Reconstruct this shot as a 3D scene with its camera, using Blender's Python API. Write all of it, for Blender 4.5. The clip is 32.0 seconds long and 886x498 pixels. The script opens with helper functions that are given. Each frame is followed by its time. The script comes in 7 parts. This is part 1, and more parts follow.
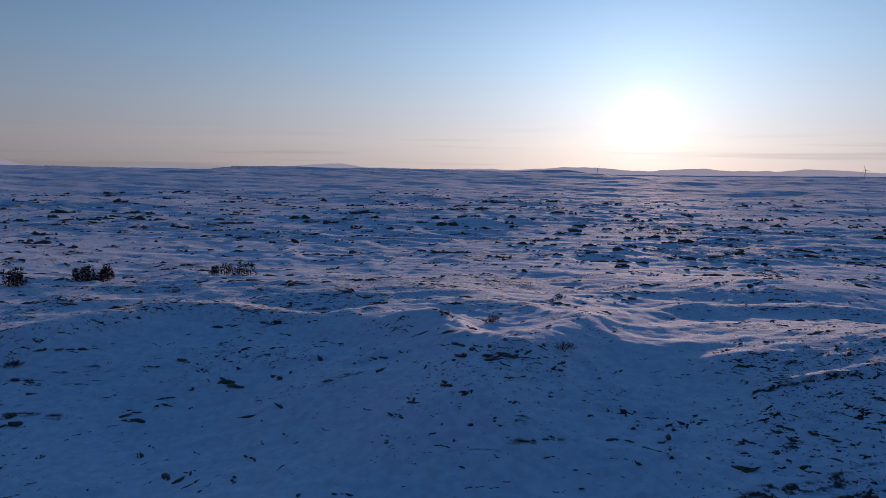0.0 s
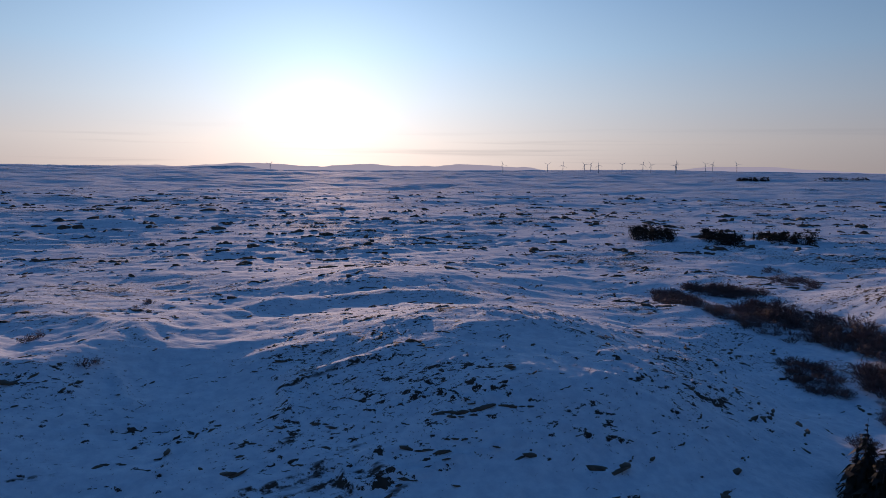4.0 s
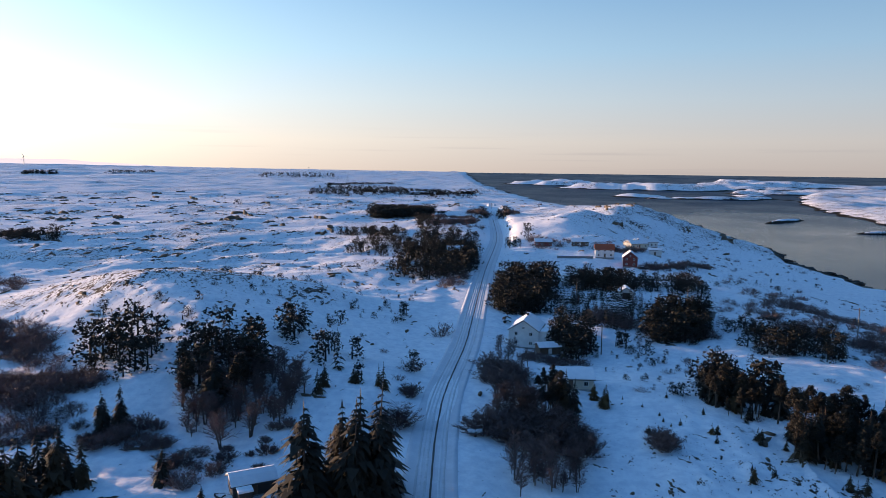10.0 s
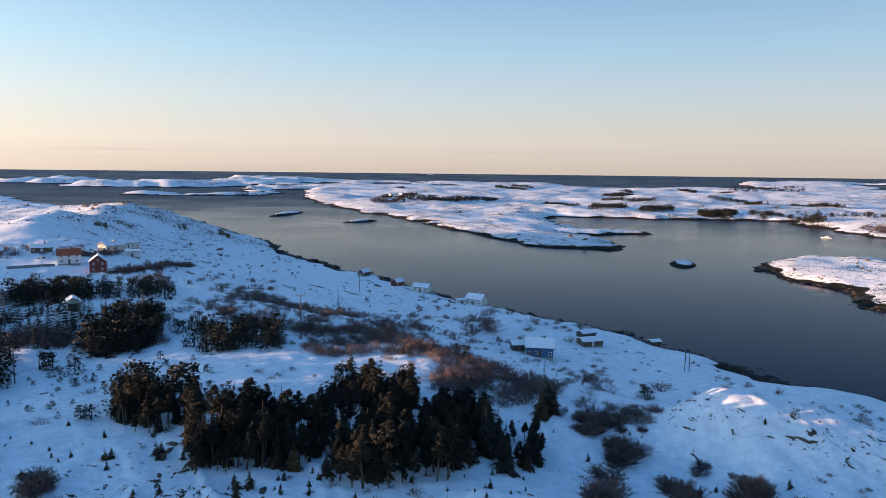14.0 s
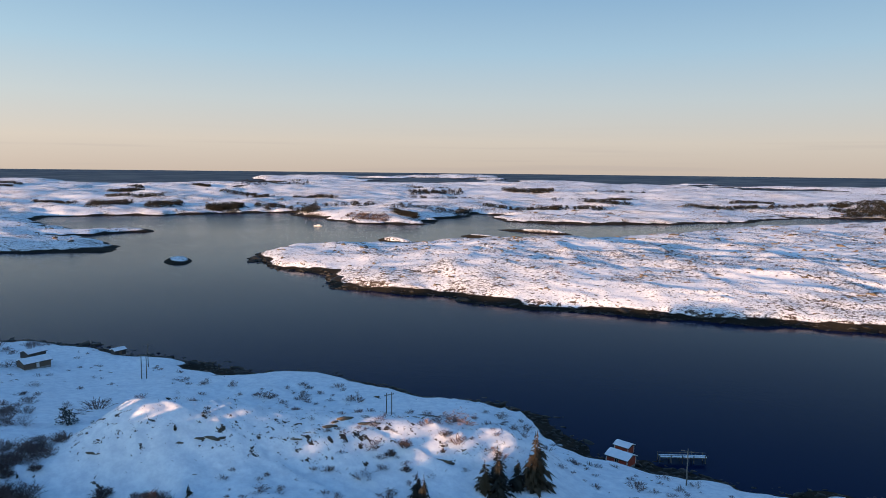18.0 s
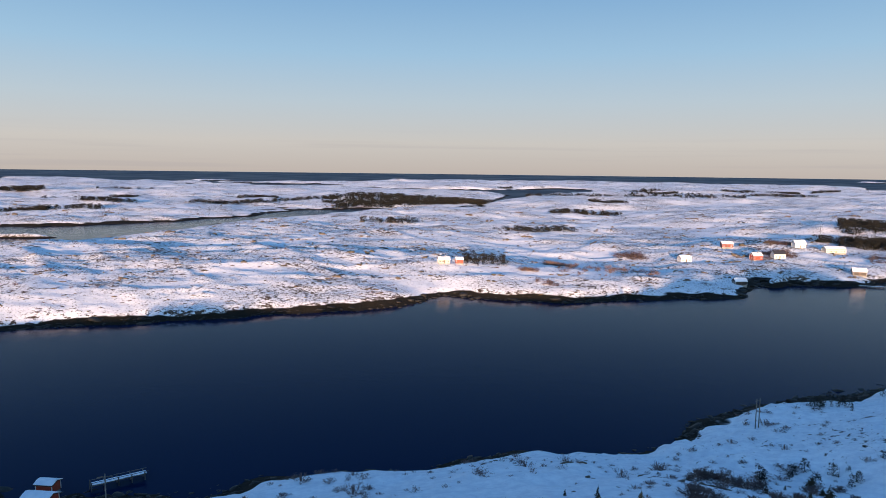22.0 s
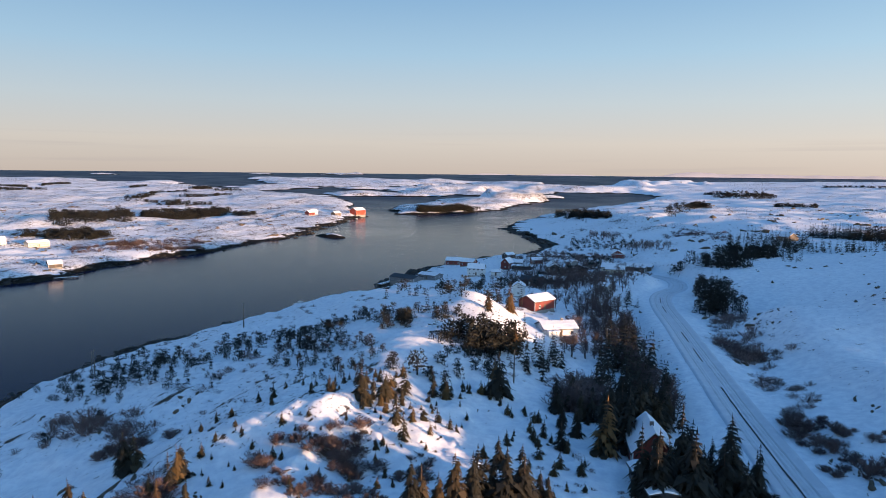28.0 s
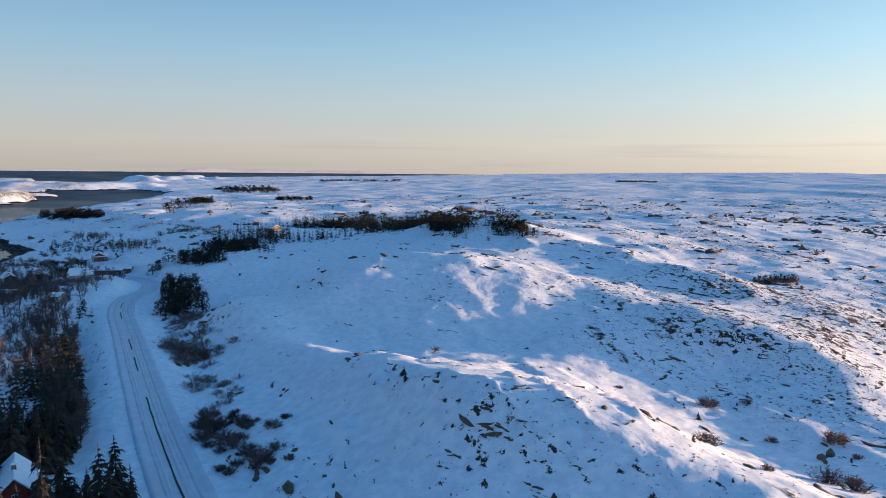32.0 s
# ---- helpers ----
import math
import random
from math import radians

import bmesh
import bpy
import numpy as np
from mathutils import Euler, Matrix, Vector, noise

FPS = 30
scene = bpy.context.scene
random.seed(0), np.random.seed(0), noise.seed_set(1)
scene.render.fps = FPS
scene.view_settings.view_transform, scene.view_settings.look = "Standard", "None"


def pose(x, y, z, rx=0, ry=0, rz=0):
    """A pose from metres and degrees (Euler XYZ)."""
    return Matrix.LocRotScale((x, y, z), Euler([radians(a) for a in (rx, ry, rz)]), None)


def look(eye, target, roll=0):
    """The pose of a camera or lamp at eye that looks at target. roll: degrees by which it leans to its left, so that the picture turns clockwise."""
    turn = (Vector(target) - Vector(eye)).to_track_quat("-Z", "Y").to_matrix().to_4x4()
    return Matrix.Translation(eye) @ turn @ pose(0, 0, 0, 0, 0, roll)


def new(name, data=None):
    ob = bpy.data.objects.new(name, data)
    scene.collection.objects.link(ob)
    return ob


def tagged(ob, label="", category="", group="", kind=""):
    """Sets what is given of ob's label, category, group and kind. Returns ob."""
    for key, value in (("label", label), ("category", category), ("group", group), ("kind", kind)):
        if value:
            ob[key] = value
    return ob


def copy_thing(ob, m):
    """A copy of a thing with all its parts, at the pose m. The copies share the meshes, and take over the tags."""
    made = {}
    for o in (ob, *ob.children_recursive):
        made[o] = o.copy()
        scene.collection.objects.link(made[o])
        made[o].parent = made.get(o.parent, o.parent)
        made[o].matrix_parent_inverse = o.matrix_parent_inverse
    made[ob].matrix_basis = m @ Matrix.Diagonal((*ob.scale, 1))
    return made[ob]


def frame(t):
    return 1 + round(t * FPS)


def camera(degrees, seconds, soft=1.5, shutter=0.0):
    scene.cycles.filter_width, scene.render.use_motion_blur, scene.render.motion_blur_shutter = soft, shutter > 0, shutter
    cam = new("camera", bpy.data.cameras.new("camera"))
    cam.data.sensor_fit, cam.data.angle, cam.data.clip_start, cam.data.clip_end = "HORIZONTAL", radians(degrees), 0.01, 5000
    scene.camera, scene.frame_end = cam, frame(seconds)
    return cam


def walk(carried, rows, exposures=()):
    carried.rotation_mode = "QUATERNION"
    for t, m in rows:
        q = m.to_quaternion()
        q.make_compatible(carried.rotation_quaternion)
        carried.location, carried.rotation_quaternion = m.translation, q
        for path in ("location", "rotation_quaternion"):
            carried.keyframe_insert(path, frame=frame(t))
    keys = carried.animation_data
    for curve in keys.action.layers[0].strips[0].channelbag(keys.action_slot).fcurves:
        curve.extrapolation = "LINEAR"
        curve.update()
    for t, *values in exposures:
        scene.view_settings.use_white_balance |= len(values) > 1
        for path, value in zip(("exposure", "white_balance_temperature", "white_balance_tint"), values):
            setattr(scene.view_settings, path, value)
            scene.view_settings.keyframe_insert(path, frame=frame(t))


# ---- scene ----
cam = camera(64.57, 32.0, 0.6)
EYE = 76.66
ROWS = [  # seconds, x, y, heading, pitch, roll
    (0, -0.62, 0.38, -2.96, -6.29, 0.84), (0.5, 3.05, 0.55, -5.41, -6.3, 0.81),
    (1, 6.87, 0.68, -7.87, -6.33, 0.79), (1.5, 10.77, 0.74, -10.42, -6.38, 0.75),
    (2, 14.72, 0.73, -13.65, -6.4, 0.71), (2.5, 18.7, 0.6, -17.3, -6.39, 0.65),
    (3, 22.63, 0.39, -21.01, -6.35, 0.55), (3.5, 26.47, 0.1, -24.77, -6.33, 0.49),
    (5.5, 40.93, -3.64, -40.62, -6.52, 0.47), (6, 44.24, -5.15, -44.84, -6.54, 0.44),
    (6.5, 47.51, -6.8, -49.28, -6.57, 0.43), (7, 50.66, -8.6, -53.74, -6.58, 0.45),
    (7.5, 53.65, -10.59, -58.29, -6.59, 0.45), (8, 56.58, -12.8, -62.91, -6.58, 0.5),
    (8.5, 59.43, -15.17, -67.52, -6.58, 0.57), (9, 62.13, -17.7, -72.14, -6.55, 0.63),
    (9.5, 64.59, -20.38, -76.77, -6.51, 0.65), (10, 66.82, -23.24, -81.39, -6.42, 0.66),
    (10.5, 68.76, -26.18, -86.02, -6.34, 0.67), (11, 70.41, -29.25, -90.72, -6.31, 0.66),
    (11.5, 71.77, -32.45, -95.41, -6.27, 0.66), (12, 72.81, -35.75, -100.13, -6.27, 0.65),
    (12.5, 73.54, -39.14, -104.79, -6.27, 0.66), (13, 73.97, -42.58, -109.5, -6.28, 0.66),
    (13.5, 74.13, -46.05, -114.2, -6.3, 0.64), (14, 74.05, -49.62, -118.91, -6.31, 0.63),
    (14.5, 73.77, -53.19, -123.6, -6.34, 0.63), (16.5, 69.08, -66.56, -142.38, -6.36, 0.61),
    (17, 67.35, -69.55, -147.1, -6.38, 0.64), (17.5, 65.43, -72.46, -151.77, -6.36, 0.64),
    (18, 63.28, -75.26, -156.45, -6.35, 0.64), (18.5, 60.95, -77.88, -161.16, -6.34, 0.65),
    (19, 58.43, -80.27, -165.85, -6.32, 0.66), (19.5, 55.76, -82.34, -170.53, -6.3, 0.66),
    (20, 52.92, -84.07, -175.25, -6.28, 0.67), (20.5, 49.94, -85.52, -179.97, -6.28, 0.69),
    (21, 46.86, -86.74, -184.69, -6.27, 0.71), (21.5, 43.65, -87.75, -189.43, -6.28, 0.71),
    (22, 40.32, -88.48, -194.2, -6.28, 0.69), (22.5, 36.89, -88.9, -198.96, -6.3, 0.69),
    (23, 33.43, -89.03, -203.74, -6.34, 0.69), (23.5, 29.96, -88.89, -208.49, -6.37, 0.69),
    (24, 26.52, -88.5, -213.23, -6.35, 0.71), (24.5, 23.2, -87.88, -217.93, -6.34, 0.7),
    (25, 19.98, -87.06, -222.65, -6.32, 0.69), (25.5, 16.82, -86.06, -227.4, -6.3, 0.66),
    (27.5, 5.23, -78.76, -246.17, -6.28, 0.64), (28, 2.77, -76.35, -250.83, -6.26, 0.6),
    (28.5, 0.47, -73.82, -255.58, -6.28, 0.59), (29, -1.65, -71.12, -260.23, -6.29, 0.6),
    (29.5, -3.48, -68.38, -264.99, -6.29, 0.61), (30, -4.98, -65.62, -269.48, -6.29, 0.6),
    (30.5, -6.26, -62.67, -274.27, -6.29, 0.58), (31, -7.27, -59.62, -279.11, -6.28, 0.55),
    (31.5, -8.04, -56.5, -283.9, -6.27, 0.54), (32, -8.66, -53.3, -288.68, -6.26, 0.56),
]
EXPOSURE = [(0, -0.3, 5350, 20), (3.5, -0.18, 5450, 20), (6, 0.25, 5650, 19), (8, 0.95, 5950, 20), (10, 1.4, 6200, 13), (13, 1.75, 6600, 12), (17, 1.7, 7000, 12), (20, 1.65, 6750, 12), (23, 1.62, 6350, 11), (28, 1.7, 6700, 12), (32, 1.5, 6350, 7)]
walk(cam, [(t, pose(x, y, EYE, 90 + pitch, 0, yaw) @ pose(0, 0, 0, 0, 0, roll)) for t, x, y, yaw, pitch, roll in ROWS], EXPOSURE)

# ---- world, sun ----
SUN_HEIGHT, SUN_WAY = radians(4.25), radians(18.9)          # the sun stands 19 degrees from +y towards +x
sun_dir = Vector((math.sin(SUN_WAY) * math.cos(SUN_HEIGHT), math.cos(SUN_WAY) * math.cos(SUN_HEIGHT), math.sin(SUN_HEIGHT)))
world = bpy.data.worlds.new("winter_sky")
scene.world = world
world.use_nodes = True


def winter_sky():
    t = world.node_tree
    n, link = t.nodes, t.links.new

    def calc(op, a, b=0.0):
        k = n.new("ShaderNodeMath")
        k.operation = op
        for v, s in ((a, k.inputs[0]), (b, k.inputs[1])):
            if hasattr(v, "is_output"):
                link(v, s)
            else:
                s.default_value = v
        return k.outputs[0]

    def blend(f, a, b, how="MIX"):
        k = n.new("ShaderNodeMix")
        k.data_type, k.blend_type, k.clamp_factor = "RGBA", how, False
        for v, s in ((f, k.inputs[0]), (a, k.inputs[6]), (b, k.inputs[7])):
            if hasattr(v, "is_output"):
                link(v, s)
            else:
                s.default_value = v
        return k.outputs[2]

    sky = n.new("ShaderNodeTexSky")
    sky.sky_type, sky.sun_disc, sky.sun_elevation, sky.sun_rotation = "NISHITA", False, SUN_HEIGHT, SUN_WAY
    sky.air_density, sky.dust_density, sky.ozone_density, sky.altitude = 1.0, 0.2, 4.0, 60
    view = n.new("ShaderNodeTexCoord").outputs["Generated"]
    axes = n.new("ShaderNodeSeparateXYZ")
    link(view, axes.inputs[0])
    # cold clear air: warm at the skyline, blue above
    ramp = n.new("ShaderNodeValToRGB")
    link(calc("ADD", calc("MULTIPLY", axes.outputs[2], 1.0), 0.03), ramp.inputs[0])
    stops = ramp.color_ramp.elements
    stops[0].position, stops[0].color = 0.0, (0.46, 0.39, 0.37, 1)
    stops[1].position, stops[1].color = 1.0, (0.035, 0.15, 0.42, 1)
    for p, c in ((0.03, (0.61, 0.54, 0.49)), (0.07, (0.69, 0.65, 0.60)), (0.125, (0.57, 0.67, 0.73)), (0.19, (0.40, 0.62, 0.81)),
                 (0.28, (0.24, 0.46, 0.73)), (0.36, (0.12, 0.32, 0.62)), (0.5, (0.06, 0.22, 0.53))):
        stops.new(p).color = (*c, 1)
    away = n.new("ShaderNodeVectorMath")
    away.operation = "DOT_PRODUCT"
    link(view, away.inputs[0])
    away.inputs[1].default_value = sun_dir
    dot = calc("MINIMUM", calc("MAXIMUM", away.outputs["Value"], -1.0), 1.0)
    angle = calc("ARCCOSINE", dot)
    tight = calc("MULTIPLY", calc("EXPONENT", calc("MULTIPLY", calc("POWER", calc("DIVIDE", angle, 0.022), 2.0), -1.0)), 7.0)
    mid = calc("MULTIPLY", calc("EXPONENT", calc("DIVIDE", angle, -0.06)), 0.42)
    veil = calc("MULTIPLY", calc("EXPONENT", calc("DIVIDE", angle, -0.34)), 0.8)
    wide = calc("MULTIPLY", calc("EXPONENT", calc("DIVIDE", angle, -0.2)), 0.3)
    broad = calc("MULTIPLY", calc("EXPONENT", calc("DIVIDE", angle, -0.5)), 4.6)
    col = blend(0.9, blend(1.0, sky.outputs[0], (0.1, 0.1, 0.1, 1), "MULTIPLY"), ramp.outputs[0])
    col = blend(broad, col, blend(1.0, col, (1.10, 0.95, 0.74, 1), "MULTIPLY"), "ADD")
    col = blend(wide, col, (1.0, 0.80, 0.50, 1), "ADD")
    col = blend(veil, col, (1.0, 0.86, 0.60, 1), "ADD")
    col = blend(mid, col, (1.0, 0.85, 0.58, 1), "ADD")
    col = blend(tight, col, (1.0, 0.90, 0.72, 1), "ADD")
    # thin flat streaks of cloud low over the sea
    mp = n.new("ShaderNodeMapping")
    link(view, mp.inputs["Vector"])
    mp.inputs["Scale"].default_value = (2.2, 2.2, 90)
    streak = n.new("ShaderNodeTexNoise")
    streak.inputs["Scale"].default_value, streak.inputs["Detail"].default_value = 1.3, 4
    link(mp.outputs[0], streak.inputs["Vector"])
    low = n.new("ShaderNodeMapRange")
    low.interpolation_type = "SMOOTHSTEP"
    for i, v in enumerate((axes.outputs[2], 0.075, 0.02)):
        if hasattr(v, "is_output"):
            link(v, low.inputs[i])
        else:
            low.inputs[i].default_value = v
    thin = n.new("ShaderNodeMapRange")
    thin.interpolation_type = "SMOOTHSTEP"
    for i, v in enumerate((streak.outputs["Fac"], 0.52, 0.72)):
        if hasattr(v, "is_output"):
            link(v, thin.inputs[i])
        else:
            thin.inputs[i].default_value = v
    col = blend(calc("MULTIPLY", calc("MULTIPLY", low.outputs[0], thin.outputs[0]), 0.2), col, (0.42, 0.39, 0.41, 1))
    link(col, n["Background"].inputs["Color"])
    n["Background"].inputs["Strength"].default_value = 0.3


winter_sky()
sun = new("sun", bpy.data.lights.new("sun", "SUN"))
sun.data.energy, sun.data.angle, sun.data.color = 3.4, radians(0.53), (1.0, 0.63, 0.38)
sun.matrix_world = look((0, 0, 200), Vector((0, 0, 200)) - sun_dir)


# ---- materials ----
class Mat:
    """A node material in the making."""

    def __init__(self, name, rough=0.8, metal=0.0):
        self.m = bpy.data.materials.new(name)
        self.m.use_nodes = True
        self.t = self.m.node_tree
        self.b = self.t.nodes["Principled BSDF"]
        self.b.inputs["Roughness"].default_value, self.b.inputs["Metallic"].default_value = rough, metal

    def n(self, kind, **kw):
        node = self.t.nodes.new("ShaderNode" + kind)
        for k, v in kw.items():
            if k in node.inputs:
                self.put(v, node.inputs[k])
            else:
                setattr(node, k, v)
        return node

    def put(self, v, socket):
        if hasattr(v, "is_output"):
            self.t.links.new(v, socket)
        else:
            socket.default_value = v

    def noise(self, scale, detail=3, vec=None, rough=0.55):
        k = self.n("TexNoise")
        k.inputs["Scale"].default_value, k.inputs["Detail"].default_value, k.inputs["Roughness"].default_value = scale, detail, rough
        if vec is not None:
            self.put(vec, k.inputs["Vector"])
        return k.outputs["Fac"]

    def coords(self, scale=(1, 1, 1), which="Object", turn=0.0):
        mp = self.n("Mapping")
        self.put(self.n("TexCoord").outputs[which], mp.inputs["Vector"])
        mp.inputs["Scale"].default_value, mp.inputs["Rotation"].default_value = scale, (0, 0, turn)
        return mp.outputs[0]

    def step(self, v, lo, hi, a=0.0, b=1.0):
        r = self.n("MapRange", interpolation_type="SMOOTHSTEP")
        self.put(v, r.inputs[0])
        for i, q in enumerate((lo, hi, a, b)):
            self.put(q, r.inputs[i + 1])
        return r.outputs[0]

    def math(self, op, a, b=0.0):
        k = self.n("Math", operation=op)
        self.put(a, k.inputs[0])
        self.put(b, k.inputs[1])
        return k.outputs[0]

    def mix(self, f, a, b):
        k = self.n("Mix", data_type="RGBA")
        self.put(f, k.inputs[0])
        for v, s in ((a, k.inputs[6]), (b, k.inputs[7])):
            self.put((*v, 1) if isinstance(v, tuple) and len(v) == 3 else v, s)
        return k.outputs[2]

    def bump(self, h, strength=0.5, distance=0.1):
        k = self.n("Bump")
        self.put(h, k.inputs["Height"])
        k.inputs["Strength"].default_value, k.inputs["Distance"].default_value = strength, distance
        self.put(k.outputs[0], self.b.inputs["Normal"])

    def base(self, c):
        self.put((*c, 1) if isinstance(c, tuple) and len(c) == 3 else c, self.b.inputs["Base Color"])
        return self


def two_tone(name, a, b, scale=1.5, rough=0.8, metal=0.0, bump=0.3, fine=12.0):
    """A plain surface with stains at one scale and grain at another; each thing a little different."""
    m = Mat(name, rough, metal)
    v = m.coords()
    f = m.math("ADD", m.math("MULTIPLY", m.noise(scale, 4, v), 0.7), m.math("MULTIPLY", m.noise(fine, 2, v), 0.3))
    f = m.math("ADD", f, m.math("MULTIPLY", m.math("SUBTRACT", m.n("ObjectInfo").outputs["Random"], 0.5), 0.25))
    m.base(m.mix(m.step(f, 0.3, 0.7), a, b))
    if bump:
        m.bump(m.noise(fine, 3, v), bump, 0.03)
    return m.m


def ground_material():
    m = Mat("snow_and_rock", 0.9)
    m.b.inputs["Specular IOR Level"].default_value = 0.12
    pos = m.n("NewGeometry").outputs["Position"]
    mp = m.n("Mapping")
    m.put(pos, mp.inputs["Vector"])
    mp.inputs["Scale"].default_value, mp.inputs["Rotation"].default_value = (0.42, 0.56, 0.4), (0, 0, 0.2)
    streaks = m.noise(1.0, 6, mp.outputs[0], 0.68)
    patches = m.noise(0.035, 3, pos)
    steep = m.n("SeparateXYZ")
    m.put(m.n("NewGeometry").outputs["Normal"], steep.inputs[0])
    slope = m.math("SUBTRACT", 1.0, steep.outputs[2])
    stony = m.n("Attribute", attribute_name="stony").outputs["Fac"]
    f = m.math("ADD", streaks, m.math("MULTIPLY", m.math("SUBTRACT", patches, 0.5), 0.30))
    f = m.math("ADD", f, m.math("MULTIPLY", m.step(slope, 0.015, 0.12), 0.07))
    f = m.math("ADD", f, m.math("MULTIPLY", m.math("MAXIMUM", m.math("SUBTRACT", stony, 0.5), -0.45), 0.15))
    bare = m.step(f, 0.655, 0.67)
    heather = m.math("ADD", m.noise(1.1, 4, pos, 0.7), m.math("MULTIPLY", m.math("SUBTRACT", m.math("MINIMUM", stony, 1.0), 0.5), 0.14))
    bare = m.math("MAXIMUM", bare, m.step(heather, 0.655, 0.68))
    mp = m.n("Mapping")
    m.put(pos, mp.inputs["Vector"])
    mp.inputs["Scale"].default_value, mp.inputs["Rotation"].default_value = (0.03, 0.1, 0.05), (0, 0, 0.12)
    ledges = m.math("ADD", m.noise(1.0, 5, mp.outputs[0], 0.6), m.math("MULTIPLY", m.math("SUBTRACT", stony, 0.8), 0.10))
    ledges = m.math("MULTIPLY", m.step(ledges, 0.60, 0.66), m.step(m.noise(0.3, 4, pos, 0.65), 0.46, 0.56))
    bare = m.math("MAXIMUM", bare, ledges)
    high = m.n("Attribute", attribute_name="above_sea").outputs["Fac"]
    weed = m.math("MULTIPLY", m.step(m.noise(0.022, 3, pos), 0.40, 0.60), 1.9)
    tide = m.step(m.math("SUBTRACT", m.math("ADD", high, m.math("MULTIPLY", m.noise(0.12, 3, pos), 0.8)), weed), 2.1, 1.6)
    grain = m.noise(0.9, 4, pos)
    rock = m.mix(grain, (0.030, 0.024, 0.020), (0.125, 0.092, 0.068))
    snow = m.mix(m.step(m.noise(0.45, 6, pos, 0.65), 0.3, 0.7), (0.76, 0.78, 0.82), (0.94, 0.95, 0.96))
    col = m.mix(bare, snow, rock)
    col = m.mix(tide, col, m.mix(grain, (0.008, 0.008, 0.007), (0.026, 0.021, 0.014)))
    m.base(col)
    bump = m.math("ADD", m.math("MULTIPLY", m.noise(0.35, 6, pos, 0.55), 0.7), m.math("MULTIPLY", bare, 0.3))
    m.bump(bump, 0.75, 0.55)
    return m.m


def water_material():
    """Calm in the strait, choppier out on the open sea."""
    m = Mat("sea_water", 0.12)
    pos = m.n("NewGeometry").outputs["Position"]
    m.base(m.mix(m.noise(0.004, 3, pos), (0.004, 0.012, 0.038), (0.006, 0.016, 0.050)))
    length = m.n("VectorMath", operation="LENGTH")
    m.put(pos, length.inputs[0])
    sea = m.step(length.outputs["Value"], 650, 2200)
    calm = m.step(m.noise(0.006, 4, pos), 0.35, 0.65, 0.05, 0.13)
    m.put(m.math("ADD", calm, m.math("MULTIPLY", sea, 0.3)), m.b.inputs["Roughness"])
    m.b.inputs["IOR"].default_value = 1.33
    m.b.inputs["Specular IOR Level"].default_value = 0.035
    mp = m.n("Mapping")
    m.put(pos, mp.inputs["Vector"])
    mp.inputs["Scale"].default_value, mp.inputs["Rotation"].default_value = (0.9, 0.35, 1), (0, 0, 0.4)
    k = m.n("Bump")
    m.put(m.noise(1.0, 5, mp.outputs[0], 0.65), k.inputs["Height"])
    k.inputs["Strength"].default_value = 0.5
    m.put(m.math("ADD", 0.1, m.math("MULTIPLY", sea, 0.5)), k.inputs["Distance"])
    m.put(k.outputs[0], m.b.inputs["Normal"])
    return m.m


M_GROUND, M_WATER = ground_material(), water_material()


def part(name, bm, material, parent=None, label=""):
    """Links a bmesh, or a ready mesh, as one object, under a thing or a part of one."""
    if isinstance(bm, bpy.types.Mesh):
        me = bm
    else:
        me = bpy.data.meshes.new(name)
        bm.to_mesh(me)
        bm.free()
    if material and not me.materials:
        me.materials.append(material)
    ob = new(name, me)
    if parent:
        ob.parent = parent
    return tagged(ob, label)


def grid_mesh(name, co, rows, cols, wrap):
    """A mesh from rows x cols places; wrap: the columns close to a ring."""
    i = np.arange(rows - 1)[:, None] * cols
    j = np.arange(cols if wrap else cols - 1)[None, :]
    k = (j + 1) % cols
    quads = np.stack([i + j, i + k, i + cols + k, i + cols + j], -1).reshape(-1, 4).astype(np.int32)
    me = bpy.data.meshes.new(name)
    me.vertices.add(len(co))
    me.vertices.foreach_set("co", np.ascontiguousarray(co, np.float32).ravel())
    me.loops.add(quads.size)
    me.loops.foreach_set("vertex_index", quads.ravel())
    me.polygons.add(len(quads))
    me.polygons.foreach_set("loop_start", np.arange(0, quads.size, 4, dtype=np.int32))
    me.update(calc_edges=True)
    me.polygons.foreach_set("use_smooth", np.ones(len(quads), bool))
    return me


# ---- the lie of the land ----
HUB = (35.0, -45.0)                      # middle of the flight circle
SEA_EDGE = 4900.0


def rise(r):
    """The far sea climbs a little, to stand in for the true distance of the horizon."""
    return 58.0 * np.clip((r - 1200.0) / 3600.0, 0.0, 1.2) ** 2


def lattice(ix, iy, seed):
    h = (ix * 374761393 + iy * 668265263 + seed * 974634777) & 0x7FFFFFFF
    h = ((h ^ (h >> 13)) * 1274126177) & 0x7FFFFFFF
    return ((h ^ (h >> 16)) & 0xFFFF) / 65535.0


def value_noise(x, y, seed=0):
    """Smooth noise, -1 to 1, one cell a unit."""
    fx, fy = np.floor(x), np.floor(y)
    ix, iy = fx.astype(np.int64), fy.astype(np.int64)
    u, v = x - fx, y - fy
    u, v = u * u * u * (u * (u * 6 - 15) + 10), v * v * v * (v * (v * 6 - 15) + 10)
    a, b = lattice(ix, iy, seed), lattice(ix + 1, iy, seed)
    c, d = lattice(ix, iy + 1, seed), lattice(ix + 1, iy + 1, seed)
    return 2.0 * (a + (b - a) * u + (c - a) * v + (a - b - c + d) * u * v) - 1.0


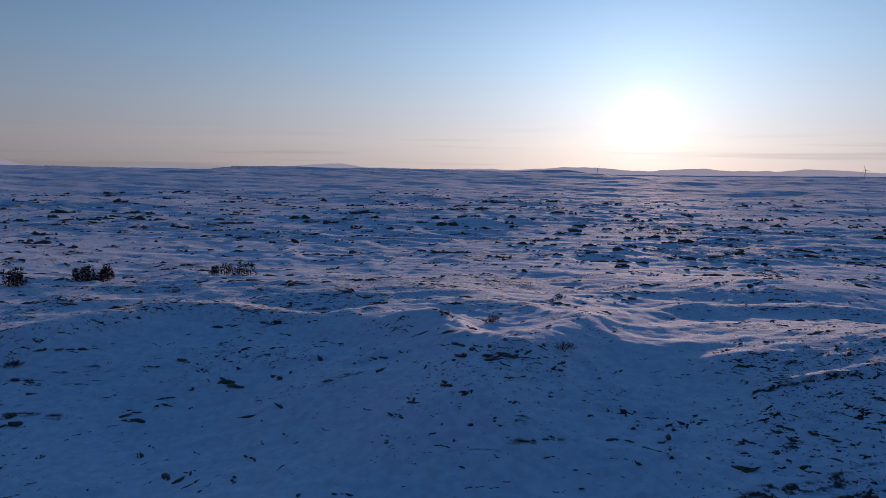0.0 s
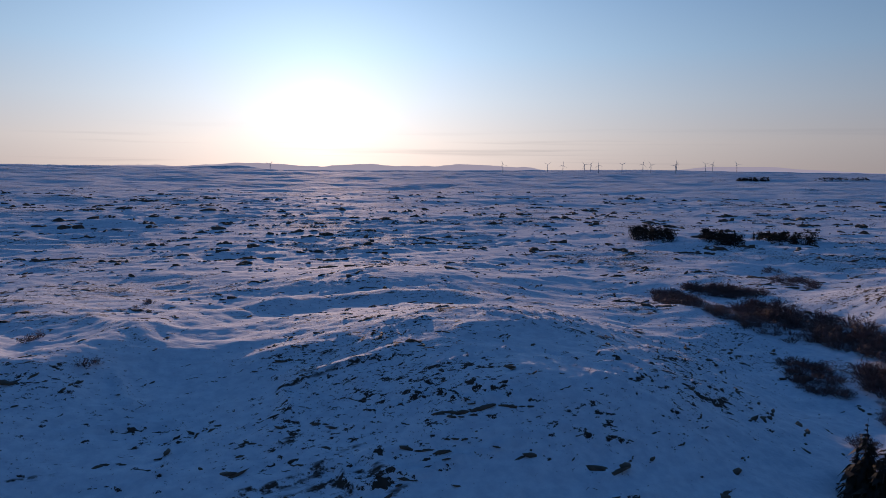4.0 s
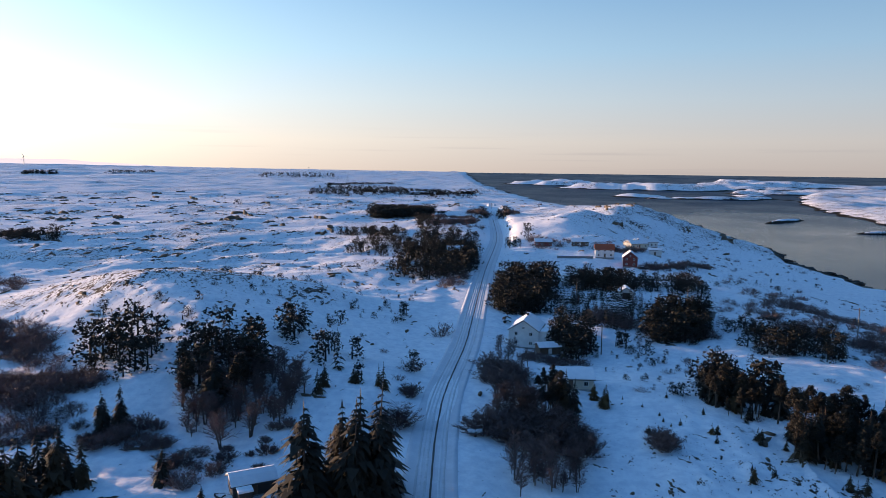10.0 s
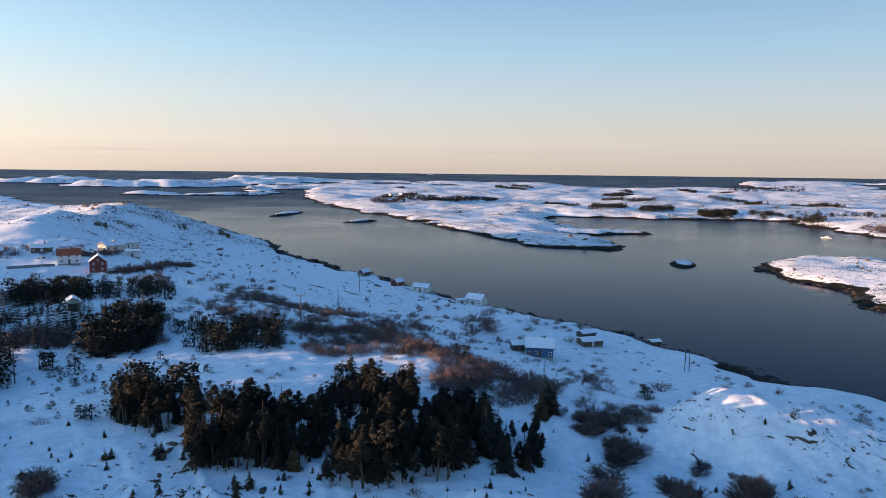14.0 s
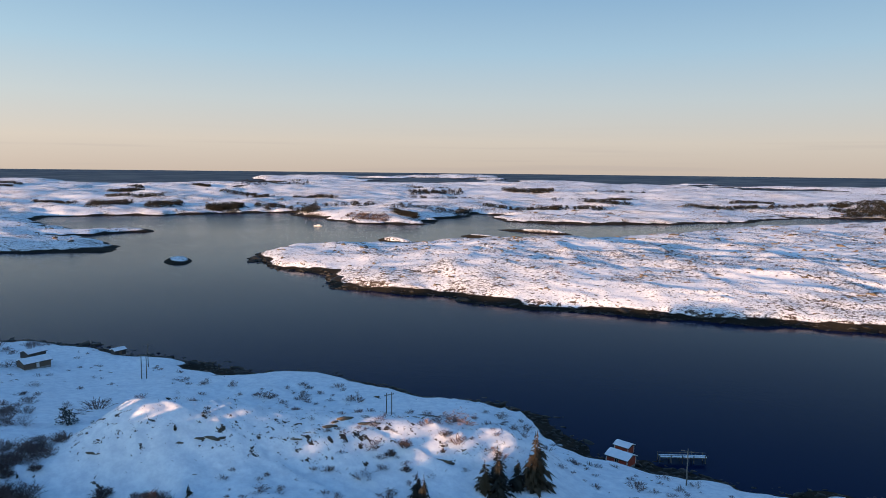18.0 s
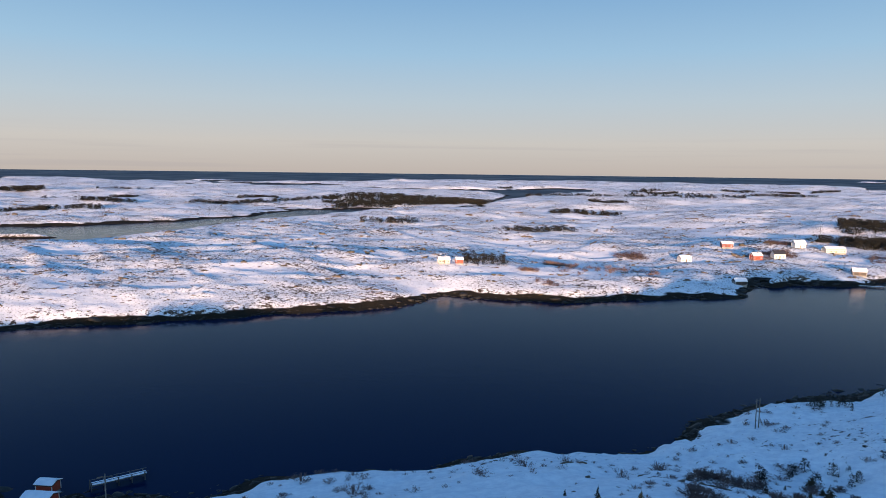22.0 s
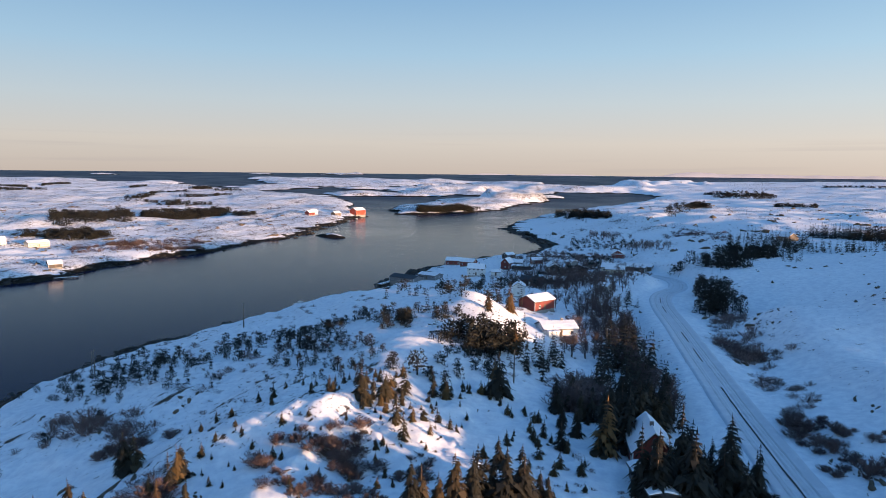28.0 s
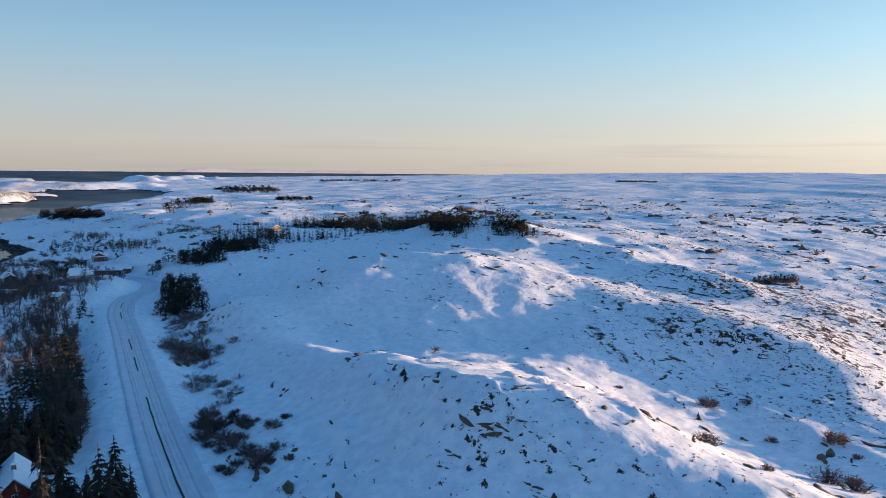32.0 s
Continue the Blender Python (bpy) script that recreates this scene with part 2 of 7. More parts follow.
def fbm(x, y, size, octaves=4, seed=0, gain=0.5):
    total, amp, f, ca, sa = 0.0, 1.0, 1.0 / size, 0.8, 0.6
    for k in range(octaves):
        total = total + amp * value_noise(x * f + 17.3 * k, y * f - 9.1 * k, seed + k)
        x, y = ca * x - sa * y, sa * x + ca * y
        amp, f = amp * gain, f * 2.03
    return total


def ridged(x, y, size, octaves=4, seed=0):
    total, amp, f = 0.0, 1.0, 1.0 / size
    for k in range(octaves):
        n = 1.0 - np.abs(value_noise(x * f + 5.7 * k, y * f + 3.3 * k, seed + k))
        total = total + amp * n * n
        amp, f = amp * 0.5, f * 2.1
    return total


def shore_distance(x, y, ring):
    """Metres inside a ring of shore points (negative: out at sea)."""
    best, inside = np.full(x.shape, 1e12), np.zeros(x.shape, bool)
    for (ax, ay), (bx, by) in zip(ring, ring[1:] + ring[:1]):
        ex, ey = bx - ax, by - ay
        t = np.clip(((x - ax) * ex + (y - ay) * ey) / (ex * ex + ey * ey), 0, 1)
        best = np.minimum(best, (x - ax - t * ex) ** 2 + (y - ay - t * ey) ** 2)
        if ey:
            inside ^= ((ay > y) != (by > y)) & (x < ax + ex * (y - ay) / ey)
    return np.where(inside, 1, -1) * np.sqrt(best)


# shores, as they run round each piece of land
MAIN_EAST = [(4900, 560), (3000, 250), (1750, -11), (1300, -130), (1027, -228), (977, -226), (787, -236), (651, -226),
             (601, -237), (552, -241), (478, -251), (411, -258), (353, -275), (324, -287), (287, -283), (259, -281),
             (214, -292), (182, -290), (167, -279), (137, -291), (120, -282), (97, -264), (73, -258), (46, -254),
             (15, -256), (-19, -260), (-39, -248), (-52, -246), (-68, -254), (-94, -267)]
MAIN_WEST = [(-124, -280), (-177, -286), (-227, -291), (-265, -287), (-301, -278), (-338, -260), (-375, -254), (-410, -264),
             (-455, -270), (-514, -270), (-573, -252), (-640, -215), (-708, -200), (-758, -225), (-850, -275), (-940, -312),
             (-1085, -321), (-1230, -309), (-1600, -268), (-1900, -185), (-2300, -150), (-3000, -500), (-3700, -300),
             (-4050, 300), (-4400, 1800), (-4900, 2600), (-4900, 4900), (4900, 4900)]
ISLE = [(464, -579), (386, -512), (345, -518), (317, -467), (270, -470), (229, -462), (174, -456), (101, -462), (56, -470),
        (12, -473), (-26, -480), (-59, -505), (-94, -492), (-127, -474), (-204, -470), (-246, -474), (-272, -492),
        (-300, -515), (-355, -492), (-414, -506), (-464, -501), (-535, -503), (-621, -505), (-741, -512), (-821, -541),
        (-979, -585), (-1058, -597), (-1150, -650), (-1379, -772), (-1750, -1000), (-2200, -1900), (-900, -2300),
        (-420, -1620), (-390, -1467), (-109, -1341), (18, -1241), (95, -1114), (163, -939), (219, -833), (329, -760),
        (415, -705), (477, -665)]
BACK = [(2400, -800), (1814, -619), (1620, -583), (1286, -545), (1008, -530), (846, -518), (729, -495), (647, -490),
        (596, -538), (640, -575), (749, -620), (733, -706), (760, -716), (800, -660), (900, -700), (1070, -812), (935, -927),
        (876, -1040), (813, -1108), (693, -1020), (579, -960), (500, -975), (515, -1100), (529, -1253), (470, -1254),
        (405, -1112), (308, -1098), (172, -1183), (74, -1292), (-27, -1469), (-150, -1500), (-390, -1520), (-700, -2200),
        (-200, -2900), (900, -2900), (2100, -2300), (2700, -1400)]
WOOD_ISLE = [(-1160, -560), (-1255, -463), (-1400, -440), (-1562, -452), (-1890, -445), (-2050, -560), (-1800, -690), (-1300, -640)]
SKERRIES = [(494, -515, 26, 11, -0.8), (1057, -450, 34, 10, -1.3), (1262, -398, 70, 12, -0.7), (411, -747, 32, 9, -0.4),
            (344, -833, 36, 9, -0.4), (316, -943, 55, 9, -0.2), (232, -835, 24, 6, -0.3), (-727, -470, 26, 9, 1.2),
            (2104, -330, 50, 16, -1.4), (2140, -450, 45, 20, -1.2), (-318, -512, 30, 8, 0.6), (765, -700, 30, 8, -1.1)]

ISLANDS = [(3230, -40, 120, 230, 17), (2880, -450, 140, 340, 17), (2190, -300, 40, 90, 8), (2120, -430, 40, 80, 8), (3300, -900, 150, 300, 18), (2560, -760, 90, 150, 12),
           (-2720, -430, 240, 260, 17), (-2480, -930, 260, 250, 16), (-1800, -515, 120, 85, 26), (-3300, -150, 300, 300, 20)]

HILLS_NORTH = [(61, 151, 34, 5.0), (77, 97, 34, 1.2), (118, 119, 34, 4.7), (131, 144, 34, 9.5), (148, 252, 34, 6.9), (92, 306, 110, 3.8), (72, 144, 34, 2.1), (40, 142, 34, 3.0), (17, 215, 34, 6.7), (49, 249, 34, -1.0), (-38, 268, 34, 2.7), (256, 151, 34, -6.9), (278, 149, 34, 5.1), (287, 116, 34, 12.9), (256, 77, 34, 5.6), (425, 389, 110, 1.0), (512, 87, 110, -3.3), (828, 192, 110, 5.5), (-480, 296, 110, 15.6), (13, 504, 110, -2.5)]
HILLS_FAR = [(-40, 105, 42, -6.5), (-105, 125, 42, -6.0), (300, 500, 110, -0.9), (700, 600, 110, -1.2), (-300, 300, 110, 3.5), (0, 800, 110, 5.4), (-700, 200, 110, 5.3), (1000, 400, 110, -0.9), (220, 110, 34, -3.0), (-300, 120, 110, 11.5), (-150, 100, 34, 6.8)]
HILLS_SOUTH = [(556, -10, 110, 9.1), (184, -4, 34, -1.1), (-131, -48, 34, 1.4), (-279, -69, 34, -7.2), (258, -20, 34, -1.1), (178, -72, 34, 0.8), (163, -132, 34, -2.5), (347, -149, 34, -3.0), (426, -65, 110, -1.5), (-209, -113, 34, -15.9), (-203, -139, 34, 18.5), (-92, -137, 34, 11.2), (-130, -140, 34, 4.8), (-131, -80, 34, -6.1), (-216, 31, 34, 9.3), (-96, 6, 34, 9.5), (-270, 20, 34, 5.3), (-548, -8, 110, 3.7), (-555, -127, 110, -6.1), (-502, -202, 110, -8.2), (-460, -222, 110, -1.3), (200, 30, 34, 3.9), (170, 20, 34, -2.5), (-50, 60, 34, 9.6)]
HILLS_WEST = [(160, -140, 18, -3.0), (158, -166, 13, -3.0), (180, -73, 26, -2.2), (126, -201, 13, 1.8), (130, -195, 20, 10.0), (-400, 90, 70, 8.0), (880, -130, 80, 16.0), (650, -50, 60, 5.3)]
# small knolls and hollows: middle, size, height
KNOLLS_A = [(-338, 77, 19, 5.1), (-289, -37, 25, 1.1), (-261, 4, 14, 2.2), (-242, 105, 15, 1.2), (-239, -12, 21, 5.7), (-235, 140, 16, -1.8), (-215, 103, 14, 3.7), (-212, -3, 18, -1.3), (-202, 64, 12, 0.4), (-200, -24, 18, -0.9), (-197, -38, 17, -1.3), (-180, 19, 16, -2.4), (-161, 106, 12, -0.7), (-160, 26, 15, -0.7), (-155, -138, 9, 2.4), (-144, -145, 9, 1.0), (-143, -123, 15, -0.4), (-136, 56, 15, -4.0), (-132, -187, 16, 2.0), (-131, -25, 15, -0.6), (-131, -159, 9, 2.4), (-128, 29, 15, -2.3)]
KNOLLS_B = [(-126, 67, 15, -1.0), (-121, -39, 15, -0.4), (-118, -150, 9, -1.5), (-110, -117, 15, -4.1), (-109, -159, 9, 2.4), (-108, -5, 9, -0.7), (-108, -18, 15, -0.6), (-107, 32, 15, -4.1), (-102, -133, 9, -2.4), (-99, -151, 9, 1.7), (-96, -24, 15, 1.1), (-95, -7, 9, 1.8), (-93, -124, 9, -2.1), (-92, -190, 15, 0.9), (-91, -117, 9, -2.0), (-90, 33, 15, -4.1), (-85, -2, 9, 0.7), (-81, 5, 9, -0.4), (-75, -134, 15, -3.3), (-67, 197, 18, 0.7), (-34, 225, 12, -2.5), (-32, 178, 16, 1.0)]
KNOLLS_C = [(-12, 145, 15, 4.1), (-12, 196, 10, 0.7), (2, 183, 10, 1.9), (6, 155, 9, -2.4), (8, 120, 15, 3.7), (14, 136, 15, 4.1), (29, 159, 9, 0.4), (37, 158, 9, 0.8), (38, 127, 15, -0.4), (54, 136, 15, -2.2), (89, 102, 15, 1.9), (105, 94, 15, 4.1), (112, -214, 9, 2.4), (118, -208, 9, -0.5), (120, 113, 9, -1.0), (123, -199, 9, 2.3), (130, -192, 9, 2.4), (130, 94, 15, 3.2), (136, 110, 9, -0.4), (137, -195, 9, 2.4), (137, -178, 9, 2.4), (146, -183, 9, 2.4)]
KNOLLS_D = [(157, -184, 9, -2.4), (164, 102, 15, -2.1), (167, -179, 15, -4.1), (170, -165, 15, -3.1), (175, -132, 15, -2.2), (177, 86, 15, -3.5), (185, 29, 9, 1.1), (185, 38, 15, -4.0), (199, 130, 18, 0.6), (200, 22, 9, 2.4), (215, 162, 21, 5.1), (257, -117, 17, -0.8), (277, -37, 19, -0.6), (292, 91, 14, 1.2), (301, 60, 13, 3.5), (302, 15, 21, 1.6), (406, 171, 22, 0.9), (451, 198, 24, -0.4), (968, -168, 40, 8.0)]
KNOLLS = KNOLLS_A + KNOLLS_B + KNOLLS_C + KNOLLS_D
ROAD = [(1200, 70, 24), (900, 45, 25), (690, 25, 28), (554, 13, 28.5), (400, 7, 28), (270, 0, 27.5), (184, -4, 27), (22, -31, 28),
        (-120, -58, 27), (-180, -68, 26.5), (-240, -77, 25.5), (-287, -84, 24.5), (-322, -85, 23), (-356, -79, 21.5),
        (-400, -84, 19), (-460, -110, 15), (-560, -130, 11)]


# low rock ridges: height, half width, course
RIDGES = [(3.0, 14, [(-140, -6), (-113, -1), (-95, 4), (-75, 7), (-62, 9)]), (2.2, 12, [(-271, -4), (-259, 13), (-228, 45), (-209, 67), (-168, 69), (-124, 80)]),
          (5.0, 16, [(-392, 68), (-336, 93), (-269, 116), (-202, 118), (-169, 131)]), (5.0, 11, [(-250, -46), (-200, -36), (-150, -24), (-105, -14)]),
          (4.0, 12, [(-102, 193), (-76, 224), (-43, 220), (-17, 207), (3, 188), (9, 160)]), (2.5, 10, [(24, 147), (39, 169), (62, 199), (103, 214), (140, 200)]),
          (4.0, 11, [(-97, -148), (-102, -141), (-105, -122)]), (3.5, 9, [(-217, -142), (-200, -138), (-195, -128)]),
          (12.5, 15, [(175, -181), (157, -195), (140, -205), (113, -219)]),
          (7.0, 32, [(575, -10), (640, -45), (760, -95), (900, -140), (975, -185)]), (2.5, 12, [(282, 122), (262, 100), (250, 78), (238, 60)])]


def along(line, x, y):
    """The distance from a line of places (x, y, z), and the line's height at its nearest place."""
    best, z = np.full(x.shape, 1e12), np.zeros(x.shape)
    for a, b in zip(line, line[1:]):
        ex, ey = b[0] - a[0], b[1] - a[1]
        t = np.clip(((x - a[0]) * ex + (y - a[1]) * ey) / (ex * ex + ey * ey), 0, 1)
        d = (x - a[0] - t * ex) ** 2 + (y - a[1] - t * ey) ** 2
        z = np.where(d < best, a[2] + t * (b[2] - a[2]), z)
        best = np.minimum(best, d)
    return np.sqrt(best), z


def smooth(lo, hi, v):
    t = np.clip((v - lo) / (hi - lo), 0, 1)
    return t * t * (3 - 2 * t)


def hills(x, y):
    h = np.full(x.shape, 27.0)
    for hx, hy, size, top in HILLS_NORTH + HILLS_FAR + HILLS_SOUTH + HILLS_WEST + KNOLLS:
        h = h + top * np.exp(-((x - hx) ** 2 + (y - hy) ** 2) / (2.0 * size * size))
    return h


def relief(x, y, detail=True):
    """Height of the ground above the sea, by its place."""
    x, y = np.asarray(x, float), np.asarray(y, float)
    r = np.hypot(x - HUB[0], y - HUB[1])
    far = smooth(500, 1500, r)
    wx = x + 9 * fbm(x, y, 34, 4, 11) * (0.75 + far)
    wy = y + 9 * fbm(x, y, 34, 4, 23) * (0.75 + far)
    main = shore_distance(wx, wy, MAIN_EAST + MAIN_WEST) + 3.5
    broad = fbm(x, y, 260, 4, 3)
    lumps = fbm(x, y, 70, 3, 31)
    crags = ridged(x + 0.35 * y, y * 1.3, 42, 4, 41) - 0.9
    inland = hills(x, y) + 9 * smooth(600, 3500, y) + far * 5 * broad + ((1.6 + 1.2 * far) * lumps + (0.75 + 0.2 * far) * crags) * (1 - 0.6 * smooth(160, 520, y))
    steep = smooth(-340, -280, x) * smooth(110, 40, x) + smooth(600, 760, x) * smooth(1700, 1300, x)
    inner = np.maximum(main, 0.0)
    ramp = np.where(main > 0, steep * 0.27 * inner + (1 - steep) * (0.1 * inner + 0.0004 * inner * inner), 0.2 * main)
    ramp = ramp + 2.2 * smooth(3, 14, main) + 1.5 * lumps * smooth(0, 40, main)
    ramp = np.where((x > 1100) | (x < -1100), np.minimum(ramp, 6 + 0.02 * inner + 2 * lumps), ramp)
    k = 5.0
    h = -k * np.logaddexp(-inland / k, -ramp / k) + k * np.exp(-np.abs(inland - ramp) / k) * 0.3
    for top, wide, line in RIDGES:
        d, _ = along([(a, b, 0.0) for a, b in line], x, y)
        h = h + top * np.exp(-(d / wide) ** 2) * (1 + 0.35 * lumps)
    h = np.where(main > 0, h, 0.12 * main)
    other = np.maximum(shore_distance(wx, wy, ISLE), shore_distance(wx, wy, BACK))
    other = np.maximum(other, shore_distance(wx, wy, WOOD_ISLE)) + 3.5
    isles = 330 * fbm(x, y, 800, 5, 77) - 15 - 330 * smooth(3300, 4500, r)
    isles = np.where((r > 2100) & (y < 100 - 0.25 * np.abs(x)), isles, -100.0)
    other = np.maximum(other, isles)
    knolls = 8.5 + 6.0 * fbm(x, y, 210, 4, 53, 0.42) + 2.0 * crags + 2.2 * fbm(x, y, 60, 2, 57) + 0.9 * ridged(x, y * 1.3, 17, 2, 63)
    knolls = np.maximum(knolls, 2.0 + 1.5 * lumps)
    oh = np.where(other > 0, 0.05 * np.minimum(np.maximum(other, 0), 8) + 1.3 * smooth(2, 10, other) + (knolls) * (1 - np.exp(-np.maximum(other, 0) / 45.0)), 0.12 * other)
    h = np.maximum(h, oh)
    for sx, sy, a, b, top in ISLANDS:
        q = 1 - ((x - sx) / a) ** 2 - ((y - sy) / b) ** 2 + 0.55 * broad + 0.25 * lumps
        h = np.maximum(h, np.where(np.hypot(x - sx, y - sy) < 2 * b, top * smooth(0.0, 0.9, q) * (1 + 0.35 * lumps) + 0.6 * np.minimum(q, 0.5) * 3, -9.0))
    for sx, sy, a, b, turn in SKERRIES:
        u = ((x - sx) * math.cos(turn) + (y - sy) * math.sin(turn)) / a
        v = (-(x - sx) * math.sin(turn) + (y - sy) * math.cos(turn)) / b
        h = np.maximum(h, 4.6 * (1 - (u * u + v * v)) * (1 + 0.4 * lumps))
    if detail:
        dry = smooth(0.3, 3.0, h)
        calm = 1.0 - 0.2 * smooth(-400, -440, y)
        h = h + dry * calm * ((0.4 * ridged(x, y * 1.5, 14, 3, 61) - 0.38) + 0.13 * fbm(x, y, 4.2, 3, 71))
        knobs = smooth(-520, -680, x) * smooth(-260, -120, y) * smooth(40, 0, y) + smooth(20, 110, y) * smooth(150, 300, r) * smooth(1900, 1300, r) + 0.6 * smooth(300, 420, x) * smooth(30, 0, y) * smooth(-250, -200, y)
        h = h + dry * knobs * (2.0 * ridged(x + 0.2 * y, y * 1.25, 31, 2, 201) - 1.4) * smooth(-0.5, 0.5, fbm(x, y, 150, 2, 207))
        ledges = np.abs(value_noise(x / 16 + 0.6 * value_noise(x / 9, y / 9, 82), y / 9, 81))
        h = h + dry * calm * 0.8 * smooth(0.12, 0.0, ledges) * smooth(-0.1, 0.4, value_noise(x / 60, y / 60, 83))
    d, z = along(ROAD, x, y)
    h = np.where(r < 1500, h + (z - h) * smooth(16.0, 5.0, d), h)
    return np.maximum(h, -4.0) + rise(r)


# ---- ground, water ----
def polar(radii, spokes):
    a = np.linspace(0, 2 * np.pi, spokes, endpoint=False)
    return HUB[0] + radii[:, None] * np.cos(a), HUB[1] + radii[:, None] * np.sin(a)


rings = np.concatenate([np.linspace(0.5, 69, 58), np.geomspace(70, SEA_EDGE, 640)])
gx, gy = polar(rings, 1020)
gz = relief(gx, gy)
ground_mesh = grid_mesh("ground", np.stack([gx, gy, gz], -1).reshape(-1, 3), len(rings), 1020, True)
above = gz - rise(np.hypot(gx - HUB[0], gy - HUB[1]))


def ground_at(x, y):
    """Height of the finished ground, between its nearest four places."""
    x, y = np.asarray(x, float) - HUB[0], np.asarray(y, float) - HUB[1]
    r, a = np.clip(np.hypot(x, y), rings[0], rings[-1] - 0.01), (np.arctan2(y, x) % (2 * np.pi)) * 1020 / (2 * np.pi)
    i = np.clip(np.searchsorted(rings, r, side="right") - 1, 0, len(rings) - 2)
    u = (r - rings[i]) / (rings[i + 1] - rings[i])
    j = np.floor(a).astype(int)
    v, j, k = a - j, j % 1020, (j + 1) % 1020
    return (1 - u) * ((1 - v) * gz[i, j] + v * gz[i, k]) + u * ((1 - v) * gz[i + 1, j] + v * gz[i + 1, k])


def swell(x, y):
    """How far the ground bulges (1) or dips (-1) against its surroundings."""
    d = np.maximum(16.0, 0.05 * np.hypot(x - HUB[0], y - HUB[1]))
    mean = (ground_at(x + d, y) + ground_at(x - d, y) + ground_at(x, y + d) + ground_at(x, y - d)) / 4
    return np.clip((ground_at(x, y) - mean) / (0.05 * d), -1, 1)


def stoniness(x, y):
    """Where bare rock shows: 0 on drifted snow to 1 and more on bare knolls."""
    place = 0.12 + 0.55 * smooth(10, 120, y) + 0.85 * smooth(-400, -440, y) + 0.3 * smooth(320, 420, x) * smooth(-270, -240, y) * smooth(40, -20, y)
    place = place + 0.45 * smooth(-450, -600, x) * smooth(-400, -300, y) * smooth(60, 0, y)
    place = place - 0.65 * np.exp(-((x - 2) ** 2 + (y - 118) ** 2) / 2600.0)
    for kx, ky, size, more in ((-108, -138, 17, 0.6), (-95, 0, 30, 0.55), (-200, 60, 60, 0.12), (140, -195, 24, 0.3), (285, 85, 30, 0.2), (880, -130, 130, 0.9), (70, 108, 26, 0.2)):
        place = place + more * np.exp(-((x - kx) ** 2 + (y - ky) ** 2) / (2.0 * size * size))
    return np.minimum(place + 0.18 * swell(x, y) + 0.42 * fbm(x, y, 60, 4, 91), 1.15)


ground_mesh.attributes.new("above_sea", "FLOAT", "POINT").data.foreach_set("value", above.astype(np.float32).ravel())
ground_mesh.attributes.new("stony", "FLOAT", "POINT").data.foreach_set("value", stoniness(gx, gy).astype(np.float32).ravel())
ground = part("ground", ground_mesh, M_GROUND)
tagged(ground, "rolling snow-covered coastal heath with dark bare rock ledges", "ground", kind="structure")
rings_w = np.concatenate([[0.5], np.linspace(150, SEA_EDGE, 160)])
wx, wy = polar(rings_w, 256)
water_mesh = grid_mesh("water", np.stack([wx, wy, rise(np.hypot(wx - HUB[0], wy - HUB[1]))], -1).reshape(-1, 3), len(rings_w), 256, True)
water = part("water", water_mesh, M_WATER)
tagged(water, "calm dark blue winter sea in the strait", "sea", kind="structure")


# ---- heights for placing things ----
def floor_at(x, y):
    return float(ground_at(np.array([x]), np.array([y]))[0])


# ---- kit: shapes ----
def tube(bm, a, b, ra, rb, sides=5):
    """A tapered round bar from a to b."""
    a, b = Vector(a), Vector(b)
    d = (b - a).normalized()
    u = d.orthogonal().normalized()
    v = d.cross(u)
    low, top = [], []
    for i in range(sides):
        c, s = math.cos(6.2832 * i / sides), math.sin(6.2832 * i / sides)
        low.append(bm.verts.new(a + ra * (c * u + s * v)))
        top.append(bm.verts.new(b + rb * (c * u + s * v)))
    for i in range(sides):
        j = (i + 1) % sides
        bm.faces.new((low[i], low[j], top[j], top[i]))
    bm.faces.new(top)
    bm.faces.new(low[::-1])


def box(bm, lo, hi):
    x0, y0, z0 = lo
    x1, y1, z1 = hi
    v = [bm.verts.new(p) for p in ((x0, y0, z0), (x1, y0, z0), (x1, y1, z0), (x0, y1, z0), (x0, y0, z1), (x1, y0, z1), (x1, y1, z1), (x0, y1, z1))]
    for f in ((3, 2, 1, 0), (4, 5, 6, 7), (0, 1, 5, 4), (1, 2, 6, 5), (2, 3, 7, 6), (3, 0, 4, 7)):
        bm.faces.new([v[i] for i in f])
    return v


def boxed(lo, hi, bevel=0.0):
    bm = bmesh.new()
    box(bm, lo, hi)
    if bevel:
        bmesh.ops.bevel(bm, geom=bm.edges[:], offset=bevel, segments=2, affect="EDGES", profile=0.6)
    return bm


def prism(profile, x0, x1):
    """A profile of (y, z) drawn out along x."""
    bm = bmesh.new()
    a = [bm.verts.new((x0, y, z)) for y, z in profile]
    b = [bm.verts.new((x1, y, z)) for y, z in profile]
    for i in range(len(a)):
        j = (i + 1) % len(a)
        bm.faces.new((a[j], a[i], b[i], b[j]))
    bm.faces.new(a)
    bm.faces.new(b[::-1])
    bmesh.ops.recalc_face_normals(bm, faces=bm.faces[:])
    return bm


def tri(bm, p, q, r):
    bm.faces.new((bm.verts.new(p), bm.verts.new(q), bm.verts.new(r)))


# ---- vegetation ----
def needles(name, a, b, rusty):
    """Evergreen needles; on some trees the rusty colour stands in for low sunlight."""
    m = Mat(name, 0.85)
    f = m.math("ADD", m.math("MULTIPLY", m.noise(1.2, 3, m.n("NewGeometry").outputs["Position"]), 0.8), 0.1)
    k = m.n("ObjectInfo").outputs["Random"]
    c = m.mix(m.step(f, 0.3, 0.7), a, b)
    m.base(m.mix(m.step(k, 0.72, 0.98, 0.0, 0.85), c, rusty))
    return m.m


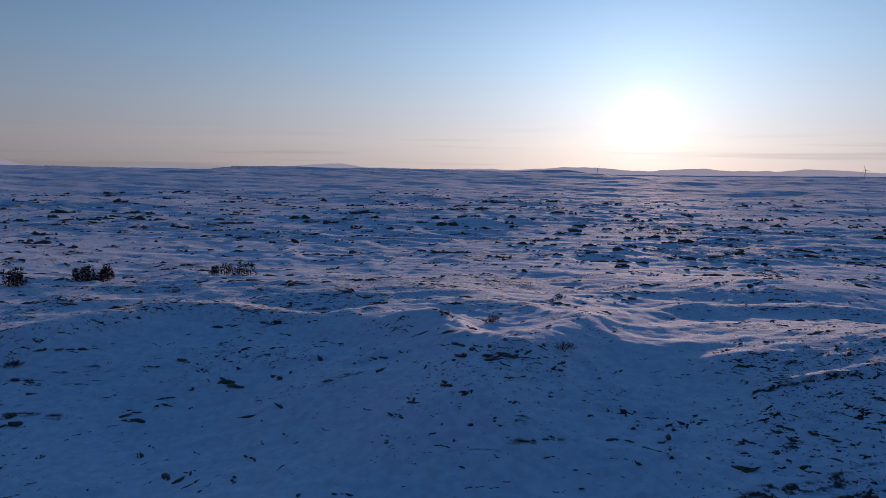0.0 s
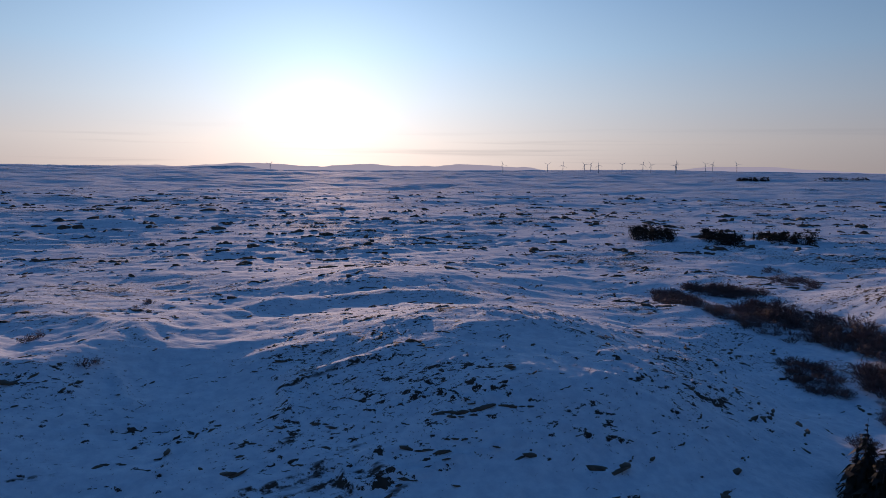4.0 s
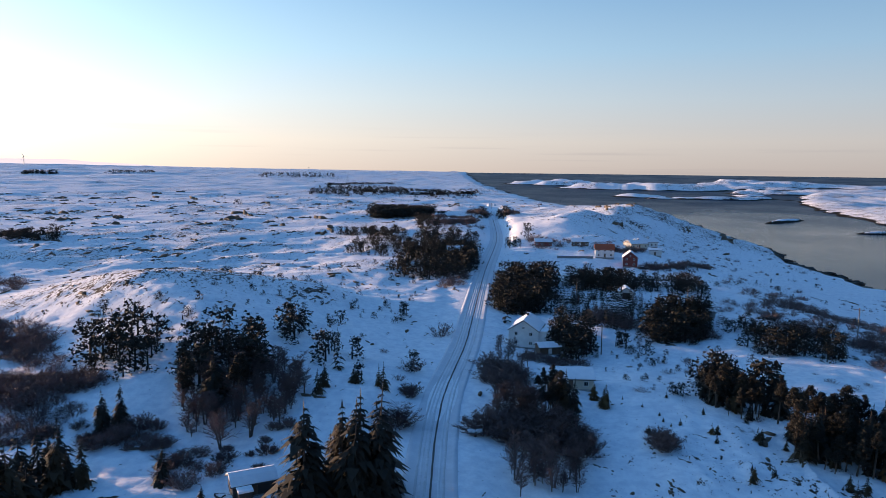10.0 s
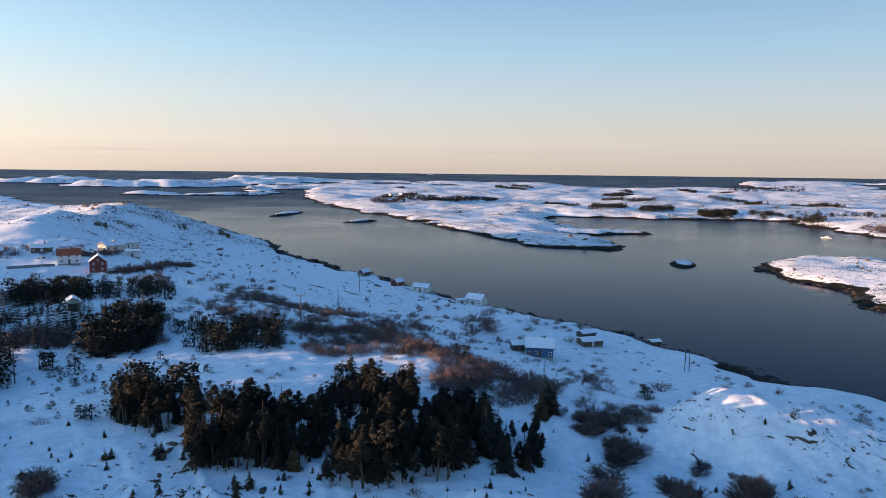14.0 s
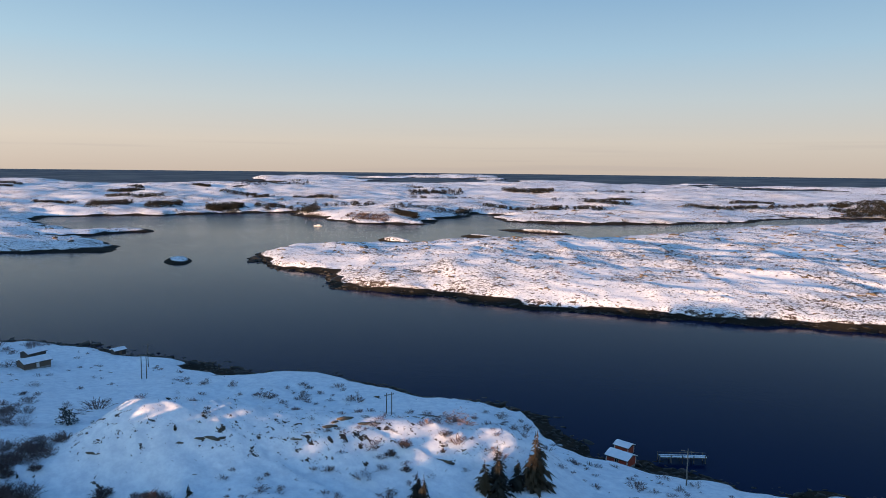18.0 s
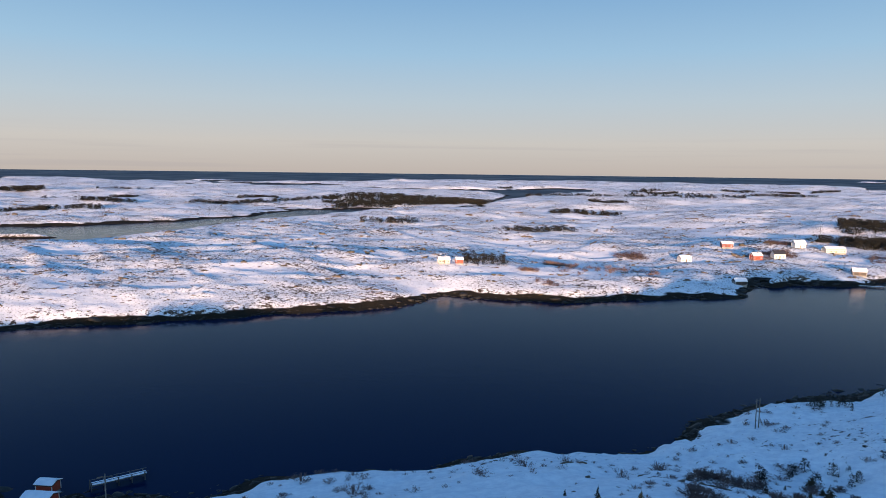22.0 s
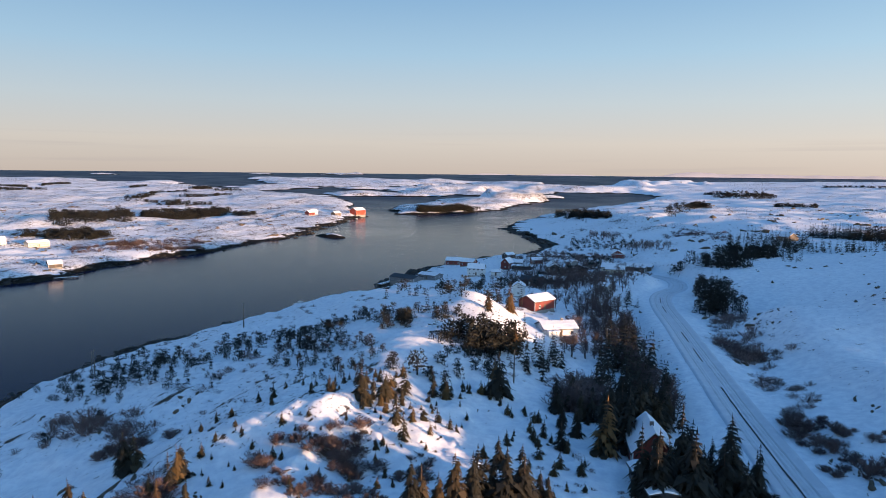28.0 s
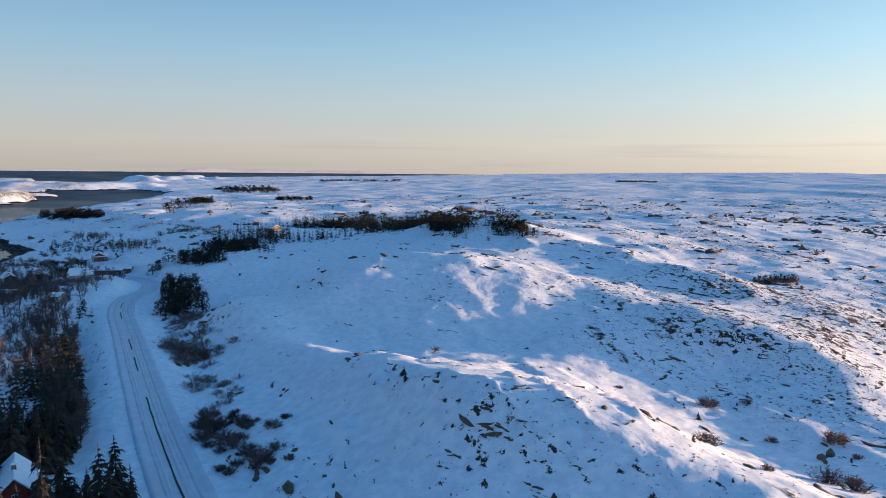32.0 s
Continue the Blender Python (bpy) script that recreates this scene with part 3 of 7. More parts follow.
M_SPRUCE = needles("spruce_needles", (0.008, 0.008, 0.005), (0.020, 0.017, 0.009), (0.060, 0.036, 0.013))
M_PINE = needles("pine_needles", (0.007, 0.007, 0.004), (0.014, 0.013, 0.007), (0.030, 0.021, 0.009))
M_TWIG = two_tone("bare_twigs", (0.072, 0.048, 0.046), (0.165, 0.110, 0.100), 1.0, 0.9, bump=0)
M_BARK = two_tone("bark", (0.05, 0.035, 0.025), (0.15, 0.10, 0.07), 3.0, 0.9, bump=0)
M_BIRCH = two_tone("grey_bark", (0.06, 0.05, 0.045), (0.16, 0.13, 0.11), 3.0, 0.9, bump=0)

M_YOUNG = needles("young_needles", (0.022, 0.018, 0.008), (0.055, 0.040, 0.017), (0.11, 0.065, 0.02))
# spruces struck by the low sun: the bronze light is put into the colour
M_SUNLIT_SPRUCE = needles("sunlit_spruce_needles", (0.07, 0.036, 0.012), (0.14, 0.075, 0.024), (0.17, 0.085, 0.026))


def spruce_crown(rng, whorls=17, fans=9, wide=0.2, low=0.06):
    bm = bmesh.new()
    for k in range(whorls):
        f = k / (whorls - 1)
        z = low + (0.99 - low) * f ** 0.92
        reach = wide * (1 - f) ** 0.85 * rng.uniform(0.7, 1.2) + 0.012
        for j in range(max(4, round(fans * (1 - 0.45 * f)))):
            a = 6.2832 * (j + rng.random()) / fans + k * 0.7
            r = reach * rng.uniform(0.5, 1.2)
            droop = r * rng.uniform(0.25, 0.6)
            d, s = Vector((math.cos(a), math.sin(a), 0)), Vector((-math.sin(a), math.cos(a), 0))
            root, tip = Vector((0, 0, z + 0.3 * droop)), d * r + Vector((0, 0, z - droop))
            mid = root.lerp(tip, 0.55) + Vector((0, 0, 0.12 * r))
            w = r * rng.uniform(0.16, 0.3)
            tri(bm, root, mid - s * w - Vector((0, 0, w * 0.5)), mid + s * 0.2 * w)
            tri(bm, root, mid + s * w - Vector((0, 0, w * 0.5)), mid - s * 0.2 * w)
            tri(bm, mid - s * w * 0.8, tip, mid + s * w * 0.8)
            tri(bm, mid + s * w * 0.3, tip - d * r * 0.1 + s * w * 0.7 - Vector((0, 0, w)), mid - s * w * 0.3)
    tri(bm, (0.012, 0, 0.93), (-0.012, 0, 0.93), (0, 0, 1.03))
    return bm


def needle_clump(bm, rng, c, r, count, flat=0.6):
    for _ in range(count):
        d = Vector((rng.gauss(0, 1), rng.gauss(0, 1), rng.gauss(0, 1))).normalized()
        p = c + Vector((d.x * r, d.y * r, d.z * r * flat)) * rng.uniform(0.45, 1.0)
        u = Vector((rng.gauss(0, 1), rng.gauss(0, 1), rng.gauss(0, 0.6))).normalized() * r * rng.uniform(0.2, 0.42)
        v = d.cross(u).normalized() * r * rng.uniform(0.12, 0.24)
        tri(bm, p - u * 0.5 - v, p + u, p - u * 0.5 + v)


def pine_parts(rng, low=0.45, clumps=22, leaves=30, wide=0.2, fat=1.0):
    crown, trunk = bmesh.new(), bmesh.new()
    bend = Vector((rng.uniform(-0.05, 0.05), rng.uniform(-0.05, 0.05), 0))
    tube(trunk, (0, 0, -0.03), bend + Vector((0, 0, 0.5)), 0.022, 0.015, 6)
    tube(trunk, bend + Vector((0, 0, 0.49)), bend * 1.6 + Vector((0, 0, 0.93)), 0.015, 0.004, 6)
    for k in range(clumps):
        f = (k + rng.random()) / clumps
        z = low + (0.96 - low) * f
        r = wide * rng.uniform(0.35, 1.0) * (abs(math.sin(3.1416 * min(1.0, 0.3 + 0.72 * f))) ** 0.6 + 0.1)
        a = rng.uniform(0, 6.2832)
        c = bend * (1 + f) + Vector((math.cos(a) * r, math.sin(a) * r, z))
        tube(trunk, bend * (1 + 0.8 * f) + Vector((0, 0, z - 0.08)), c, 0.006, 0.002, 3)
        needle_clump(crown, rng, c, rng.uniform(0.05, 0.085) * (1.2 - 0.5 * f) * fat, leaves)
    return trunk, crown


def bare_parts(rng, stems=1, limbs=26, twigs=7, spread=0.36):
    trunk, crown = bmesh.new(), bmesh.new()
    for s in range(stems):
        lean = Vector((rng.uniform(-0.14, 0.14), rng.uniform(-0.14, 0.14), 0)) * (1.6 if stems > 1 else 0.6)
        top = lean * 1.3 + Vector((0, 0, 0.9 * rng.uniform(0.85, 1.05)))
        mid = lean * 0.5 + Vector((0, 0, 0.42))
        tube(trunk, (lean.x * 0.1, lean.y * 0.1, -0.03), mid, 0.02, 0.014, 5)
        tube(trunk, mid, top, 0.014, 0.003, 4)
        for k in range(limbs // stems):
            f = rng.uniform(0.22, 0.97)
            root = (Vector((0, 0, 0)).lerp(mid, f / 0.46) if f < 0.46 else mid.lerp(top, (f - 0.46) / 0.54))
            a = rng.uniform(0, 6.2832)
            reach = spread * rng.uniform(0.5, 1.0) * (1.15 - 0.75 * f)
            tip = root + Vector((math.cos(a) * reach, math.sin(a) * reach, reach * rng.uniform(0.2, 0.85)))
            tube(crown, root, tip, 0.0065, 0.002, 3)
            for _ in range(twigs):
                p = root.lerp(tip, rng.uniform(0.3, 1.0))
                d = Vector((rng.gauss(0, 1), rng.gauss(0, 1), rng.uniform(0.2, 1.4))).normalized() * reach * rng.uniform(0.3, 0.65)
                w = d.orthogonal().normalized() * 0.0045
                tri(crown, p - w, p + w, p + d)
    return trunk, crown


def bush_mesh(rng, stems=72, twigs=13):
    bm = bmesh.new()
    for _ in range(stems):
        a, f = rng.uniform(0, 6.2832), rng.random() ** 0.6
        root = Vector((math.cos(a), math.sin(a), 0)) * f * 0.32
        tip = Vector((math.cos(a) * f * 0.85, math.sin(a) * f * 0.85, (0.95 - 0.5 * f * f) * rng.uniform(0.55, 1.05)))
        mid = root.lerp(tip, 0.5) + Vector((rng.uniform(-0.08, 0.08), rng.uniform(-0.08, 0.08), 0.05))
        w = (tip - root).orthogonal().normalized() * 0.017
        tri(bm, root - w - Vector((0, 0, 0.08)), root + w - Vector((0, 0, 0.08)), mid)
        tri(bm, mid - w, mid + w, tip)
        for _ in range(twigs):
            p = root.lerp(tip, rng.uniform(0.25, 1.0))
            d = Vector((rng.gauss(0, 1), rng.gauss(0, 1), rng.uniform(0.1, 1.5))).normalized() * rng.uniform(0.12, 0.28)
            w = d.orthogonal().normalized() * 0.015
            tri(bm, p - w, p + w, p + d)
    return bm


# rust: spruces with warm sunlight painted into their needles
LABELS = {"rust": ("tall spruce with rust-brown needles standing in snow", "spruce"),
          "spruce": ("tall dark green spruce standing in deep snow", "spruce"),
          "pine": ("dark green coastal pine with a bare lower trunk", "pine"),
          "young": ("young low evergreen with a loose dark crown on snow", "young pine"),
          "birch": ("leafless grey birch with fine bare twigs in snow", "birch"),
          "bush": ("leafless red-brown shrub poking through the snow", "shrub")}
NAMES = {"rust": "spruce_tree", "spruce": "spruce_tree", "pine": "pine_tree", "young": "young_pine", "birch": "birch_tree", "bush": "bare_shrub"}
GROUPS = {"rust": "rusty spruces of the settlement", "spruce": "spruces of the settlement", "pine": "pines of the groves", "young": "young pines on the knolls",
          "birch": "leafless birches", "bush": "leafless shrubs"}
FAR_WOOD = 640.0
FIELD = [(-283, -98), (-270, -82), (-143, -60), (-147, -75)]      # open snowy field beside the road
wanted = []                                                # (kind, x, y, height)


def plant(kind, x, y, h):
    wanted.append((kind, x, y, h))


def grove(kind, x, y, ax, ay, bx, by, count, low, high):
    """Trees strewn over a slanted patch about (x, y), with the half sides (ax, ay) and (bx, by)."""
    rng = random.Random(int(x * 7 + y * 13))
    made, tries = [], 0
    far = math.hypot(x - HUB[0], y - HUB[1]) > 900
    low, high = low * (1.1 if far else 1), high * (1.1 if far else 1)
    count = round(count * (3.6 if math.hypot(x - HUB[0], y - HUB[1]) > FAR_WOOD else 1.6 if kind == "pine" else 1.2))
    gap = 0.42 * math.sqrt(abs(ax * by - ay * bx) * 4 / count)
    while len(made) < count and tries < count * 30:
        tries += 1
        u, v = rng.uniform(-1, 1), rng.uniform(-1, 1)
        if u * u * u * u + v * v * v * v > 1.0:
            continue
        px, py = x + u * ax + v * bx, y + u * ay + v * by
        if any((px - qx) ** 2 + (py - qy) ** 2 < gap * gap for qx, qy in made):
            continue
        made.append((px, py))
        plant("spruce" if kind == "pine" and rng.random() < 0.3 else kind, px, py, (low + (high - low) * rng.random()) * (1.0 if far else rng.choice((0.55, 0.75, 0.9, 1.0, 1.05))))


variants = {}


def template(kind, k):
    rng = random.Random(hash_of(kind) + 31 * k)
    root = new(NAMES[kind])
    if kind in ("spruce", "rust"):
        bm = bmesh.new()
        tube(bm, (0, 0, -0.03), (0, 0, 0.95), 0.018, 0.003, 6)
        part("trunk", bm, M_BARK, root)
        part("crown", spruce_crown(rng, 15 + k, 12, 0.3 + 0.03 * (k % 3), 0.03), M_SUNLIT_SPRUCE if kind == "rust" else M_SPRUCE, root)
    elif kind == "young":
        bm = bmesh.new()
        tube(bm, (0, 0, -0.05), (0, 0, 0.9), 0.022, 0.004, 5)
        part("trunk", bm, M_BARK, root)
        part("crown", spruce_crown(rng, 11 + k, 12, 0.27 + 0.035 * k, 0.02), M_YOUNG, root)
    elif kind == "pine":
        trunk, crown = pine_parts(rng, 0.32 + 0.09 * (k % 4), 54, 46, 0.125 + 0.02 * (k % 3), 1.05)
        part("trunk", trunk, M_BARK, root)
        part("crown", crown, M_PINE, root)
    elif kind == "birch":
        trunk, crown = bare_parts(rng, 1 + k % 3, 64, 14)
        part("trunk", trunk, M_BIRCH, root)
        part("crown", crown, M_TWIG, root)
    else:
        part("twig_mass", bush_mesh(rng), M_TWIG, root)
    return tagged(root, *LABELS[kind], GROUPS[kind])


def hash_of(text):
    return sum(ord(c) * (i + 3) for i, c in enumerate(text))


def simple_tree(kind, k):
    """A lighter tree for the woods far off: places and triangles."""
    rng = random.Random(900 + hash_of(kind) + k)
    bm = bmesh.new()
    if kind == "birch":
        src, src_crown = bare_parts(rng, 1 + k % 2, 34, 9)
        me = bpy.data.meshes.new("twigs")
        src_crown.to_mesh(me)
        src_crown.free()
        src.from_mesh(me)
        bpy.data.meshes.remove(me)
    elif kind == "bush":
        src = bush_mesh(rng, 34, 6)
    elif kind == "spruce":
        src = spruce_crown(rng, 10, 7, 0.2)
    else:
        src = bmesh.new()
        for _ in range(16):
            a, f = rng.uniform(0, 6.28), rng.random()
            c = Vector((math.cos(a) * 0.3 * (1 - 0.6 * f), math.sin(a) * 0.3 * (1 - 0.6 * f), 0.06 + 0.76 * f))
            needle_clump(src, rng, c, 0.18, 14, 0.8)
        tube(src, (0, 0, -0.05), (0, 0, 0.5), 0.03, 0.02, 3)
    bm.free()
    src.verts.index_update()
    tri_list = []
    for f in src.faces:
        ids = [v.index for v in f.verts]
        tri_list += [(ids[0], ids[i], ids[i + 1]) for i in range(1, len(ids) - 1)]
    co = np.array([v.co[:] for v in src.verts])
    src.free()
    return co, np.array(tri_list)


def grow():
    """Plants all that is wanted: the nearest 300 of a kind one by one, the rest as woods."""
    xy = np.array([(x, y) for _, x, y, _ in wanted])
    zz = ground_at(xy[:, 0], xy[:, 1])
    wet = zz - rise(np.hypot(xy[:, 0] - HUB[0], xy[:, 1] - HUB[1])) < 1.2
    road_gap, _ = along(ROAD, xy[:, 0], xy[:, 1])
    def in_field(x, y):
        inside = False
        for (ax, ay), (bx, by) in zip(FIELD, FIELD[1:] + FIELD[:1]):
            if (ay > y) != (by > y) and x < ax + (bx - ax) * (y - ay) / (by - ay):
                inside = not inside
        return inside

    order = sorted((math.hypot(x - HUB[0], y - HUB[1]), i) for i, (k, x, y, h) in enumerate(wanted) if not wet[i] and road_gap[i] > 6.5 and not in_field(x, y))
    count, rest, rng = {}, {}, random.Random(5)
    for d, i in order:
        kind, x, y, h = wanted[i]
        z = float(zz[i]) - 0.12
        count[kind] = count.get(kind, 0) + 1
        if d > FAR_WOOD or count[kind] > 300 or kind == "scrub":
            rest.setdefault(("bush" if kind in ("bush", "scrub") else kind if kind in ("spruce", "birch") else "pine", d > FAR_WOOD), []).append((x, y, z, h))
            continue
        k = rng.randrange(7 if kind in ("pine", "spruce") else 5)
        wide = rng.uniform(0.85, 1.25) * h * (1.4 if kind == "bush" else 1.0)
        turn = rng.uniform(0, 360)
        lean = 0 if kind == "bush" else rng.uniform(-3, 3)
        if (kind, k) not in variants:
            ob = variants[kind, k] = template(kind, k)
            ob.matrix_basis = pose(x, y, z, lean, 0, turn) @ Matrix.Diagonal((wide, wide, h, 1))
        else:
            base = variants[kind, k]
            sx, sy, sz = base.scale
            copy_thing(base, pose(x, y, z, lean, 0, turn) @ Matrix.Diagonal((wide / sx, wide / sy, h / sz, 1)))
    for (kind, far), spots in rest.items():
        shapes = [simple_tree(kind, k) for k in range(4)]
        co, tris, base = [], [], 0
        for x, y, z, h in spots:
            c, t = shapes[rng.randrange(4)]
            a = rng.uniform(0, 6.28)
            w = h * (rng.uniform(1.3, 2.0) if kind == "bush" else rng.uniform(1.6, 2.4) if far and kind == "pine" else rng.uniform(0.9, 1.4))
            co.append(np.stack([x + w * (c[:, 0] * math.cos(a) - c[:, 1] * math.sin(a)), y + w * (c[:, 0] * math.sin(a) + c[:, 1] * math.cos(a)), z + h * c[:, 2]], -1))
            tris.append(t + base)
            base += len(c)
        co, tris = np.concatenate(co), np.concatenate(tris).astype(np.int32)
        me = bpy.data.meshes.new("wood")
        me.vertices.add(len(co))
        me.vertices.foreach_set("co", co.astype(np.float32).ravel())
        me.loops.add(tris.size)
        me.loops.foreach_set("vertex_index", tris.ravel())
        me.polygons.add(len(tris))
        me.polygons.foreach_set("loop_start", np.arange(0, tris.size, 3, dtype=np.int32))
        me.update(calc_edges=True)
        where = "far_" if far else "near_"
        names = {"pine": ("pine_wood", "dark pine woods on the snowy land", M_PINE), "spruce": ("spruce_wood", "dark spruce belt on the snowy land", M_SPRUCE),
                 "birch": ("birch_wood", "thin leafless birches on the snowy land", M_TWIG),
                 "bush": ("scrub", "brown leafless scrub on the snow", M_TWIG)}[kind]
        tagged(part(where + names[0], me, names[2]), names[1], "woods", kind="stuff")


# ---- road ----
M_ROAD = two_tone("packed_road_snow", (0.62, 0.64, 0.68), (0.80, 0.82, 0.85), 0.35, 0.75, bump=0.5, fine=3.0)
M_ASPHALT = two_tone("bare_asphalt", (0.03, 0.03, 0.032), (0.07, 0.07, 0.07), 1.0, 0.7)
M_SNOW = two_tone("roof_snow", (0.78, 0.80, 0.84), (0.9, 0.91, 0.93), 0.6, 0.9, bump=0.6, fine=2.0)
M_WEED = two_tone("wet_seaweed_rock", (0.008, 0.008, 0.007), (0.032, 0.025, 0.017), 0.5, 0.7, bump=0.8, fine=3.0)
M_ROCK = two_tone("grey_brown_rock", (0.03, 0.025, 0.02), (0.14, 0.105, 0.07), 0.5, 0.9, bump=0.8, fine=3.0)


def road_course():
    """The road's centre line, rounded, a place every 3 m."""
    pts = [Vector(p) for p in ROAD]
    out = []
    for i in range(len(pts) - 1):
        a, b, c, d = pts[max(i - 1, 0)], pts[i], pts[i + 1], pts[min(i + 2, len(pts) - 1)]
        n = max(2, int((c - b).length / 3))
        for k in range(n):
            t = k / n
            out.append(0.5 * (2 * b + (c - a) * t + (2 * a - 5 * b + 4 * c - d) * t * t + (3 * b - 3 * c + d - a) * t ** 3))
    return out + [pts[-1]]


def road_strip(name, course, profile, material):
    """A strip along the course; profile: (across, up)."""
    co = []
    for i, p in enumerate(course):
        d = (course[min(i + 1, len(course) - 1)] - course[max(i - 1, 0)])
        side = Vector((d.y, -d.x, 0)).normalized()
        for u, h in profile:
            q = p + side * (u + 0.12 * noise.noise(p * 0.2 + Vector((u, 0, 0))))
            co.append((q.x, q.y, q.z + h))
    return part(name, grid_mesh(name, np.array(co), len(course), len(profile), False), material)


course = road_course()
tagged(road_strip("road", course, [(-4.9, -0.3), (-4.3, 0.26), (-3.7, 0.3), (-3.2, 0.14), (-2.0, 0.10), (-1.2, 0.12), (-0.6, 0.10), (0.6, 0.10), (1.2, 0.12), (2.0, 0.10), (3.2, 0.14), (3.7, 0.28), (4.3, 0.24), (4.9, -0.3)], M_ROAD),
       "ploughed country road of packed snow with low snow banks", "road", kind="structure")
M_TRACK = two_tone("worn_road_ice", (0.48, 0.50, 0.53), (0.68, 0.70, 0.73), 0.25, 0.6, bump=0.3, fine=2.0)
for across in (-2.3, -1.5, 0.75, 1.6, 2.3):
    tagged(road_strip("wheel_track", course, [(across - 0.26, 0.09), (across - 0.16, 0.145), (across + 0.16, 0.145), (across + 0.26, 0.09)], M_TRACK),
           "icy wheel track worn into the packed road snow", "wheel track", "wheel tracks", kind="structure")
for a in range(0, len(course) - 8, 8):
    x = course[a].x
    if x < -330 or (x < -150 and a % 24 == 0):
        continue
    piece = course[a:a + (9 if x > -190 else 6)]
    ob = road_strip("asphalt_streak", piece, [(-0.38, 0.15), (-0.3, 0.165), (-0.12, 0.165), (-0.04, 0.15)], M_ASPHALT)
    tagged(ob, "streak of bare dark asphalt worn through the road snow", "road marking", "asphalt streaks", kind="structure")


# ---- rocks ----
def rock_field(name, label, spots, seed, material=None):
    """Many low angular rocks: spots of (x, y, z, length, width, height)."""
    rng = np.random.RandomState(seed)
    g = (1 + 5 ** 0.5) / 2
    ico = np.array([(-1, g, 0), (1, g, 0), (-1, -g, 0), (1, -g, 0), (0, -1, g), (0, 1, g), (0, -1, -g), (0, 1, -g), (g, 0, -1), (g, 0, 1), (-g, 0, -1), (-g, 0, 1)]) / 1.9
    fac = np.array([(0, 11, 5), (0, 5, 1), (0, 1, 7), (0, 7, 10), (0, 10, 11), (1, 5, 9), (5, 11, 4), (11, 10, 2), (10, 7, 6), (7, 1, 8),
                    (3, 9, 4), (3, 4, 2), (3, 2, 6), (3, 6, 8), (3, 8, 9), (4, 9, 5), (2, 4, 11), (6, 2, 10), (8, 6, 7), (9, 8, 1)])
    n = len(spots)
    v = ico[None] * (1 + rng.uniform(-0.38, 0.38, (n, 12, 1))) + rng.uniform(-0.15, 0.15, (n, 12, 3))
    v = v * spots[:, None, 3:6]
    v[:, :, 2] += v[:, :, 0] * rng.uniform(-0.25, 0.25, (n, 1))
    a = spots[:, 6:7] if spots.shape[1] > 6 else rng.normal(0.15, 0.55, (n, 1))
    x, y = v[:, :, 0] * np.cos(a) - v[:, :, 1] * np.sin(a), v[:, :, 0] * np.sin(a) + v[:, :, 1] * np.cos(a)
    co = np.stack([x + spots[:, None, 0], y + spots[:, None, 1], v[:, :, 2] + spots[:, None, 2]], -1).reshape(-1, 3)
    tris = (fac[None] + 12 * np.arange(n)[:, None, None]).reshape(-1, 3).astype(np.int32)
    me = bpy.data.meshes.new(name)
    me.vertices.add(len(co))
    me.vertices.foreach_set("co", co.astype(np.float32).ravel())
    me.loops.add(tris.size)
    me.loops.foreach_set("vertex_index", tris.ravel())
    me.polygons.add(len(tris))
    me.polygons.foreach_set("loop_start", np.arange(0, tris.size, 3, dtype=np.int32))
    me.update(calc_edges=True)
    return tagged(part(name, me, material or M_ROCK), label, "rocks", kind="stuff")


def strew(count, r0, r1, seed, keep):
    rng = np.random.RandomState(seed)
    r, a = np.exp(rng.uniform(math.log(r0), math.log(r1), count)), rng.uniform(0, 2 * np.pi, count)
    x, y = HUB[0] + r * np.cos(a), HUB[1] + r * np.sin(a)
    z = ground_at(x, y)
    steep = np.hypot(ground_at(x + 2, y) - z, ground_at(x, y + 2) - z) / 2
    ok = keep(x, y, z, steep, rng.uniform(0, 1, count)) & (along(ROAD, x, y)[0] > 6)
    big = np.minimum(rng.lognormal(-1.1, 0.65, count), 1.1) * np.clip(r / 260, 0.75, 2.5)
    s = np.stack([x, y, z - 0.08 * big, big * 1.7, big * rng.uniform(0.35, 0.7, count), big * rng.uniform(0.18, 0.4, count)], -1)
    return s[ok]


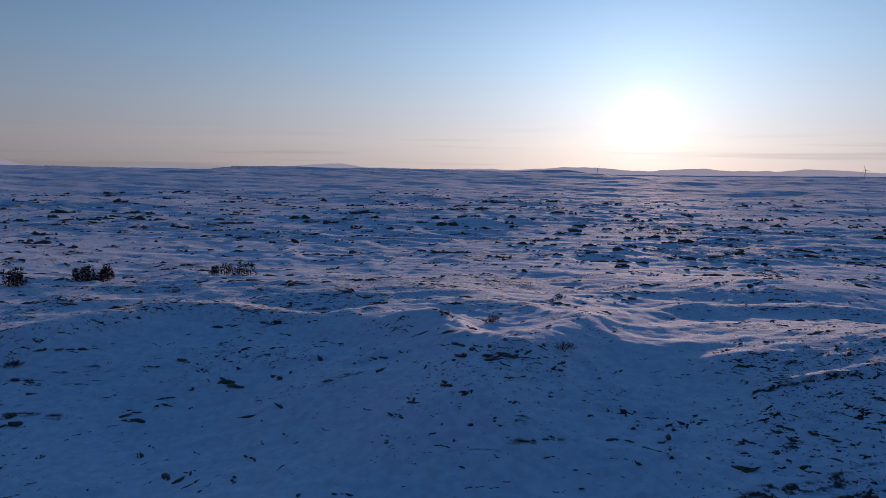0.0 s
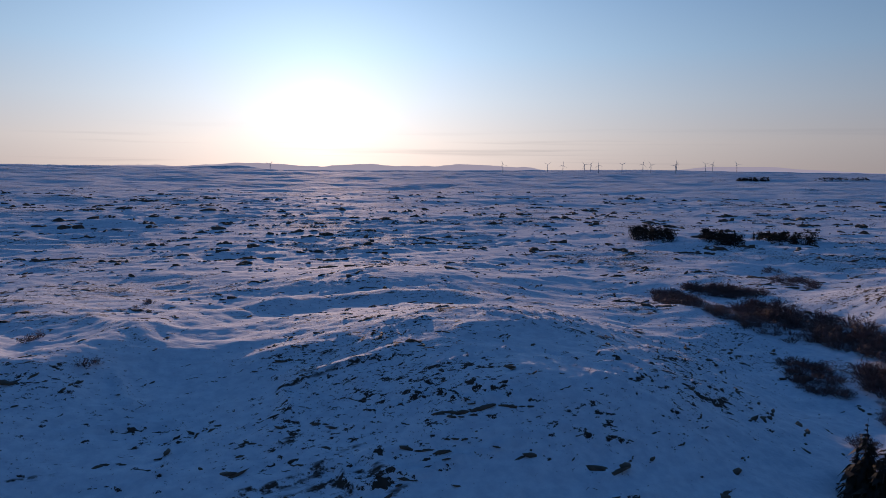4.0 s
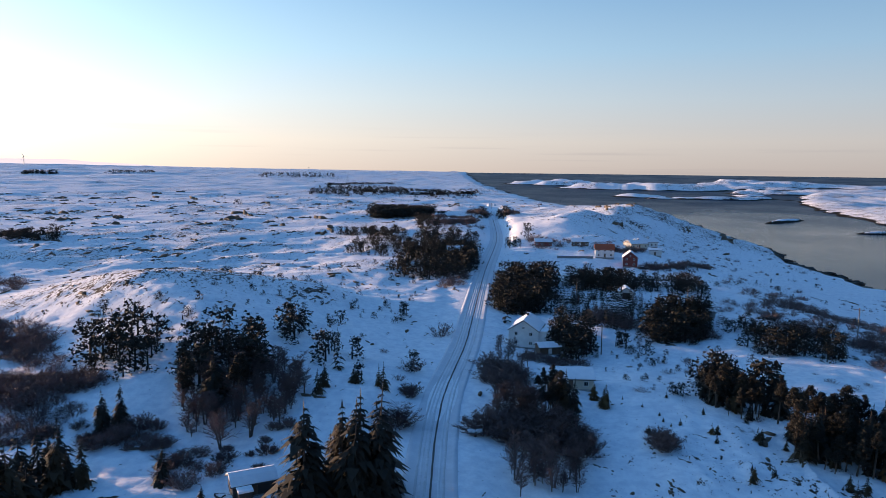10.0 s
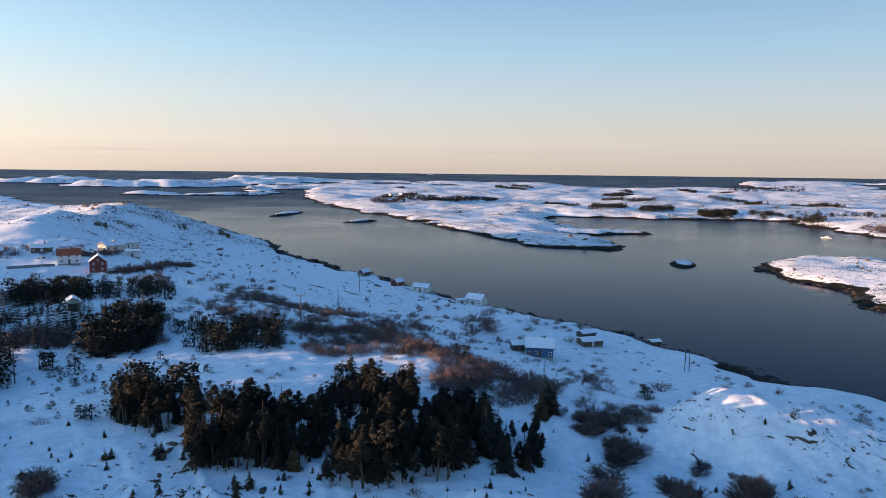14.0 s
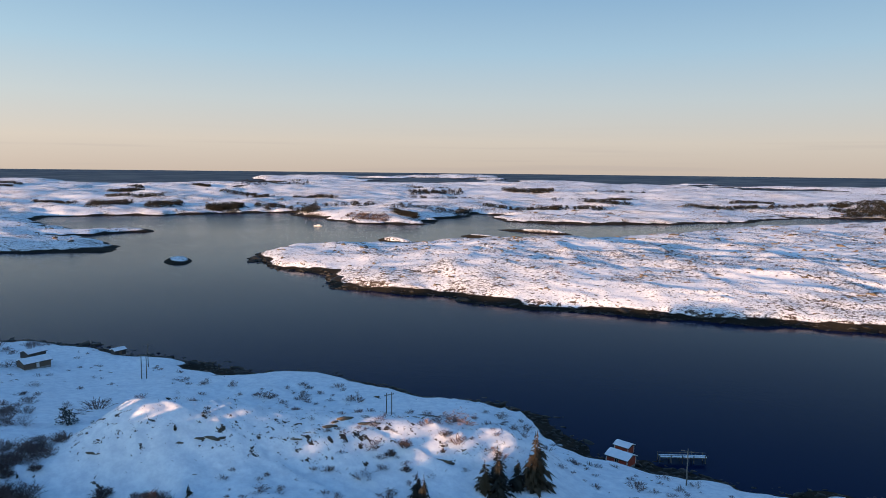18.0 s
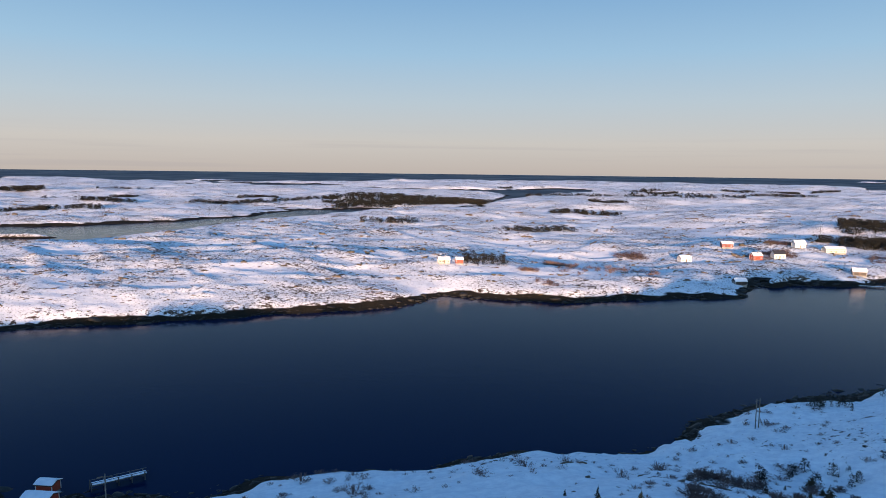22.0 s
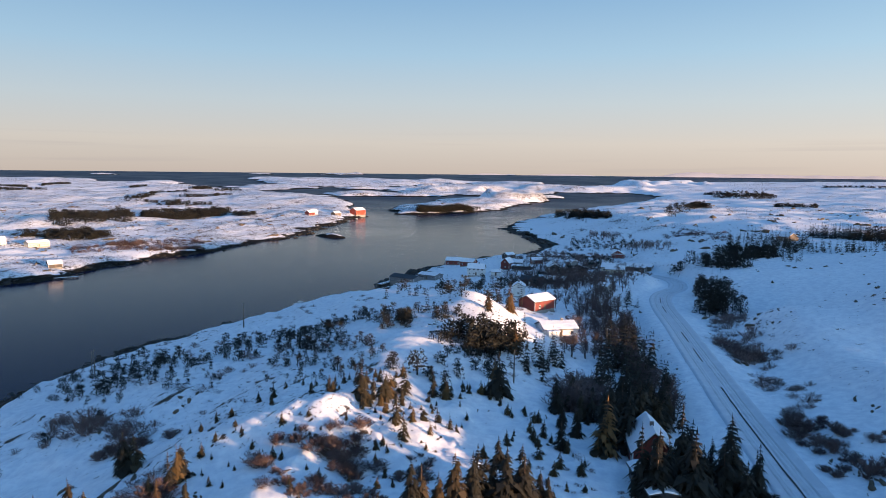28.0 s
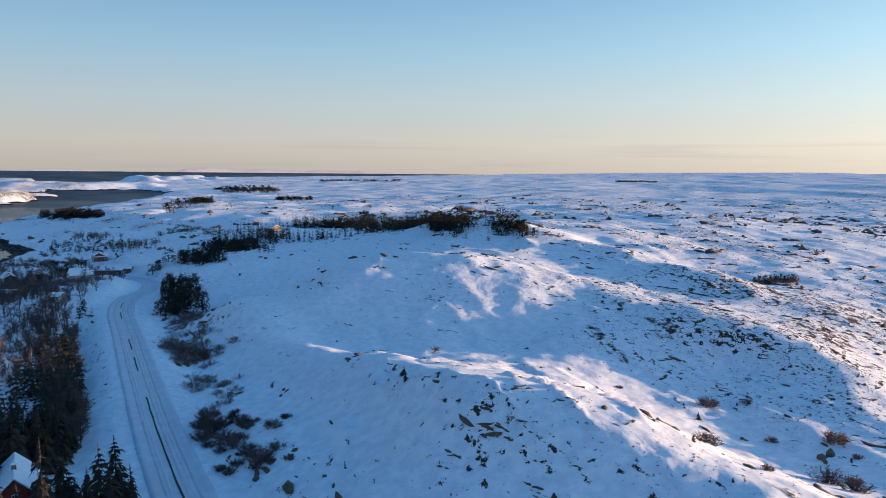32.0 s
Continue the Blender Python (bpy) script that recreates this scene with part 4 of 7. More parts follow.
def ledges(count, r0, r1, seed, keep, links=5, scale=1.0):
    """Broken rock ledges: each a chain of slabs that follows the lie of the slope."""
    rng = np.random.RandomState(seed)
    r, a = np.exp(rng.uniform(math.log(r0), math.log(r1), count)), rng.uniform(0, 2 * np.pi, count)
    x, y = HUB[0] + r * np.cos(a), HUB[1] + r * np.sin(a)
    ok = keep(x, y, rng.uniform(0, 1, count))
    x, y, r = x[ok], y[ok], r[ok]
    n = len(x)
    big = np.clip(rng.lognormal(-0.85, 0.75, n), 0.12, 2.0) * np.clip(r / 300, 0.75, 2.6) * scale
    many = rng.randint(1, links + 1, n)
    tall = np.clip(r / 280, 0.9, 2.0)
    out = []
    for k in range(links):
        gxx, gyy = ground_at(x + 4, y) - ground_at(x - 4, y), ground_at(x, y + 4) - ground_at(x, y - 4)
        s = np.hypot(gxx, gyy) + 1e-6
        dx, dy = -gyy / s, gxx / s
        flip = np.where(dx < 0, -1, 1)
        dx, dy = dx * flip * 0.75 + 0.25, dy * flip * 0.75 + 0.06
        ang = np.arctan2(dy, dx) + rng.normal(0, 0.3, n)
        size = big * rng.uniform(0.55, 1.15, n)
        use = (k < many) & (rng.uniform(0, 1, n) < 0.85)
        z = ground_at(x, y)
        use &= (z > 3.0) & (along(ROAD, x, y)[0] > 6.5)
        out.append(np.stack([x, y, z - 0.05 * size, size * 1.5, size * rng.uniform(0.3, 0.65, n), size * rng.uniform(0.18, 0.42, n) * tall, ang], -1)[use])
        step = size * rng.uniform(1.3, 2.6, n)
        x, y = x + step * np.cos(ang) + rng.normal(0, 0.4, n) * size, y + step * np.sin(ang) + rng.normal(0, 0.4, n) * size
    return np.concatenate(out)


def heath(x, y, chance):
    return (chance < 0.2 * smooth(0.35, 1.6, stoniness(x, y) + 0.6 * fbm(x, y, 24, 3, 131)) + 0.09 * smooth(0, 80, y) * smooth(130, 220, np.hypot(x - HUB[0], y - HUB[1])) + 0.012 + 0.03 * smooth(-70, -30, y)) & (y > -330)


def skerry(x, y, chance):
    return (chance < 0.2 + 0.5 * smooth(0.3, 1.1, stoniness(x, y))) & (y < -400)


def strand(line, count, seed, spread):
    """Rocks along a shore line."""
    rng = np.random.RandomState(seed)
    pts = np.array(line, float)
    seg = np.hypot(*np.diff(pts, axis=0).T)
    k = rng.choice(len(seg), count, p=seg / seg.sum())
    t = rng.uniform(0, 1, (count, 1))
    p = pts[k] * (1 - t) + pts[k + 1] * t + rng.normal(0, spread, (count, 2))
    x, y = p[:, 0], p[:, 1]
    z = ground_at(x, y)
    big = rng.lognormal(-0.35, 0.5, count) * np.clip(np.hypot(x - HUB[0], y - HUB[1]) / 320, 0.8, 2.0)
    s = np.stack([x, y, z, big * 1.3, big * rng.uniform(0.5, 0.9, count), big * rng.uniform(0.25, 0.45, count)], -1)
    return s[(z > -0.8) & (z < 2.2)]


rock_field("rock_outcrops", "dark broken rock ledges showing through the snow", ledges(150000, 95, 1700, 7, heath), 8)
rock_field("isle_outcrops", "brown rock ledges on the snowy isle across the strait", ledges(60000, 430, 1600, 27, skerry, 3, 0.55), 28)
tufts = strew(30000, 100, 420, 31, lambda x, y, z, steep, chance: (z > 2.5) & (chance < 0.03 + 0.3 * smooth(0.5, 1.3, stoniness(x, y) + 0.5 * fbm(x, y, 20, 3, 151))))
tufts[:, 3:] *= 0.42
rock_field("heath_tufts", "small dark tufts of heather and stone poking through snow", tufts, 15)
bank = ledges(70000, 60, 330, 77, lambda x, y, chance: (x < -35) & (x > -300) & (along(ROAD, x, y)[0] < 19) & (along(ROAD, x, y)[0] > 8.5) & (y > -33 + 0.21 * (x - 22)) & (chance < 0.4 * smooth(-0.4, 0.4, fbm(x, y, 14, 3, 99))), 2)
bank[:, 3:6] *= (0.9, 1.1, 1.9)
rock_field("road_cut_rocks", "dark blocky rocks in the bank beside the road", bank, 17)
near_shore = [q for q in MAIN_EAST + MAIN_WEST if -1000 < q[0] < 1000 and q[1] < 0]
rock_field("shore_rocks", "dark wet seaweed-covered rocks along the waterline", strand(near_shore, 13000, 9, 9), 10, M_WEED)
rock_field("isle_shore_rocks", "dark wet rocks along the shore across the strait", strand(ISLE[:27] + ISLE[-8:], 6000, 12, 8), 13, M_WEED)


# ---- houses ----
def paint(name, c, rough=0.6):
    return two_tone(name, tuple(v * 0.82 for v in c), c, 0.7, rough, bump=0.2, fine=6.0)


WALLS = {"white": paint("white_boards", (0.74, 0.74, 0.72)), "cream": paint("cream_boards", (0.62, 0.56, 0.44)), "red": paint("dark_red_boards", (0.20, 0.035, 0.025)),
         "bright_red": paint("red_boards", (0.42, 0.06, 0.03)), "blue": paint("grey_blue_boards", (0.05, 0.13, 0.26)), "brown": paint("brown_boards", (0.13, 0.085, 0.055)),
         "dark": paint("tarred_boards", (0.045, 0.036, 0.03)), "grey": paint("grey_boards", (0.22, 0.23, 0.24))}
ROOFS = {"snow": M_SNOW, "orange": paint("orange_roof_tiles", (0.40, 0.09, 0.03)), "dark": paint("dark_roofing", (0.04, 0.04, 0.045))}
M_TRIM = paint("white_trim", (0.75, 0.75, 0.73))
M_STONE = two_tone("plinth_concrete", (0.2, 0.2, 0.19), (0.35, 0.34, 0.32), 0.8, 0.85)
M_GLASS = Mat("window_glass", 0.06).base((0.015, 0.018, 0.022)).m
M_CHIM = paint("chimney_render", (0.12, 0.10, 0.09))
shared = {}


def window_meshes(w, h):
    if (w, h) not in shared:
        f = bmesh.new()
        t = 0.11
        for lo, hi in (((-w / 2, -0.06, -h / 2), (-w / 2 + t, 0.05, h / 2)), ((w / 2 - t, -0.06, -h / 2), (w / 2, 0.05, h / 2)),
                       ((-w / 2 + t, -0.06, -h / 2), (w / 2 - t, 0.05, -h / 2 + t)), ((-w / 2 + t, -0.06, h / 2 - t), (w / 2 - t, 0.05, h / 2)),
                       ((-0.04, -0.05, -h / 2 + t), (0.04, 0.05, h / 2 - t))):
            box(f, lo, hi)
        p = boxed((-w / 2 + t * 0.9, -0.02, -h / 2 + t * 0.9), (w / 2 - t * 0.9, 0.02, h / 2 - t * 0.9))
        made = []
        for name, bm, m in (("window", f, M_TRIM), ("pane", p, M_GLASS)):
            me = bpy.data.meshes.new(name)
            bm.to_mesh(me)
            bm.free()
            me.materials.append(m)
            made.append(me)
        shared[w, h] = made
    return shared[w, h]


def put_window(parent, x, y, z, face, w=1.1, h=1.2):
    fm, pm = window_meshes(w, h)
    ob = part("window", fm, None, parent)
    ob.matrix_basis = pose(x, y, z, 0, 0, face)
    part("pane", pm, None, ob)


def house(name, label, x, y, turn, l, w, wall=2.6, pitch=30, paint_as="white", roof="snow", windows=(3, 2), chimney=True, door=True, storeys=1,
          bands=True, category="house", big_door=False, push=True, porch=False, sink=0.0, group=""):
    """A gabled house; (x, y): the middle of the side that faces the flight circle; turn: the way its ridge runs."""
    if push:
        away = Vector((x - HUB[0], y - HUB[1])).normalized() * w * 0.5
        x, y = x + away.x, y + away.y
    c, s = math.cos(radians(turn)), math.sin(radians(turn))
    corners = [(x + c * u * l / 2 - s * v * w / 2, y + s * u * l / 2 + c * v * w / 2) for u in (-1, 0, 1) for v in (-1, 0, 1)]
    zz = [max(floor_at(*q), 0.6) for q in corners]
    z = sum(zz) / len(zz) + 0.15 - sink
    low = min(min(zz) - z - 0.4, -0.3)
    root = new(name)
    root.matrix_basis = pose(x, y, z, 0, 0, turn)
    tagged(root, label, category, group)
    up = math.tan(radians(pitch)) * w / 2
    part("plinth", boxed((-l / 2 + 0.06, -w / 2 + 0.06, low), (l / 2 - 0.06, w / 2 - 0.06, 0.3)), M_STONE, root)
    part("wall", prism([(-w / 2, 0.25), (w / 2, 0.25), (w / 2, wall), (0, wall + up - 0.02), (-w / 2, wall)], -l / 2, l / 2), WALLS[paint_as], root)
    o, t = 0.45, 0.16
    sl = math.tan(radians(pitch))
    for side in (-1, 1):
        edge = (side * (w / 2 + o), wall - o * sl)
        prof = [(0, wall + up), edge, (edge[0], edge[1] + t), (0, wall + up + t)]
        deck = part("roof", prism(prof, -l / 2 - o, l / 2 + o), ROOFS["dark"] if roof == "snow" else ROOFS[roof], root)
        if roof == "snow":
            e2 = (side * (w / 2 + o - 0.06), wall - (o - 0.06) * sl + t)
            prof = [(0, wall + up + t), e2, (e2[0] - side * 0.05, e2[1] + 0.16), (side * (w / 4), wall + up / 2 + t + 0.34), (0, wall + up + t + 0.27)]
            bm = prism(prof, -l / 2 - o + 0.05, l / 2 + o - 0.05)
            bmesh.ops.bevel(bm, geom=[e for e in bm.edges if e.calc_length() > 0.3], offset=0.06, segments=1, affect="EDGES")
            part("snow_cover", bm, M_SNOW, deck, "thick snow on the roof")
    if bands:
        for u in (-1, 1):
            for v in (-1, 1):
                part("corner_board", boxed((u * l / 2 - 0.09, v * w / 2 - 0.09, 0.27), (u * l / 2 + 0.09, v * w / 2 + 0.09, wall - 0.03)), M_TRIM, root)
    for floor in range(storeys):
        zc = 1.55 + 2.6 * floor
        for side in (-1, 1):
            for k in range(windows[0]):
                u = -l / 2 + l * (k + 0.5) / windows[0]
                if big_door or (door and side == -1 and floor == 0 and k == windows[0] // 2):
                    continue
                put_window(root, u, side * (w / 2 + 0.02), zc, 0 if side < 0 else 180)
            for k in range(windows[1]):
                v = -w / 2 + w * (k + 0.5) / windows[1]
                put_window(root, side * (l / 2 + 0.02), v, zc, 90 if side > 0 else -90, 1.0, 1.15)
    if windows[1] and up > 1.4:
        for side in (-1, 1):
            put_window(root, side * (l / 2 + 0.02), 0, wall + 0.25 * up, 90 if side > 0 else -90, 0.8, 0.9)
    if door:
        ob = part("door", boxed((-0.5, -0.05, 0), (0.5, 0.05, 2.05), 0.02), WALLS["brown"] if paint_as != "brown" else M_TRIM, root, "plain boarded door")
        ob.matrix_basis = pose(0, -w / 2 - 0.02, 0.3)
        part("handle", boxed((0.36, -0.1, 1.0), (0.42, -0.04, 1.12)), M_CHIM, ob)
    if big_door:
        for u in (-1, 1):
            part("gate_leaf", boxed((u * l / 2 - 0.04, -w * 0.28, 0.05), (u * l / 2 + 0.04, w * 0.28, min(wall, 2.4)), 0.01), WALLS["dark"] if paint_as != "dark" else WALLS["grey"], root, "wide boarded gate")
    if chimney:
        top = wall + up + 1.0
        ch = part("chimney", boxed((l * 0.15 - 0.35, -0.3, wall + up * 0.6), (l * 0.15 + 0.35, 0.3, top), 0.02), M_CHIM, root)
        part("chimney_snow", boxed((l * 0.15 - 0.42, -0.37, top), (l * 0.15 + 0.42, 0.37, top + 0.16), 0.05), M_SNOW, ch, "cap of snow")
    if porch:
        part("porch_wall", boxed((-l * 0.42, -w / 2 - 2.2, low), (-l * 0.12, -w / 2 - 0.02, wall - 0.3)), WALLS[paint_as], root)
        part("porch_snow", boxed((-l * 0.45, -w / 2 - 2.5, wall - 0.28), (-l * 0.09, -w / 2 - 0.5, wall + 0.05), 0.1), M_SNOW, root, "snow-covered porch roof")
    return root


def shed(label, x, y, turn, l, w, paint_as="brown", wall=2.2, pitch=22, **more):
    return house("shed", label, x, y, turn, l, w, wall, pitch, paint_as, windows=(0, 0), chimney=False, door=True, bands=False, category="shed", **more)


# the settlement east along the road
house("bungalow", "low off-white bungalow with a snow-covered gable roof beside the road", 226, -29, -83, 10.5, 8, 2.6, 20, "cream", windows=(3, 2), chimney=False, porch=True)
house("house", "two-storey white house with a snow-covered roof and dark windows", 268, -18, -8, 11, 8.5, 5.2, 33, "white", windows=(3, 2), storeys=2, porch=True)
shed("low shed with a snowy roof behind a brown hedge", 261, -24, -70, 6, 4)
house("house", "grey-blue wooden house with a snowy roof above the shore", 265, -194, -128, 9.5, 6.5, 3.6, 38, "blue", windows=(4, 1))
shed("dark open shed with a snowy roof beside a blue house", 271, -189, -110, 5, 4, "dark")
shed("brown boarded shed with snow on its roof", 289, -237, -100, 9, 5.5, "brown")
shed("small dark shed among bushes near the shore", 303, -247, -90, 7, 4.5, "dark")
house("house", "white house with a snowy roof at the water's edge", 398, -250, -150, 10, 7, 3.4, 35, "white", windows=(4, 2))
house("house", "dark red two-storey house with a snowy gable roof", 443, -66, -5, 9, 7.5, 5.0, 38, "red", windows=(2, 2), storeys=2)
house("garage", "small white garage with a snowy roof among spruces", 339, -53, 0, 6, 5, 2.6, 32, "white", windows=(0, 0), big_door=True, chimney=False, door=False, category="garage")
house("bungalow", "dark red bungalow under a snowy roof", 488, -20, -84, 10, 7, 2.6, 22, "red", windows=(4, 1))
house("bungalow", "red-brown bungalow with white trim and snowy roof", 494, -42, -90, 10, 7, 2.7, 22, "brown", windows=(4, 1))
house("house", "white house with an orange tiled roof", 461, -54, -90, 10, 7.5, 4.6, 35, "white", "orange", windows=(3, 2), storeys=2)
house("house", "pale grey house with a snowy roof near the skerry hill", 506, -76, -60, 12, 8, 3.0, 24, "cream", windows=(4, 2))
house("house", "long white house with a grey snowy roof", 533, -85, -70, 14, 8, 3.2, 24, "white", windows=(5, 2))
house("outbuilding", "white cube-shaped outbuilding with snow on top", 487, -85, -100, 7, 6, 3.2, 14, "white", windows=(1, 1), chimney=False, category="outbuilding")
shed("small shed with a flat snowy roof among bushes", 317, -78, -80, 5, 3.5, "grey", pitch=10)
house("boathouse", "dark boathouse on the shore rocks", 520, -234, -60, 8, 5, 2.6, 35, "dark", windows=(0, 0), big_door=True, chimney=False, category="boathouse")
house("boathouse", "red boathouse with a snowy roof by the strait", 470, -236, -60, 8, 5, 2.6, 35, "red", windows=(0, 0), big_door=True, chimney=False, category="boathouse")
house("house", "white seaside house half hidden by bushes", 440, -238, -140, 10, 6.5, 3.0, 30, "white", windows=(3, 1))
shed("little white shed on the slope above the strait", 398, -240, -100, 4.5, 3.5, "white")
house("house", "grey house with a snowy roof among dark pines", 450, 28, -70, 9, 7, 3.2, 34, "grey", windows=(2, 1))
shed("snow-covered cabin with an open lean-to below the spruces", 165, 21, -55, 6.5, 4.5, "dark", porch=True)
shed("small dark shed by the stony beach", 286, -270, -100, 4.5, 3, "dark")

# the village to the west
house("boathouse", "dark red quay house with a snowy roof", -512, -246, 100, 12, 7, 3.4, 32, "red", windows=(3, 1))
house("boathouse", "dark red double boathouse on the quay", -492, -228, 80, 11, 7, 3.4, 32, "red", windows=(3, 1), chimney=False)
house("house", "white two-storey house with a snowy roof by the harbour", -432, -204, 100, 11, 8, 4.8, 34, "white", windows=(4, 2), storeys=2)
house("outbuilding", "small white outbuilding beside a harbour house", -430, -190, 90, 6, 5, 2.6, 26, "white", windows=(1, 0), chimney=False, category="outbuilding")
house("barn", "tall dark red barn with a steep roof", -458, -190, 170, 8, 6, 4.4, 45, "red", windows=(1, 1), chimney=False, category="barn")
house("warehouse", "grey quay warehouse with a broad dark roof", -424, -250, 75, 20, 11, 3.2, 16, "grey", "dark", windows=(4, 1), chimney=False, category="warehouse")
house("warehouse", "low grey warehouse with a snowy roof on the quay", -432, -236, 75, 14, 9, 3.0, 14, "grey", windows=(3, 1), chimney=False, category="warehouse")
house("house", "dark red village house with a snowy roof", -552, -126, 10, 11, 9, 3.4, 30, "red", windows=(3, 2))
house("house", "pale yellow house with a snowy roof in the village", -390, -112, 90, 10, 7, 3.0, 26, "cream", windows=(3, 1))
house("warehouse", "long low dark outbuilding with a flat snowy roof", -436, -110, 82, 24, 7, 3.0, 8, "dark", windows=(5, 1), chimney=False, category="outbuilding")
house("house", "dark house with a snowy gable beside leafless trees", -440, -156, 20, 8, 7, 3.0, 36, "dark", windows=(2, 1))
house("barn", "dark red barn with snow on half its roof", -250, -127, 150, 11, 8, 3.6, 24, "red", windows=(2, 0), chimney=False, category="barn")
house("bungalow", "white bungalow with a broad snowy roof below the knoll", -213, -113, 120, 11, 8.5, 2.7, 20, "white", windows=(3, 2), porch=True)
house("house", "slim white house beside a bronze-coloured spruce", -285, -142, 10, 6, 5, 4.4, 30, "white", windows=(1, 1), storeys=2)
house("outbuilding", "low dark sheds in a row near the harbour", -452, -178, 85, 14, 5, 2.4, 14, "dark", windows=(2, 0), chimney=False, category="outbuilding")
house("cottage", "dark red cottage with a steep snowy roof between spruces", -118, -80, 12, 10, 7, 3.6, 44, "red", windows=(3, 1), sink=0.6)
shed("small shed with a snow cap beside a cottage", -108, -81, 20, 3.5, 3, "dark", pitch=10)
shed("white-roofed shed in a cottage garden", -101, -78, 20, 5, 4, "dark", pitch=10)
house("house", "lone house with a snowy roof in front of the spruce belt", -575, -4, 30, 11, 8, 3.2, 34, "brown", windows=(3, 2))

# more of the village
house("house", "dark-roofed brown house among leafless birches", -356, -151, 75, 12, 7, 3.0, 28, "brown", "dark", windows=(3, 1), chimney=True)
house("outbuilding", "long low tarred outbuilding among leafless trees", -359, -141, 80, 15, 5, 2.6, 28, "dark", "snow", windows=(3, 1), chimney=False, category="outbuilding")
house("house", "small grey house near the harbour road", -466, -185, 95, 8, 6, 2.8, 28, "grey", "snow", windows=(3, 1), chimney=True)
house("house", "pale cream house with a snowy roof by the bend", -413, -117, 85, 9, 7, 3.0, 28, "cream", "snow", windows=(3, 1), chimney=True)
house("outbuilding", "long brown boarded outbuilding by the road bend", -449, -105, 84, 20, 5, 2.6, 28, "brown", "snow", windows=(3, 1), chimney=False, category="outbuilding")
house("outbuilding", "little white shed with a thick snowy roof", -311, -109, 60, 5, 4, 2.4, 28, "white", "snow", windows=(3, 1), chimney=False, category="outbuilding")
house("house", "tarred house with a steep snowy gable in the village", -438, -155, 20, 8, 6.5, 3.0, 28, "dark", "snow", windows=(3, 1), chimney=True)
house("house", "dark red house with a snowy roof up the slope", -551, -125, 100, 9, 7, 3.2, 28, "red", "snow", windows=(3, 1), chimney=True)
house("boathouse", "dark boathouse standing on the harbour stones", -535, -208, 150, 9, 6, 2.8, 28, "dark", "snow", windows=(3, 1), chimney=False, category="boathouse")
house("boathouse", "low red boathouse beside the harbour", -473, -173, 120, 8, 5, 2.6, 28, "red", "snow", windows=(3, 1), chimney=False, category="boathouse")
house("outbuilding", "grey shed with snow on its roof above the harbour", -455, -146, 40, 7, 5, 2.5, 28, "grey", "snow", windows=(3, 1), chimney=False, category="outbuilding")

# houses across the strait
house("house", "cream house with a red gable on the far shore", -80, -561, 175, 8, 5.5, 2.7, 30, "cream", windows=(4, 1))
house("outbuilding", "small red outbuilding next to a cream house", -92, -564, 175, 5, 4, 3.0, 35, "bright_red", windows=(1, 0), chimney=False, category="outbuilding")
house("house", "small white house on the far shore", -287, -586, 175, 9, 7, 3.0, 30, "white", windows=(3, 1))
house("house", "red house with a snowy roof across the strait", -377, -656, 160, 10, 6.5, 3.2, 30, "red", windows=(3, 1))
house("house", "house with a bright red side and snowy roof", -348, -578, 175, 8, 6, 3.4, 36, "bright_red", windows=(3, 1))
house("house", "white and dark house beside a bronze bush", -364, -572, 165, 9, 7, 4.0, 34, "white", "dark", windows=(3, 1))
house("barn", "long cream barn with a snowy roof", -458, -614, 165, 18, 8, 3.8, 24, "cream", windows=(6, 1), chimney=False, category="barn")
house("house", "white house with a red gable behind a pine wood", -434, -630, 165, 10, 7, 4.2, 36, "white", windows=(3, 1))
house("boathouse", "dark boathouse standing on the tideline", -380, -507, 150, 9, 6, 2.8, 38, "dark", windows=(0, 0), big_door=True, chimney=False, category="boathouse")
house("boathouse", "dark boathouse on a rocky spit", -268, -492, 170, 8, 5, 2.6, 36, "dark", windows=(0, 0), big_door=True, chimney=False, category="boathouse")
house("boathouse", "large bright red boathouse at the point", -1060, -598, 165, 24, 14, 8, 30, "bright_red", windows=(4, 2), chimney=False, category="boathouse", push=False)
house("house", "white house near the red boathouse", -985, -640, 165, 13, 9, 4.5, 34, "white", windows=(4, 2))
house("house", "dark red house near the point", -950, -625, 165, 13, 9, 4.5, 34, "red", windows=(4, 2))
house("house", "brown house by the sound", -1010, -612, 165, 14, 9, 4.0, 30, "brown", windows=(4, 2))
house("house", "far white farmhouse in a snowy field", 1818, -850, -60, 16, 10, 5, 34, "white", windows=(4, 2))
house("house", "far white house beside dark trees", 1839, -892, -60, 14, 10, 5, 34, "white", windows=(4, 2))


# ---- shore: jetty, boathouse, boats ----
M_PLANK = two_tone("weathered_planks", (0.06, 0.05, 0.045), (0.18, 0.155, 0.13), 1.5, 0.85)
M_HULL = paint("white_hull", (0.7, 0.7, 0.7), 0.35)
house("boathouse", "small bright red boathouse with a snowy roof at a jetty", 90, -254, -20, 6, 4.5, 2.2, 20, "bright_red", windows=(1, 0), chimney=False, category="boathouse")
house("boathouse", "small red shed with a thick snow cap on the rocks", 91, -264, -20, 4, 3.2, 2.3, 16, "bright_red", windows=(0, 0), chimney=False, category="boathouse", push=False)


